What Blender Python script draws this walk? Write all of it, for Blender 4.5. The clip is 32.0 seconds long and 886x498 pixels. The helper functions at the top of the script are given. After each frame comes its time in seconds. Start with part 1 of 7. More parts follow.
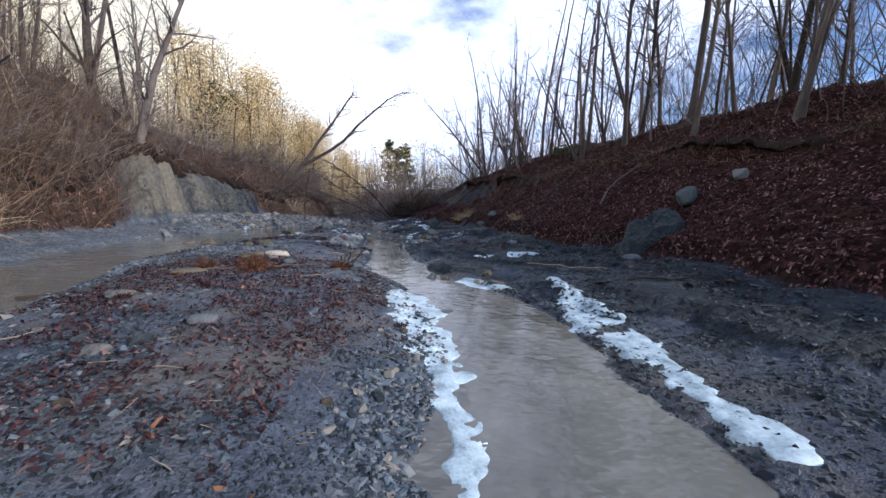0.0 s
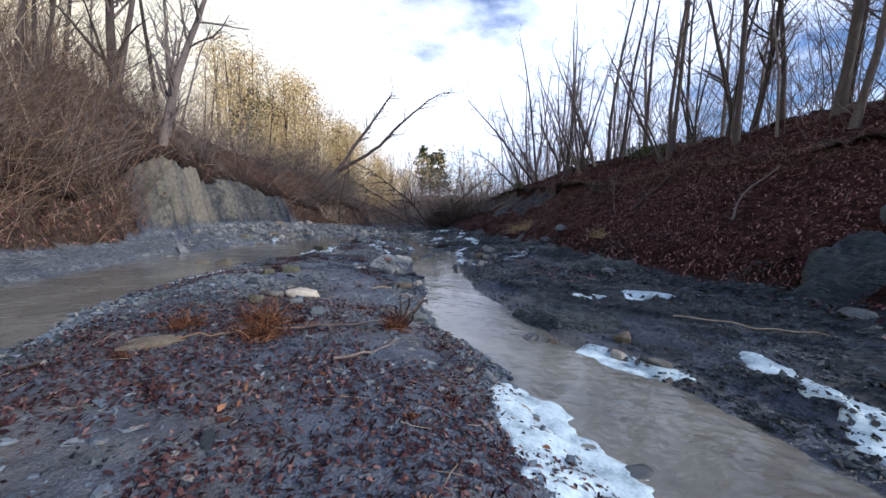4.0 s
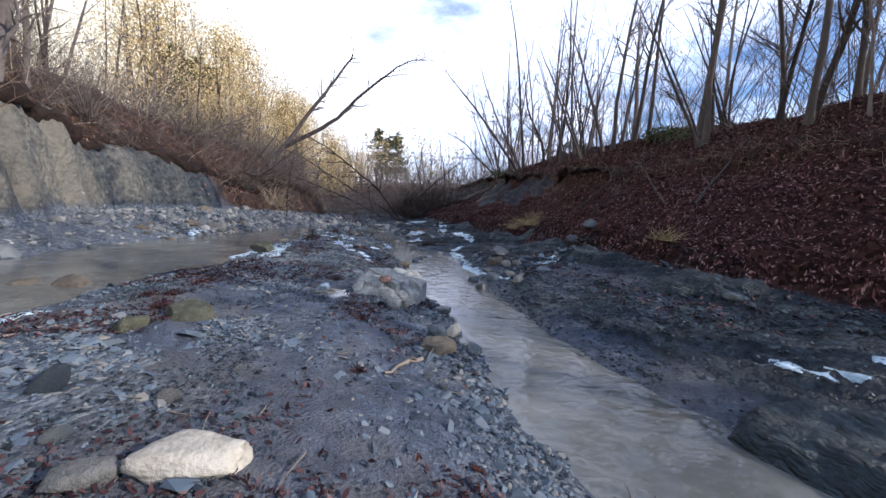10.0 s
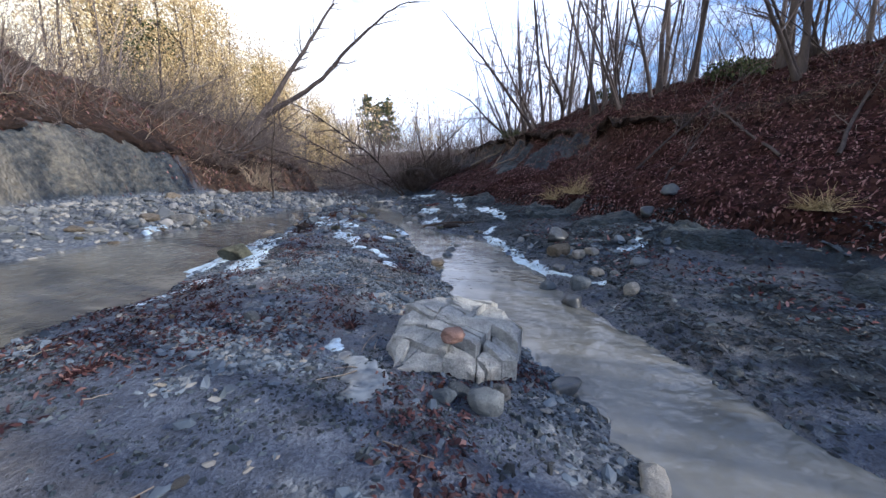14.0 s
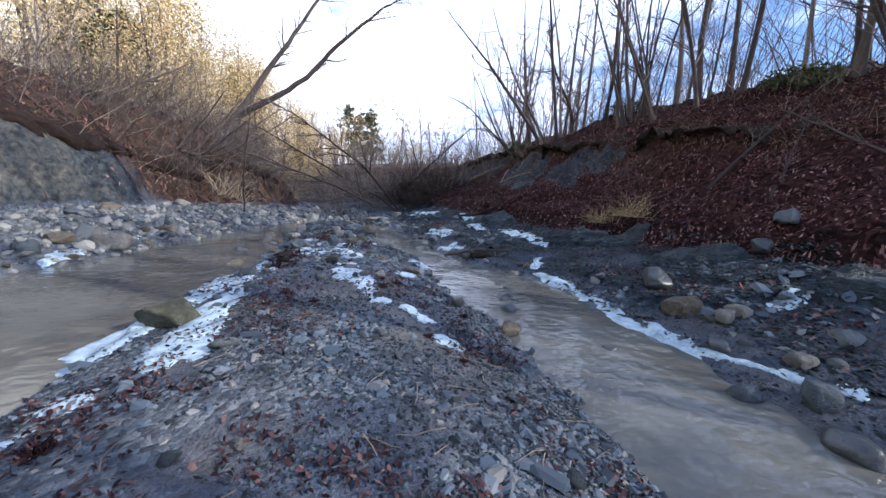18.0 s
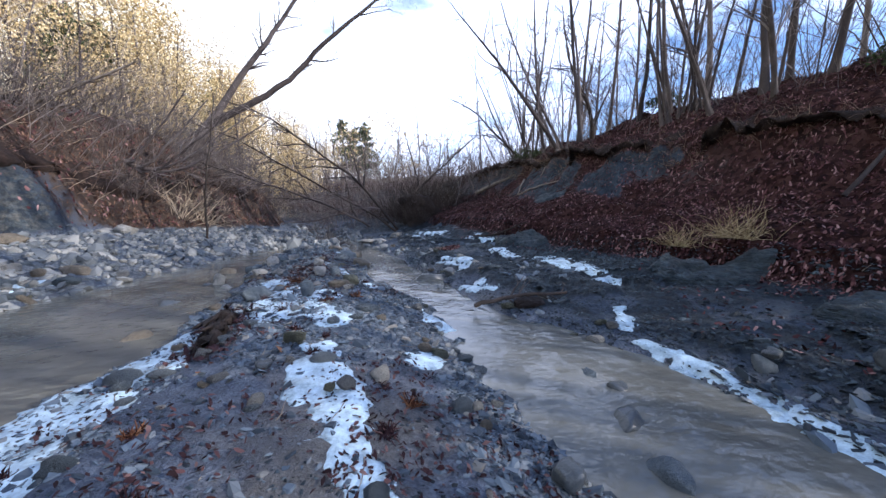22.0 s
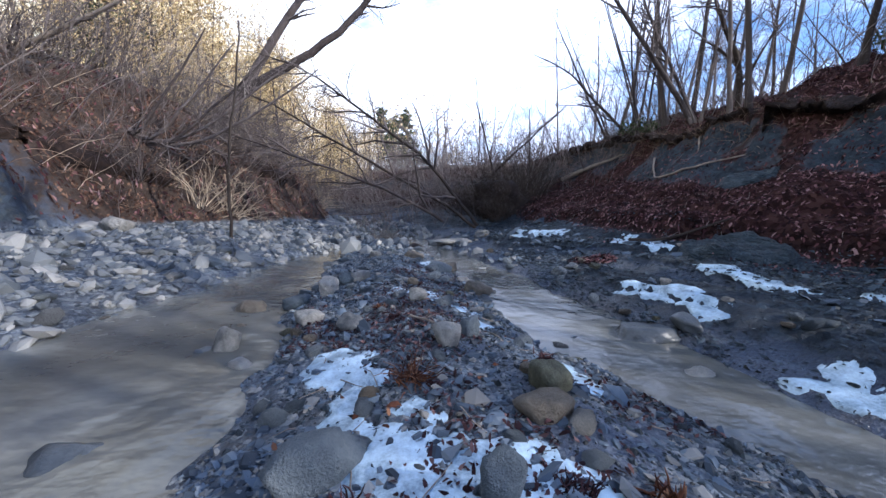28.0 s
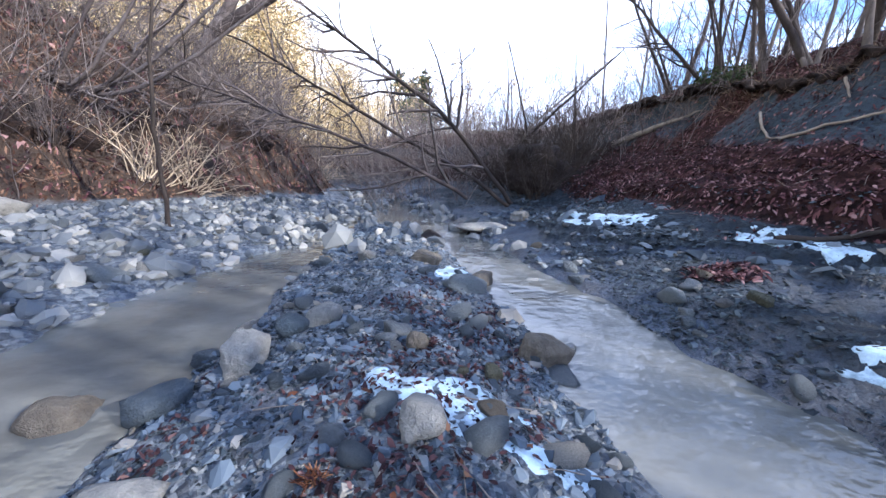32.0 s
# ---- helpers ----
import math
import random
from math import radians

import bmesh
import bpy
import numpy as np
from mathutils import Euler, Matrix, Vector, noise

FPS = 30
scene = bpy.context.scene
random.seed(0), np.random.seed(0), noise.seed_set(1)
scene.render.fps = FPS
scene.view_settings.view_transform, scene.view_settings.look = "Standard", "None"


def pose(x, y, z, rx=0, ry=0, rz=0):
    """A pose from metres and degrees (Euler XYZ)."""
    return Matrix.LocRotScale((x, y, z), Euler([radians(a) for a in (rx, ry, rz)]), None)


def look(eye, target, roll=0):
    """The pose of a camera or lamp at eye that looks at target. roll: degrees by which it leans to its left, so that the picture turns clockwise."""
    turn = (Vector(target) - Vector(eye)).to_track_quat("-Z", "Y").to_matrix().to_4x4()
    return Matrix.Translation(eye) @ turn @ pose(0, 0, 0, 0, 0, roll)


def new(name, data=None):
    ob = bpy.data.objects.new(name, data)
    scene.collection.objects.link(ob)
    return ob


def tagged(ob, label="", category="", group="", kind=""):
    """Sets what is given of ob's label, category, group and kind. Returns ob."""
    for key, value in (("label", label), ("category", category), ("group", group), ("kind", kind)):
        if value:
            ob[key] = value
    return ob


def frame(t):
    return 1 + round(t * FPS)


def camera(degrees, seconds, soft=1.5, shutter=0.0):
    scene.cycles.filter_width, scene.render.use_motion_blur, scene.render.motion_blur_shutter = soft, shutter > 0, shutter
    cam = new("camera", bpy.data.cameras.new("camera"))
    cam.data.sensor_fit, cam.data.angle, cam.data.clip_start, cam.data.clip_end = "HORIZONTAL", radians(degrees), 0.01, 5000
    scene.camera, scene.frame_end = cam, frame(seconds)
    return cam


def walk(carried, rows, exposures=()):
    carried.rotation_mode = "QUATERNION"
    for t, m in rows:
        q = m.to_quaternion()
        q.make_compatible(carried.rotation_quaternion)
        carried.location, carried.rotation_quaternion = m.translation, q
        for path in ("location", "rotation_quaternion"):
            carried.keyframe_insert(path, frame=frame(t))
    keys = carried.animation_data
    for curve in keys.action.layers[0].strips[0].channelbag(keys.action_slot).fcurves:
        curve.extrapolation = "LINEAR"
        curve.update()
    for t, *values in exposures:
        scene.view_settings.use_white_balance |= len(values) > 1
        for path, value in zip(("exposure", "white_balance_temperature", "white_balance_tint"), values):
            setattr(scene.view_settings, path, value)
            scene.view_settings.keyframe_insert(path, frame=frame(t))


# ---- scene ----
cam = camera(101.9, 32.0)
EXPOSURE = 0.52
EXPOSURES = [(0, -0.48), (1, -0.18), (3, -0.36), (6, -0.54), (8, -0.50), (9, -0.28), (12, -0.16), (14, -0.02), (16, 0.28), (17, -0.02), (18, 0.0), (20, 0.24), (22, 0.10), (23, 0.25), (24, 0.24), (28, 0.12), (30, 0.46), (31, 0.88), (32, 0.80)]
PATH = [
    (0, (0.058, 0.932, 1.44), (0.088, 2.922, 1.241), 2.6),
    (0.5, (0.01, 1.176, 1.458), (0.091, 3.161, 1.227), 1.9),
    (1, (-0.153, 1.515, 1.533), (-0.085, 3.481, 1.176), 2.0),
    (1.5, (-0.241, 1.801, 1.545), (-0.219, 3.78, 1.258), 2.5),
    (2, (-0.328, 2.085, 1.569), (-0.48, 4.062, 1.306), 2.3),
    (2.5, (-0.506, 2.484, 1.557), (-0.628, 4.467, 1.325), 2.9),
    (3, (-0.596, 2.823, 1.576), (-0.653, 4.807, 1.322), 1.9),
    (3.5, (-0.751, 3.129, 1.652), (-0.886, 5.113, 1.435), 3.0),
    (5.5, (-1.486, 4.252, 1.592), (-1.552, 6.248, 1.48), 3.8),
    (6, (-1.665, 4.574, 1.64), (-1.599, 6.57, 1.542), 1.6),
    (6.5, (-1.742, 4.956, 1.612), (-1.68, 6.952, 1.508), 2.6),
    (7, (-1.839, 5.213, 1.636), (-1.886, 7.208, 1.509), 2.7),
    (7.5, (-2.06, 5.489, 1.618), (-2.09, 7.485, 1.482), 1.7),
    (8, (-2.174, 5.75, 1.591), (-2.111, 7.745, 1.453), 2.5),
    (8.5, (-2.24, 6.041, 1.623), (-2.132, 8.029, 1.431), 2.7),
    (9, (-2.325, 6.33, 1.584), (-2.095, 8.311, 1.438), 4.1),
    (9.5, (-2.363, 6.609, 1.561), (-2.116, 8.589, 1.422), 4.0),
    (10, (-2.367, 6.904, 1.576), (-2.226, 8.887, 1.36), 4.5),
    (10.5, (-2.556, 7.123, 1.584), (-2.817, 9.094, 1.367), 3.3),
    (11, (-2.707, 7.516, 1.564), (-2.669, 9.511, 1.421), 0.9),
    (11.5, (-2.788, 7.805, 1.574), (-2.667, 9.798, 1.473), 1.5),
    (12, (-2.814, 8.123, 1.596), (-2.689, 10.109, 1.397), 0.4),
    (12.5, (-2.899, 8.512, 1.589), (-2.605, 10.481, 1.396), -0.1),
    (13, (-2.952, 8.786, 1.604), (-2.553, 10.729, 1.348), 2.1),
    (13.5, (-3.017, 9.084, 1.638), (-2.788, 11.042, 1.296), 1.3),
    (15.5, (-3.064, 10.288, 1.656), (-2.943, 12.238, 1.229), 1.1),
    (16, (-3.188, 10.57, 1.616), (-2.967, 12.539, 1.344), 1.8),
    (16.5, (-3.395, 10.817, 1.638), (-3.426, 12.801, 1.391), 0.5),
    (17, (-3.563, 11.114, 1.624), (-3.649, 13.098, 1.381), 0.3),
    (17.5, (-3.71, 11.438, 1.599), (-3.722, 13.418, 1.322), 1.5),
    (18, (-3.877, 11.797, 1.616), (-3.585, 13.752, 1.31), 2.7),
    (18.5, (-3.897, 12.205, 1.597), (-3.48, 14.139, 1.299), 1.3),
    (19, (-3.896, 12.509, 1.597), (-3.467, 14.436, 1.277), -0.0),
    (19.5, (-3.928, 12.831, 1.647), (-3.601, 14.781, 1.349), 0.5),
    (20, (-3.901, 13.15, 1.65), (-3.622, 15.115, 1.408), 2.6),
    (20.5, (-3.914, 13.45, 1.624), (-3.599, 15.405, 1.346), 3.5),
    (21, (-3.983, 13.787, 1.645), (-3.511, 15.707, 1.347), 0.5),
    (21.5, (-3.966, 14.082, 1.655), (-3.54, 16.023, 1.428), 0.4),
    (22, (-3.964, 14.331, 1.675), (-3.654, 16.293, 1.443), 1.3),
    (22.5, (-4.099, 14.637, 1.654), (-3.814, 16.588, 1.317), 1.6),
    (23, (-4.161, 14.987, 1.678), (-3.818, 16.926, 1.33), 0.3),
    (23.5, (-4.239, 15.313, 1.708), (-4.039, 17.269, 1.339), -0.3),
    (24, (-4.44, 15.682, 1.684), (-4.303, 17.656, 1.389), -0.7),
    (24.5, (-4.578, 15.971, 1.66), (-4.625, 17.935, 1.281), 1.5),
    (26.5, (-5.153, 17.263, 1.541), (-5.251, 19.239, 1.254), 2.3),
    (27, (-5.223, 17.514, 1.529), (-5.252, 19.498, 1.279), 2.0),
    (27.5, (-5.31, 17.788, 1.559), (-5.325, 19.765, 1.255), 1.1),
    (28, (-5.289, 18.074, 1.52), (-5.155, 20.05, 1.241), 1.6),
    (28.5, (-5.24, 18.373, 1.536), (-5.148, 20.344, 1.205), 1.3),
    (29, (-5.27, 18.68, 1.539), (-5.241, 20.644, 1.163), 1.8),
    (29.5, (-5.262, 18.968, 1.517), (-5.219, 20.924, 1.104), 1.0),
    (30, (-5.212, 19.29, 1.538), (-5.139, 21.235, 1.079), -0.4),
    (30.5, (-5.226, 19.578, 1.499), (-5.144, 21.497, 0.941), 1.3),
    (31, (-5.223, 19.845, 1.53), (-5.122, 21.758, 0.955), 1.4),
    (31.5, (-5.199, 20.146, 1.53), (-5.118, 22.085, 1.049), 1.7),
    (32, (-5.249, 20.413, 1.53), (-5.216, 22.363, 1.085), 1.7),
]
walk(cam, [(t, look(eye, target, roll)) for t, eye, target, roll in PATH], [(t, EXPOSURE + stops, 5330 - 16 * max(0, min(t - 12, 16)), 17) for t, stops in EXPOSURES])

# ---- world, sun ----
SUN_ELEV, SUN_AZ = 27.0, 116.0        # degrees; azimuth clockwise from +y
world = bpy.data.worlds.new("world")
scene.world = world
world.use_nodes = True
wn, wl = world.node_tree.nodes, world.node_tree.links
wn.clear()
sky = wn.new("ShaderNodeTexSky")
sky.sky_type, sky.sun_disc = "NISHITA", False
sky.sun_elevation, sky.sun_rotation = radians(SUN_ELEV), radians(SUN_AZ)
sky.air_density, sky.dust_density, sky.ozone_density = 1.0, 0.6, 2.0
wtc = wn.new("ShaderNodeTexCoord")
wmap = wn.new("ShaderNodeMapping")
wmap.inputs["Scale"].default_value = (1.0, 1.0, 2.4)
wl.new(wtc.outputs["Generated"], wmap.inputs["Vector"])
cloud = wn.new("ShaderNodeTexNoise")
cloud.inputs["Scale"].default_value, cloud.inputs["Detail"].default_value, cloud.inputs["Roughness"].default_value = 2.6, 7.0, 0.58
wl.new(wmap.outputs[0], cloud.inputs["Vector"])
cramp = wn.new("ShaderNodeValToRGB")
cramp.color_ramp.elements[0].position, cramp.color_ramp.elements[1].position = 0.31, 0.47
wsep = wn.new("ShaderNodeSeparateXYZ")
wl.new(wtc.outputs["Generated"], wsep.inputs[0])
cover = wn.new("ShaderNodeMath")
cover.operation = "MULTIPLY_ADD"
wl.new(wsep.outputs["X"], cover.inputs[0])
cover.inputs[1].default_value = -0.105
wl.new(cloud.outputs["Fac"], cover.inputs[2])
wover = wn.new("ShaderNodeMath")
wover.operation = "SUBTRACT"
wl.new(wsep.outputs["Z"], wover.inputs[0])
wover.inputs[1].default_value = 0.38
wover.use_clamp = True
clear = wn.new("ShaderNodeMath")
clear.operation = "MULTIPLY_ADD"
wl.new(wover.outputs[0], clear.inputs[0])
clear.inputs[1].default_value = -0.42
wl.new(cover.outputs[0], clear.inputs[2])
wl.new(clear.outputs[0], cramp.inputs["Fac"])
ctint = wn.new("ShaderNodeValToRGB")
ctint.color_ramp.elements[0].position, ctint.color_ramp.elements[0].color = 0.12, (9.0, 7.9, 5.0, 1)
ctint.color_ramp.elements[1].position, ctint.color_ramp.elements[1].color = 0.55, (8.4, 8.7, 9.3, 1)
wtone = wn.new("ShaderNodeMath")
wtone.operation = "MULTIPLY_ADD"
wl.new(wsep.outputs["X"], wtone.inputs[0])
wtone.inputs[1].default_value, wtone.inputs[2].default_value = 0.5, 0.5
wl.new(wtone.outputs[0], ctint.inputs["Fac"])
cmix = wn.new("ShaderNodeMixRGB")
wl.new(cramp.outputs["Color"], cmix.inputs["Fac"])
wl.new(sky.outputs["Color"], cmix.inputs["Color1"])
wl.new(ctint.outputs["Color"], cmix.inputs["Color2"])
wbg = wn.new("ShaderNodeBackground")
wbg.inputs["Strength"].default_value = 0.15
wl.new(cmix.outputs["Color"], wbg.inputs["Color"])
wout = wn.new("ShaderNodeOutputWorld")
wl.new(wbg.outputs[0], wout.inputs["Surface"])
sun = new("sun", bpy.data.lights.new("sun", "SUN"))
sun.data.energy, sun.data.angle, sun.data.color = 5.0, radians(0.5), (1.0, 0.83, 0.57)
_a, _e = radians(SUN_AZ), radians(SUN_ELEV)
sun_way = Vector((math.sin(_a) * math.cos(_e), math.cos(_a) * math.cos(_e), math.sin(_e)))
sun.matrix_world = look((30 * sun_way).to_tuple(), (0, 0, 0))


# ---- materials ----
def nodes_of(m):
    m.use_nodes = True
    nt = m.node_tree
    return nt, nt.nodes, nt.links, nt.nodes["Principled BSDF"]


def ramp(nt, fac, stops):
    r = nt.nodes.new("ShaderNodeValToRGB")
    el = r.color_ramp.elements
    while len(el) < len(stops):
        el.new(0.5)
    for e, (p, c) in zip(el, stops):
        e.position, e.color = p, (*c, 1)
    nt.links.new(fac, r.inputs["Fac"])
    return r.outputs["Color"]


def noise_fac(nt, scale, detail=5.0, rough=0.6, stretch=None, vec=None):
    n = nt.nodes.new("ShaderNodeTexNoise")
    n.inputs["Scale"].default_value, n.inputs["Detail"].default_value, n.inputs["Roughness"].default_value = scale, detail, rough
    if vec is None:
        g = nt.nodes.new("ShaderNodeTexCoord")
        vec = g.outputs["Object"]
    if stretch:
        mp = nt.nodes.new("ShaderNodeMapping")
        mp.inputs["Scale"].default_value = stretch
        nt.links.new(vec, mp.inputs["Vector"])
        vec = mp.outputs[0]
    nt.links.new(vec, n.inputs["Vector"])
    return n.outputs["Fac"]


def mixc(nt, fac, a, b, mode="MIX"):
    m = nt.nodes.new("ShaderNodeMixRGB")
    m.blend_type = mode
    for sock, v in (("Fac", fac), ("Color1", a), ("Color2", b)):
        if isinstance(v, (int, float)):
            m.inputs[sock].default_value = v
        elif isinstance(v, tuple):
            m.inputs[sock].default_value = (*v, 1)
        else:
            nt.links.new(v, m.inputs[sock])
    return m.outputs["Color"]


def mathn(nt, op, a, b=0.0):
    m = nt.nodes.new("ShaderNodeMath")
    m.operation = op
    for i, v in enumerate((a, b)):
        if isinstance(v, (int, float)):
            m.inputs[i].default_value = v
        else:
            nt.links.new(v, m.inputs[i])
    return m.outputs[0]


def bump(nt, bsdf, fac, strength, dist):
    b = nt.nodes.new("ShaderNodeBump")
    b.inputs["Strength"].default_value, b.inputs["Distance"].default_value = strength, dist
    nt.links.new(fac, b.inputs["Height"])
    nt.links.new(b.outputs[0], bsdf.inputs["Normal"])


def surface(name, stops, scale=6.0, fine=60.0, rough=0.85, bumps=(0.5, 0.01), island=0.0, per_object=0.0, stretch=None, spec=0.3):
    """A two-scale surface: patches of the given colours, a finer grain, relief; may vary by island or by object."""
    m = bpy.data.materials.new(name)
    nt, nn, ll, bs = nodes_of(m)
    big = noise_fac(nt, scale, 4, 0.6, stretch)
    small = noise_fac(nt, fine, 3, 0.7, stretch)
    fac = mathn(nt, "ADD", mathn(nt, "MULTIPLY", big, 0.65), mathn(nt, "MULTIPLY", small, 0.35))
    if island:
        g = nn.new("ShaderNodeNewGeometry")
        fac = mathn(nt, "ADD", mathn(nt, "MULTIPLY", fac, 1 - island), mathn(nt, "MULTIPLY", g.outputs["Random Per Island"], island))
    if per_object:
        o = nn.new("ShaderNodeObjectInfo")
        fac = mathn(nt, "ADD", mathn(nt, "MULTIPLY", fac, 1 - per_object), mathn(nt, "MULTIPLY", o.outputs["Random"], per_object))
    ll.new(ramp(nt, fac, stops), bs.inputs["Base Color"])
    bs.inputs["Roughness"].default_value = rough
    bs.inputs["Specular IOR Level"].default_value = spec
    if bumps:
        bump(nt, bs, mathn(nt, "ADD", big, mathn(nt, "MULTIPLY", small, 0.6)), *bumps)
    return m


M_chip = surface("shale_chip", [(0.18, (0.023, 0.033, 0.048)), (0.5, (0.086, 0.115, 0.156)), (0.74, (0.135, 0.165, 0.200)), (0.90, (0.20, 0.190, 0.170)), (0.985, (0.34, 0.34, 0.33))], 8, 70, 0.6, (0.3, 0.004), island=0.8)
M_chip_dark = surface("dark_shale_flake", [(0.18, (0.007, 0.011, 0.016)), (0.55, (0.020, 0.031, 0.043)), (0.92, (0.080, 0.104, 0.126))], 8, 70, 0.65, (0.3, 0.004), island=0.8)
M_stone_grey = surface("grey_stone", [(0.25, (0.045, 0.064, 0.086)), (0.5, (0.122, 0.147, 0.172)), (0.75, (0.245, 0.272, 0.288))], 14, 95, 0.7, (1.0, 0.04), per_object=0.45)
M_stone_pale = surface("pale_stone", [(0.3, (0.10, 0.105, 0.108)), (0.5, (0.25, 0.25, 0.24)), (0.72, (0.43, 0.415, 0.375))], 14, 95, 0.75, (1.0, 0.04), per_object=0.3)
M_stone_cream = surface("cream_stone", [(0.3, (0.22, 0.20, 0.17)), (0.5, (0.42, 0.395, 0.34)), (0.72, (0.56, 0.53, 0.46))], 6, 45, 0.7, (0.8, 0.02))
M_stone_chalk = surface("weathered_limestone", [(0.3, (0.12, 0.125, 0.12)), (0.5, (0.33, 0.34, 0.33)), (0.66, (0.52, 0.53, 0.51))], 11, 70, 0.8, (1.0, 0.03), island=0.2)
M_stone_rust = surface("rusty_sandstone", [(0.3, (0.09, 0.055, 0.045)), (0.5, (0.19, 0.12, 0.10)), (0.72, (0.30, 0.20, 0.165))], 9, 60, 0.75, (0.8, 0.02))
M_stone_dark = surface("dark_wet_stone", [(0.3, (0.03, 0.036, 0.042)), (0.6, (0.075, 0.085, 0.095)), (0.8, (0.14, 0.15, 0.155))], 6, 45, 0.38, (0.6, 0.012), spec=0.5)
M_stone_tan = surface("tan_stone", [(0.3, (0.085, 0.075, 0.060)), (0.6, (0.19, 0.165, 0.13)), (0.8, (0.33, 0.295, 0.24))], 14, 95, 0.7, (1.0, 0.04))
M_stone_moss = surface("mossy_stone", [(0.35, (0.055, 0.058, 0.042)), (0.55, (0.12, 0.122, 0.088)), (0.75, (0.24, 0.24, 0.19))], 13, 95, 0.8, (1.0, 0.04))
M_cobble = surface("cobble", [(0.2, (0.075, 0.088, 0.105)), (0.5, (0.150, 0.163, 0.172)), (0.92, (0.30, 0.295, 0.275))], 6, 50, 0.7, (0.4, 0.008), island=0.7)
M_bark = surface("grey_bark", [(0.3, (0.034, 0.027, 0.027)), (0.55, (0.092, 0.077, 0.075)), (0.75, (0.205, 0.18, 0.172))], 5, 50, 0.9, (0.8, 0.02), per_object=0.35, stretch=(1, 1, 0.25))
M_bark_dark = surface("dark_bark", [(0.3, (0.02, 0.016, 0.014)), (0.6, (0.055, 0.043, 0.037)), (0.8, (0.12, 0.10, 0.09))], 6, 60, 0.9, (0.8, 0.02), per_object=0.3)
M_twig = surface("twig_bark", [(0.3, (0.050, 0.042, 0.041)), (0.6, (0.150, 0.127, 0.122)), (0.85, (0.36, 0.32, 0.305))], 3, 30, 0.9, None, island=0.5, per_object=0.2)
# Dry stems, coloured paler than their wood to carry the hillside's sun glow.
M_twig_pale = surface("sunlit_dry_stem", [(0.25, (0.24, 0.195, 0.145)), (0.6, (0.47, 0.39, 0.285)), (0.85, (0.62, 0.53, 0.40))], 3, 30, 0.9, None, island=0.6)
M_twig_brown = surface("brown_stem", [(0.25, (0.050, 0.034, 0.026)), (0.6, (0.165, 0.113, 0.080)), (0.88, (0.40, 0.30, 0.215))], 3, 30, 0.9, None, island=0.6)
M_deadwood = surface("weathered_wood", [(0.3, (0.13, 0.105, 0.085)), (0.6, (0.29, 0.25, 0.21)), (0.8, (0.45, 0.41, 0.36))], 6, 70, 0.85, (0.8, 0.015), stretch=(1, 1, 0.3))
M_rotten = surface("rotten_wood", [(0.35, (0.008, 0.006, 0.006)), (0.6, (0.026, 0.018, 0.016)), (0.8, (0.075, 0.048, 0.036))], 9, 70, 0.85, (1.0, 0.03), stretch=(1, 0.3, 1))
M_leaf = surface("fallen_leaf", [(0.16, (0.017, 0.010, 0.012)), (0.45, (0.058, 0.025, 0.029)), (0.70, (0.122, 0.056, 0.058)), (0.92, (0.30, 0.19, 0.185))], 2, 30, 0.75, None, island=0.85, spec=0.06)
M_leaf_red = surface("damp_leaf", [(0.15, (0.014, 0.008, 0.010)), (0.45, (0.040, 0.021, 0.025)), (0.78, (0.080, 0.043, 0.045)), (0.97, (0.21, 0.135, 0.125))], 2, 30, 0.6, None, island=0.85, spec=0.06)
M_leaf_orange = surface("orange_leaf", [(0.2, (0.045, 0.020, 0.014)), (0.55, (0.12, 0.051, 0.029)), (0.85, (0.26, 0.14, 0.08))], 2, 30, 0.75, None, island=0.85, spec=0.06)
# Brown litter, its colour darkened to hold the shade of the bank's overhang.
M_litter = surface("shaded_brown_litter", [(0.2, (0.026, 0.015, 0.012)), (0.5, (0.070, 0.040, 0.028)), (0.92, (0.19, 0.12, 0.085))], 2, 30, 0.8, None, island=0.85, spec=0.06)
# Golden leaves; sunlight and haze on the hillside are put into the colour.
M_leaf_hung = surface("sunlit_withered_leaf", [(0.2, (0.33, 0.24, 0.11)), (0.55, (0.58, 0.45, 0.22)), (0.85, (0.74, 0.62, 0.36))], 2, 30, 0.8, None, island=0.8)
M_needle = surface("conifer_needle", [(0.2, (0.025, 0.04, 0.018)), (0.55, (0.06, 0.085, 0.035)), (0.85, (0.13, 0.14, 0.06))], 3, 30, 0.8, None, island=0.7, per_object=0.2)
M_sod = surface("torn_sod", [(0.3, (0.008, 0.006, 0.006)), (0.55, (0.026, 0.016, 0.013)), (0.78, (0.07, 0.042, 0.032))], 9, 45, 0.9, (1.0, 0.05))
M_grass = surface("dry_grass", [(0.2, (0.20, 0.15, 0.075)), (0.55, (0.38, 0.30, 0.16)), (0.85, (0.55, 0.46, 0.29))], 2, 30, 0.9, None, island=0.8)


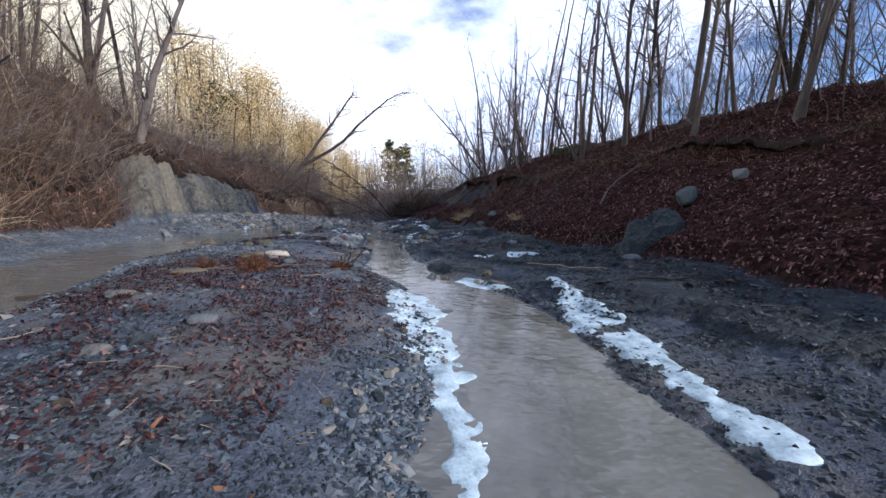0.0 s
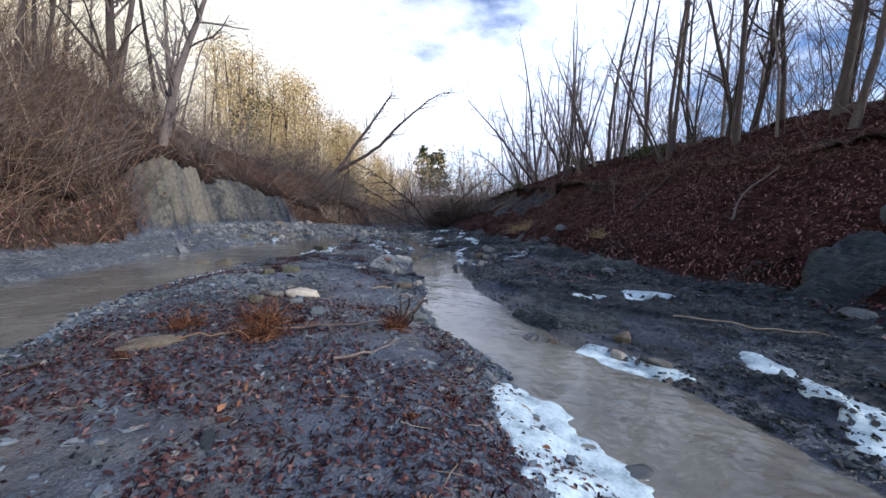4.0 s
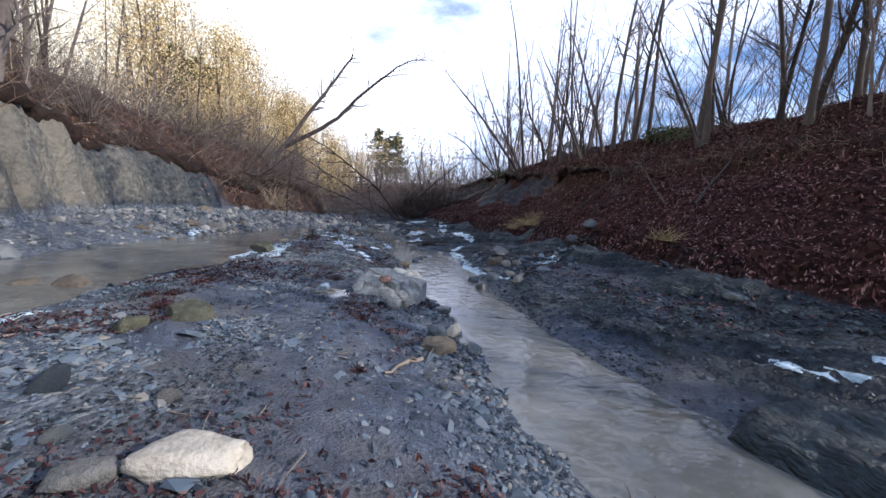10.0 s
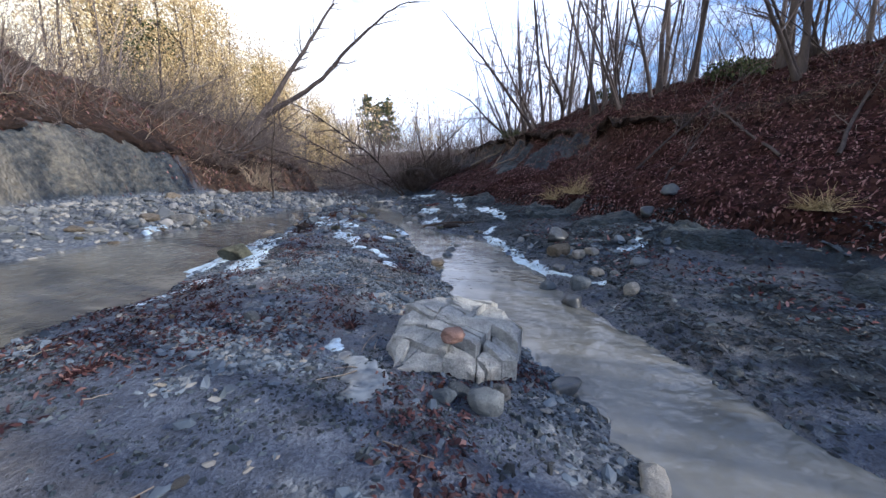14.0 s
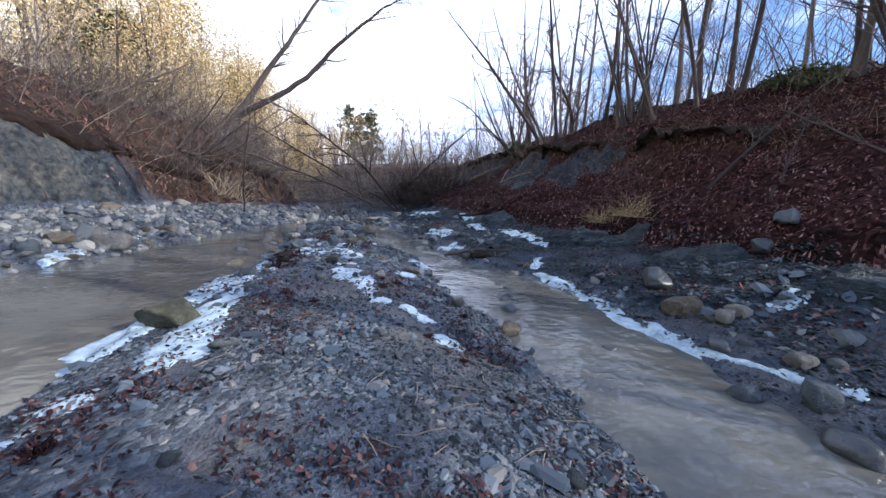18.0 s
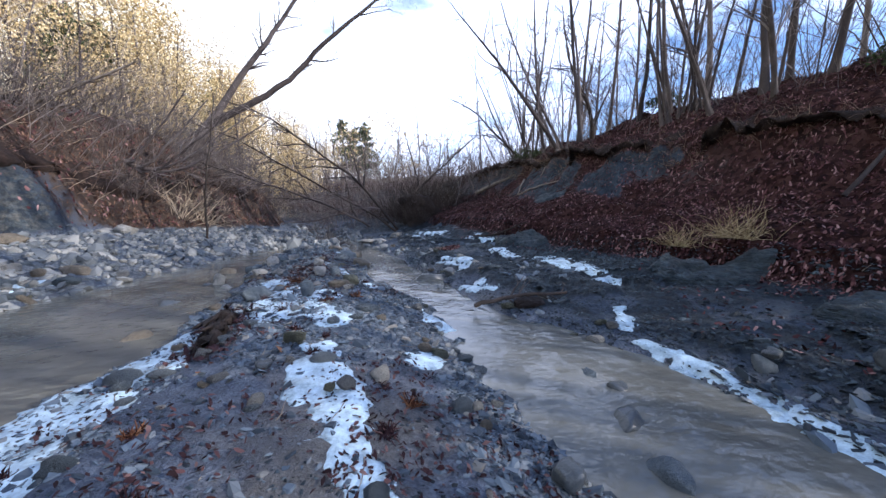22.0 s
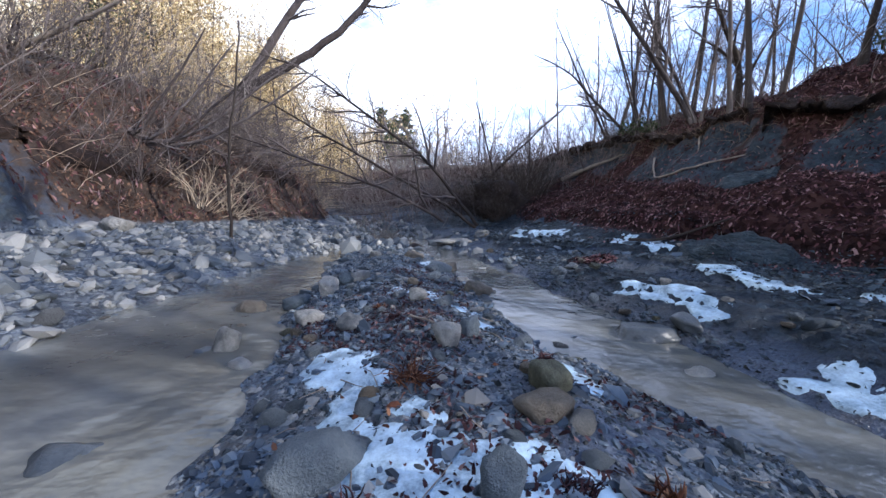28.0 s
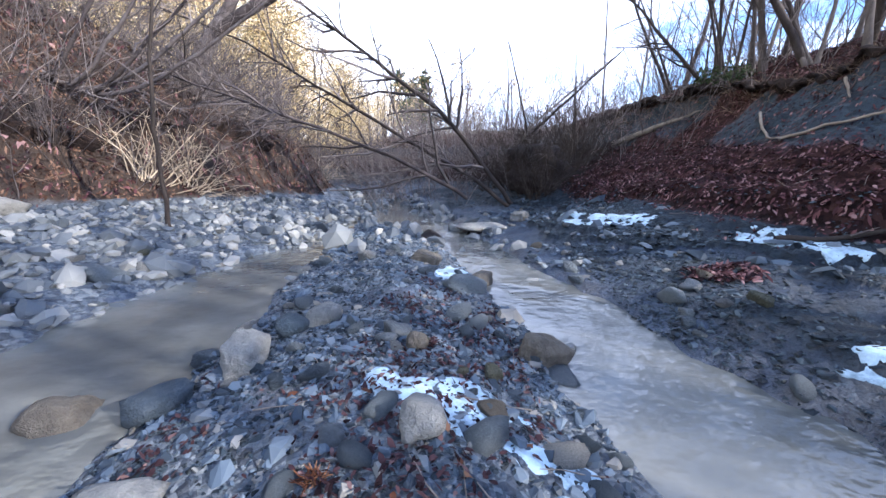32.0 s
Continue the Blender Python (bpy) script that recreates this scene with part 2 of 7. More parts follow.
def make_clay():
    """Bedded shale clay, flaked and pitted."""
    m = bpy.data.materials.new("blue_grey_clay")
    nt, nn, ll, bs = nodes_of(m)
    tc = nn.new("ShaderNodeTexCoord").outputs["Object"]
    mid, fine = noise_fac(nt, 7, 5, 0.65, vec=tc), noise_fac(nt, 55, 4, 0.75, vec=tc)
    flakes = []
    for sc in (13, 34):
        mp = nn.new("ShaderNodeMapping")
        mp.inputs["Scale"].default_value = (1.0, 0.7, 2.4)
        ll.new(mixc(nt, 0.12, tc, noise_vec(nt, 5, tc)), mp.inputs["Vector"])
        v = nn.new("ShaderNodeTexVoronoi")
        v.inputs["Scale"].default_value = sc
        ll.new(mp.outputs[0], v.inputs["Vector"])
        flakes.append(v)
    tone = mathn(nt, "ADD", mathn(nt, "MULTIPLY", flakes[0].outputs["Color"], 0.30), mathn(nt, "ADD", mathn(nt, "MULTIPLY", flakes[1].outputs["Color"], 0.25), mathn(nt, "ADD", mathn(nt, "MULTIPLY", mid, 0.25), mathn(nt, "MULTIPLY", fine, 0.2))))
    ll.new(ramp(nt, tone, [(0.28, (0.007, 0.012, 0.017)), (0.5, (0.022, 0.037, 0.048)), (0.72, (0.064, 0.092, 0.112))]), bs.inputs["Base Color"])
    bs.inputs["Roughness"].default_value = 0.55
    bump(nt, bs, mathn(nt, "ADD", mathn(nt, "MULTIPLY", flakes[0].outputs["Distance"], -1.2), mathn(nt, "ADD", mathn(nt, "MULTIPLY", flakes[1].outputs["Distance"], -0.7), mathn(nt, "ADD", mid, mathn(nt, "MULTIPLY", fine, 0.5)))), 1.0, 0.05)
    return m


def noise_vec(nt, scale, vec):
    n = nt.nodes.new("ShaderNodeTexNoise")
    n.inputs["Scale"].default_value = scale
    nt.links.new(vec, n.inputs["Vector"])
    return n.outputs["Color"]


M_clay = make_clay()


def make_ice():
    m = bpy.data.materials.new("crusted_ice")
    nt, nn, ll, bs = nodes_of(m)
    a, b = noise_fac(nt, 5, 5, 0.65), noise_fac(nt, 45, 4, 0.7)
    f = mathn(nt, "ADD", mathn(nt, "MULTIPLY", a, 0.7), mathn(nt, "MULTIPLY", b, 0.3))
    ll.new(ramp(nt, f, [(0.36, (0.141, 0.20, 0.254)), (0.46, (0.334, 0.44, 0.530)), (0.53, (0.458, 0.59, 0.700)), (0.64, (0.634, 0.78, 0.880))]), bs.inputs["Base Color"])
    ll.new(mathn(nt, "ADD", mathn(nt, "MULTIPLY", a, 0.6), 0.12), bs.inputs["Roughness"])
    bump(nt, bs, f, 0.5, 0.015)
    return m


M_ice = make_ice()


def make_puddle():
    """Still melt water over mud."""
    m = bpy.data.materials.new("puddle")
    nt, nn, ll, bs = nodes_of(m)
    ll.new(ramp(nt, noise_fac(nt, 7, 3, 0.6), [(0.4, (0.055, 0.065, 0.080)), (0.6, (0.14, 0.165, 0.19))]), bs.inputs["Base Color"])
    bs.inputs["Roughness"].default_value = 0.12
    return m


M_puddle = make_puddle()


def make_water():
    m = bpy.data.materials.new("muddy_water")
    nt, nn, ll, bs = nodes_of(m)
    silt = mathn(nt, "ADD", mathn(nt, "MULTIPLY", noise_fac(nt, 0.9, 3, 0.6), 0.85), mathn(nt, "MULTIPLY", noise_fac(nt, 7, 3, 0.6), 0.15))
    ll.new(ramp(nt, silt, [(0.38, (0.096, 0.099, 0.092)), (0.5, (0.126, 0.129, 0.121)), (0.62, (0.163, 0.167, 0.158))]), bs.inputs["Base Color"])
    bs.inputs["Roughness"].default_value = 0.03
    bs.inputs["IOR"].default_value = 1.33
    bs.inputs["Specular IOR Level"].default_value = 1.0
    r1 = noise_fac(nt, 2.6, 2, 0.5, (1.0, 0.8, 1))
    r2 = noise_fac(nt, 9, 2, 0.45, (0.8, 1.25, 1))
    bump(nt, bs, mathn(nt, "ADD", mathn(nt, "MULTIPLY", r1, 0.7), mathn(nt, "MULTIPLY", r2, 0.26)), 0.8, 0.034)
    return m


M_water = make_water()


def make_ground():
    """Mud, gravel, leaf mould, clay and turf, laid out by the zones that the terrain carries."""
    m = bpy.data.materials.new("creek_ground")
    nt, nn, ll, bs = nodes_of(m)

    def zone(n):
        a = nn.new("ShaderNodeAttribute")
        a.attribute_name = n
        return a.outputs["Fac"]

    tc = nn.new("ShaderNodeTexCoord").outputs["Object"]
    big, mid, fine = noise_fac(nt, 0.8, 5, 0.6, vec=tc), noise_fac(nt, 6, 5, 0.65, vec=tc), noise_fac(nt, 48, 4, 0.7, vec=tc)
    grain = mathn(nt, "ADD", mathn(nt, "MULTIPLY", mid, 0.55), mathn(nt, "MULTIPLY", fine, 0.45))
    mud = ramp(nt, grain, [(0.34, (0.029, 0.038, 0.058)), (0.52, (0.076, 0.095, 0.141)), (0.68, (0.153, 0.186, 0.248))])
    tan = ramp(nt, grain, [(0.3, (0.062, 0.058, 0.057)), (0.7, (0.20, 0.185, 0.165))])
    mud = mixc(nt, ramp(nt, big, [(0.46, (0, 0, 0)), (0.64, (0.75, 0.75, 0.75))]), mud, tan)
    vor = nn.new("ShaderNodeTexVoronoi")
    vor.inputs["Scale"].default_value = 24
    ll.new(tc, vor.inputs["Vector"])
    peb = ramp(nt, vor.outputs["Color"], [(0.1, (0.025, 0.032, 0.044)), (0.5, (0.104, 0.13, 0.165)), (0.9, (0.288, 0.315, 0.330))])
    gravel = mixc(nt, 0.35, peb, mud)
    v3 = nn.new("ShaderNodeTexVoronoi")
    v3.inputs["Scale"].default_value = 11
    ll.new(mixc(nt, 0.12, tc, noise_vec(nt, 4, tc)), v3.inputs["Vector"])
    flake = mathn(nt, "ADD", mathn(nt, "MULTIPLY", grain, 0.7), mathn(nt, "MULTIPLY", v3.outputs["Color"], 0.3))
    clay = ramp(nt, flake, [(0.30, (0.009, 0.013, 0.020)), (0.52, (0.024, 0.036, 0.051)), (0.70, (0.058, 0.080, 0.101))])
    v2 = nn.new("ShaderNodeTexVoronoi")
    v2.inputs["Scale"].default_value = 13
    ll.new(tc, v2.inputs["Vector"])
    leaf = ramp(nt, v2.outputs["Color"], [(0.1, (0.012, 0.007, 0.007)), (0.5, (0.032, 0.015, 0.014)), (0.9, (0.074, 0.038, 0.033))])
    turf = ramp(nt, grain, [(0.3, (0.04, 0.029, 0.020)), (0.7, (0.15, 0.113, 0.074))])
    soil = ramp(nt, grain, [(0.3, (0.016, 0.011, 0.009)), (0.7, (0.065, 0.044, 0.032))])
    silt = ramp(nt, grain, [(0.3, (0.085, 0.085, 0.078)), (0.7, (0.235, 0.22, 0.18))])

    def sharp(z, width=0.35):
        s = mathn(nt, "ADD", z, mathn(nt, "MULTIPLY", mathn(nt, "SUBTRACT", mid, 0.5), 0.9))
        return ramp(nt, s, [(0.5 - width / 2, (0, 0, 0)), (0.5 + width / 2, (1, 1, 1))])

    col = mixc(nt, sharp(zone("gravel"), 0.5), mud, gravel)
    col = mixc(nt, sharp(zone("clay")), col, clay)
    col = mixc(nt, sharp(zone("silt"), 0.5), col, silt)
    col = mixc(nt, sharp(zone("soil")), col, soil)
    col = mixc(nt, sharp(zone("turf")), col, turf)
    col = mixc(nt, sharp(zone("leaf"), 0.25), col, leaf)
    col = mixc(nt, mathn(nt, "MULTIPLY", zone("damp"), 0.8), col, mixc(nt, 1.0, col, (0.36, 0.45, 0.53), "MULTIPLY"))
    ll.new(col, bs.inputs["Base Color"])
    damp = mathn(nt, "MULTIPLY", ramp(nt, noise_fac(nt, 1.3, 4, 0.6, vec=tc), [(0.45, (0, 0, 0)), (0.6, (1, 1, 1))]), 0.28)
    wet = mathn(nt, "MAXIMUM", mathn(nt, "MULTIPLY", zone("wet"), 0.45), mathn(nt, "MULTIPLY", damp, mathn(nt, "SUBTRACT", 1.0, zone("leaf"))))
    ll.new(mathn(nt, "SUBTRACT", mathn(nt, "ADD", 0.66, mathn(nt, "MULTIPLY", mid, 0.25)), wet), bs.inputs["Roughness"])
    ll.new(mathn(nt, "SUBTRACT", 0.36, mathn(nt, "MULTIPLY", zone("leaf"), 0.32)), bs.inputs["Specular IOR Level"])
    bump(nt, bs, mathn(nt, "ADD", mid, mathn(nt, "ADD", mathn(nt, "MULTIPLY", fine, 0.42), mathn(nt, "ADD", mathn(nt, "MULTIPLY", mathn(nt, "MULTIPLY", vor.outputs["Distance"], zone("gravel")), -0.8), mathn(nt, "MULTIPLY", mathn(nt, "MULTIPLY", v3.outputs["Distance"], zone("clay")), -1.1)))), 1.0, 0.055)
    return m


M_ground = make_ground()

# ---- the lie of the land: lines along the valley, as x at each y ----
LINE = {
    "left_foot": ((-30, -1, 5, 8, 11, 14, 17, 20, 22.5, 25, 27.5, 31, 35, 40, 60, 120), (-6, -6.6, -8.0, -9.2, -9.9, -10.4, -11.5, -12.5, -12.3, -11.2, -9.4, -8.3, -9.3, -13.5, -36, -100)),
    "left_out": ((-30, 0, 4, 7, 9, 11, 14, 16, 18, 20, 22, 24, 26, 28, 31, 36, 42, 60, 120), (-4, -4.6, -6.3, -7.65, -8.3, -8.9, -9.25, -9.25, -8.9, -8.65, -8.3, -7.9, -7.4, -7.2, -7.5, -9.2, -13.5, -34.5, -98)),
    "left_in": ((-30, 0, 3, 4, 6, 8, 10, 12, 14, 16, 18, 20, 22, 24, 26, 28, 29), (-1, -2.4, -3.6, -4.15, -5.1, -5.95, -6.37, -6.45, -6.0, -6.38, -6.13, -6.33, -6.6, -6.8, -6.88, -6.92, -6.9)),
    "right_in": ((-30, 0, 3, 5, 6, 7, 8, 9, 10, 12, 13, 15, 17, 19, 20, 21, 22, 24, 26, 27, 28, 29), (0.6, 0.3, 0.09, 0.15, -0.25, -0.6, -1.2, -1.5, -1.76, -2.05, -2.53, -2.68, -3.1, -3.37, -3.7, -4.1, -4.45, -4.66, -5.3, -5.7, -6.6, -6.9)),
    "right_out": ((-30, 0, 3, 5, 6, 7, 8, 9, 10, 11, 12, 14, 16, 17, 18, 19, 20, 22, 24, 26, 28, 30, 34, 40, 60, 120), (2.2, 1.7, 1.75, 1.75, 1.6, 1.12, 0.25, 0.02, -0.35, -0.73, -0.84, -1.04, -1.14, -1.25, -1.7, -2.4, -2.7, -3.15, -3.7, -4.3, -4.9, -5.7, -6.6, -10.5, -32, -95)),
    "right_foot": ((-30, 0, 5, 8, 10, 11.5, 13, 15, 16, 18, 20, 22, 24, 26, 28, 31, 35, 40, 60, 120), (5.5, 5.3, 5.1, 4.9, 4.5, 3.5, 2.95, 2.35, 2.0, 1.5, 0.9, 0.2, -0.75, -1.4, -1.9, -2.5, -3.7, -7.0, -26, -90)),
}


def line(name, y):
    return np.interp(y, *LINE[name])


def water_level(y):
    return 0.10 + 0.008 * np.clip(y, -30, 60)


def _hash(ix, iy, s):
    v = np.sin(ix * 127.1 + iy * 311.7 + s * 74.7) * 43758.5453
    return v - np.floor(v)


def vnoise(x, y, s=0.0):
    """Smooth value noise between -1 and 1."""
    x, y = np.asarray(x, float), np.asarray(y, float)
    ix, iy = np.floor(x), np.floor(y)
    fx, fy = x - ix, y - iy
    fx, fy = fx * fx * (3 - 2 * fx), fy * fy * (3 - 2 * fy)
    a, b, c, d = _hash(ix, iy, s), _hash(ix + 1, iy, s), _hash(ix, iy + 1, s), _hash(ix + 1, iy + 1, s)
    return 2 * (a + (b - a) * fx + (c - a) * fy + (a - b - c + d) * fx * fy) - 1


def fbm(x, y, s=0.0, octaves=4):
    out, amp = 0, 0.5
    for i in range(octaves):
        out, amp = out + amp * vnoise(x * 2**i, y * 2**i, s + i * 3.1), amp * 0.5
    return out


def smooth(a, b, v):
    t = np.clip((v - a) / (b - a), 0, 1)
    return t * t * (3 - 2 * t)


def lip_line(y):
    """How far behind the slope's foot the torn sod edge runs."""
    return np.interp(y, (0, 5, 8, 14, 20, 26, 31, 40), (3.6, 3.6, 4.0, 3.6, 2.9, 3.5, 4.8, 5.5)) + 0.35 * fbm(y * 0.0 + 3, y * 0.3, 31)


def land(x, y):
    """Height of the ground and its zones at x, y (arrays)."""
    x, y = np.asarray(x, float), np.asarray(y, float)
    w = water_level(y)
    wob = 0.16 * fbm(x * 1.1, y * 1.1, 5) + 0.10 * vnoise(x * 4.5, y * 4.5, 9)
    lf, lo, li = line("left_foot", y), line("left_out", y), line("left_in", y)
    ri, ro, rf = line("right_in", y), line("right_out", y), line("right_foot", y)
    rough = fbm(x * 2.3, y * 2.3, 2)
    fine = fbm(x * 7, y * 7, 17, 3)
    # distance into dry land from the water lines (positive on land)
    d_left = lo - x + wob
    d_bar = np.minimum(x - li, ri - x) + wob
    d_right = x - ro + wob
    dry = np.maximum(np.maximum(d_left, d_bar), d_right)
    bed = np.clip(dry, -0.8, 0) * 0.32
    bar = np.where(d_bar > 0, 0.05 * smooth(0, 0.12, d_bar) + 0.17 * smooth(0, 1.3, d_bar), 0)
    shelf_w = np.maximum(rf - ro, 0.5)
    s = np.clip(d_right / shelf_w, 0, 1)
    shelf = np.where(d_right > 0, 0.06 * smooth(0, 0.15, d_right) + (0.42 + 0.10 * smooth(10, 16, y)) * s**1.25, 0)
    step = fbm(x * 0.75 + 0.35 * y, y * 0.5, 55, 4) + 0.10 * rough
    shelf = shelf + np.where(d_right > 0, (0.085 * smooth(0.02, 0.07, step) + 0.07 * smooth(0.20, 0.25, step)) * smooth(0.15, 0.7, d_right), 0)
    lshelf = np.where(d_left > 0, 0.06 * smooth(0, 0.2, d_left) + 0.16 * np.clip(d_left, 0, 2.5), 0)
    z = w + bed + bar + shelf + lshelf + np.where(dry > 0, (0.035 * rough + 0.018 * fine) * smooth(0, 0.5, dry), 0.01 * rough)
    # right bank: leaf slope, torn sod lip, then the wooded shoulder
    far = smooth(22, 32, y)
    dr = x - rf + 0.35 * fbm(x * 0.7, y * 0.7, 21)
    lip_d = lip_line(y)
    torn = (0.35 * smooth(2, 5, y) + 0.65 * smooth(15, 21, y)) * (0.35 + 0.65 * smooth(-0.15, 0.25, fbm(y * 0.45, y * 0 + 7, 59)))
    lip = (0.10 + 0.42 * torn) * smooth(lip_d - 0.10, lip_d + 0.2, dr)
    top = lip_d + 3.4
    kink = 0.20 * smooth(16, 21, y)
    knee = np.maximum(lip_d - 1.2, 0.5)
    rise = (0.61 - kink) * np.clip(dr, 0, knee) + (0.61 + kink * knee / 1.2) * np.clip(dr - knee, 0, 1.2) + 0.22 * smooth(0, 0.35, dr) + lip + 0.54 * np.clip(dr - lip_d, 0, 3.4)
    rise = rise + 0.20 * np.clip(dr - top, 0, 14) + 0.06 * np.clip(dr - top - 14, 0, 200)
    rise = rise * (1 - 0.26 * far - 0.30 * smooth(33, 42, y))
    z = z + np.where(dr > 0, rise + 0.10 * rough * smooth(0, 1.0, dr) + 0.03 * fine, 0)
    # left bank: clay scarp with gullies, then the wooded hillside
    gully = 0.30 * np.abs(vnoise(y * 1.05, y * 0, 41)) + 0.35 * fbm(x * 0.5, y * 0.9, 43) + 0.24 * fbm(x * 1.5, y * 3.2, 44)
    dl = lf - x + gully - 0.25
    steep = smooth(12, 16, y) * smooth(27, 22.5, y)
    face = (1.05 + 1.0 * steep) * (1 + 0.45 * fbm(y * 0.45, y * 0 + 4, 47)) * smooth(0, 1.25 - 0.35 * steep, dl)
    hill = 1.12 * face + (0.62 + 0.36 * smooth(10, 15, y) - 0.66 * smooth(27.5, 30.5, y)) * np.clip(dl - 0.8, 0, 2.5) + 0.20 * np.clip(dl - 3.3, 0, 8) + 0.28 * np.clip(dl - 11.3, 0, 24) + 0.10 * np.clip(dl - 35, 0, 200)
    z = z + np.where(dl > 0, hill + 0.16 * rough * smooth(0.3, 2, dl) + 0.04 * fine, 0)
    # ground rises where the valley turns away upstream, and goes on level behind
    z = z + 1.2 * smooth(50, 130, y)
    leaf = smooth(-0.25, 0.15, dr) * (1 - 0.8 * smooth(top - 0.6, top + 2, dr))
    patch = smooth(0.0, 0.35, fbm(x * 0.9, y * 0.5, 61)) * smooth(1.0, 2.2, dr) * smooth(lip_d + 0.1, lip_d - 0.4, dr) * smooth(17, 20, y)
    under = smooth(lip_d - 0.9, lip_d - 0.3, dr) * smooth(lip_d + 0.25, lip_d + 0.1, dr) * torn * smooth(-0.25, 0.2, fbm(x * 1.2, y * 1.2, 73))
    clay_r = np.maximum(0.72 * smooth(lip_d - 1.5, lip_d - 0.8, dr + 0.6 * fbm(x * 0.9, y * 0.9, 64)) * smooth(lip_d + 0.2, lip_d + 0.05, dr) * smooth(20, 23.5, y) * smooth(-0.42, -0.12, fbm(x * 1.3, y * 1.3, 69)), under * smooth(19, 23, y) * smooth(-0.05, 0.25, fbm(x * 0.5, y * 0.6, 63)) * smooth(-0.18, 0.12, fbm(x * 1.6, y * 1.1, 69)))
    leaf = leaf * (1 - np.maximum(clay_r, 0.6 * under)) + 0.55 * smooth(-0.9, 0.1, dr) * smooth(0.0, 0.35, fbm(x * 1.1, y * 0.7, 67)) * smooth(14, 20, y) * (dr < 0.4)
    turf = np.maximum(smooth(top - 1.2, top + 1, dr) * 0.9, smooth(2.4, 4.5, dl) * 0.8)
    clay_l = smooth(0.05, 0.25, dl) * smooth(1.35, 0.85, dl) * steep
    silt = clay_l * np.clip(0.42 + 0.35 * smooth(20.5, 13.5, y + 1.5 * fbm(x * 0.6, y * 0.6, 71)) + 0.4 * smooth(0.0, 0.4, fbm(x * 0.9, y * 0.9, 72)) * smooth(23, 19, y), 0, 1)
    soil = np.maximum(smooth(0.0, 0.4, dl) * (1 - clay_l), 0.8 * under * (1 - clay_r)) * (1 - turf)
    clay_shelf = np.maximum(smooth(0.0, 0.06, step), np.maximum(smooth(0.1, 0.4, fbm(x * 1.3, y * 0.8, 77) + 0.3 * s), smooth(-1.0, -0.5, dr))) * smooth(0.2, 0.8, d_right) * (dr < 0.3)
    gravel = np.clip(smooth(0.55, -0.05, d_bar - 0.35 * (rough + 0.5)) * (d_bar > -0.1) + smooth(16, 20, y) * (d_bar > -0.2) * smooth(-0.25, 0.25, fbm(x * 1.2, y * 1.2, 79)) + 0.8 * smooth(7.0, 8.5, y) * (d_bar > 0) * smooth(-0.12, 0.15, fbm(x * 0.9, y * 0.9, 89)) + (d_left > 0) * (dl < 0.2) * 0.9 + smooth(0.4, -0.2, rough) * (d_right > 0) * 0.35, 0, 1)
    wet = smooth(0.35, 0.0, dry)
    damp = smooth(0.0, 0.4, d_right) * smooth(0.6, 0.0, dr) * (0.55 + 0.45 * smooth(-0.2, 0.25, fbm(x * 0.6, y * 0.35, 81)))
    return z, {"leaf": leaf, "clay": np.clip(clay_r + clay_l + clay_shelf, 0, 1), "turf": turf, "soil": soil, "silt": silt, "gravel": gravel, "wet": wet, "damp": damp}, dry


def height(x, y):
    return float(land(np.array([x]), np.array([y]))[0][0])


# ---- mesh helpers ----
def mesh_of(name, verts, faces, material, soft=False):
    """A mesh from arrays; all faces have the same number of corners."""
    verts, faces = np.asarray(verts, np.float32), np.asarray(faces, np.int32)
    me = bpy.data.meshes.new(name)
    k = faces.shape[1]
    me.vertices.add(len(verts))
    me.vertices.foreach_set("co", verts.ravel())
    me.loops.add(faces.size)
    me.loops.foreach_set("vertex_index", faces.ravel())
    me.polygons.add(len(faces))
    me.polygons.foreach_set("loop_start", np.arange(0, faces.size, k, dtype=np.int32))
    me.polygons.foreach_set("use_smooth", np.full(len(faces), soft))
    me.materials.append(material)
    me.update(calc_edges=True)
    return me


def part(name, me, parent, label="", m=None):
    ob = new(name, me)
    ob.parent = parent
    if m is not None:
        ob.matrix_basis = m
    if label:
        tagged(ob, label)
    return ob


def thing(name, m, label, category, group="", kind=""):
    ob = new(name)
    ob.empty_display_size = 0.1
    ob.matrix_basis = m
    return tagged(ob, label, category, group, kind)


class Tubes:
    """Tapered tubes along lines, gathered into one mesh of quads."""

    def __init__(self):
        self.v, self.f, self.n = [], [], 0

    def add(self, pts, radii, sides=5):
        pts = np.asarray(pts, float)
        radii = np.broadcast_to(np.asarray(radii, float), (len(pts),))
        t = np.gradient(pts, axis=0)
        t /= np.linalg.norm(t, axis=1)[:, None] + 1e-9
        ref = np.array([0.31, 0.95, 0.05]) if abs(t[0] @ [0.31, 0.95, 0.05]) < 0.9 else np.array([1.0, 0, 0])
        u = np.cross(t, ref)
        u /= np.linalg.norm(u, axis=1)[:, None] + 1e-9
        v = np.cross(t, u)
        a = np.arange(sides) * 2 * np.pi / sides
        ring = pts[:, None] + radii[:, None, None] * (np.cos(a)[None, :, None] * u[:, None] + np.sin(a)[None, :, None] * v[:, None])
        self.v.append(ring.reshape(-1, 3))
        i, j = np.meshgrid(np.arange(len(pts) - 1), np.arange(sides), indexing="ij")
        b = self.n + i * sides + j
        c = self.n + i * sides + (j + 1) % sides
        self.f.append(np.stack([b, c, c + sides, b + sides], -1).reshape(-1, 4))
        self.n += len(pts) * sides

    def mesh(self, name, material):
        return mesh_of(name, np.concatenate(self.v), np.concatenate(self.f), material, True)


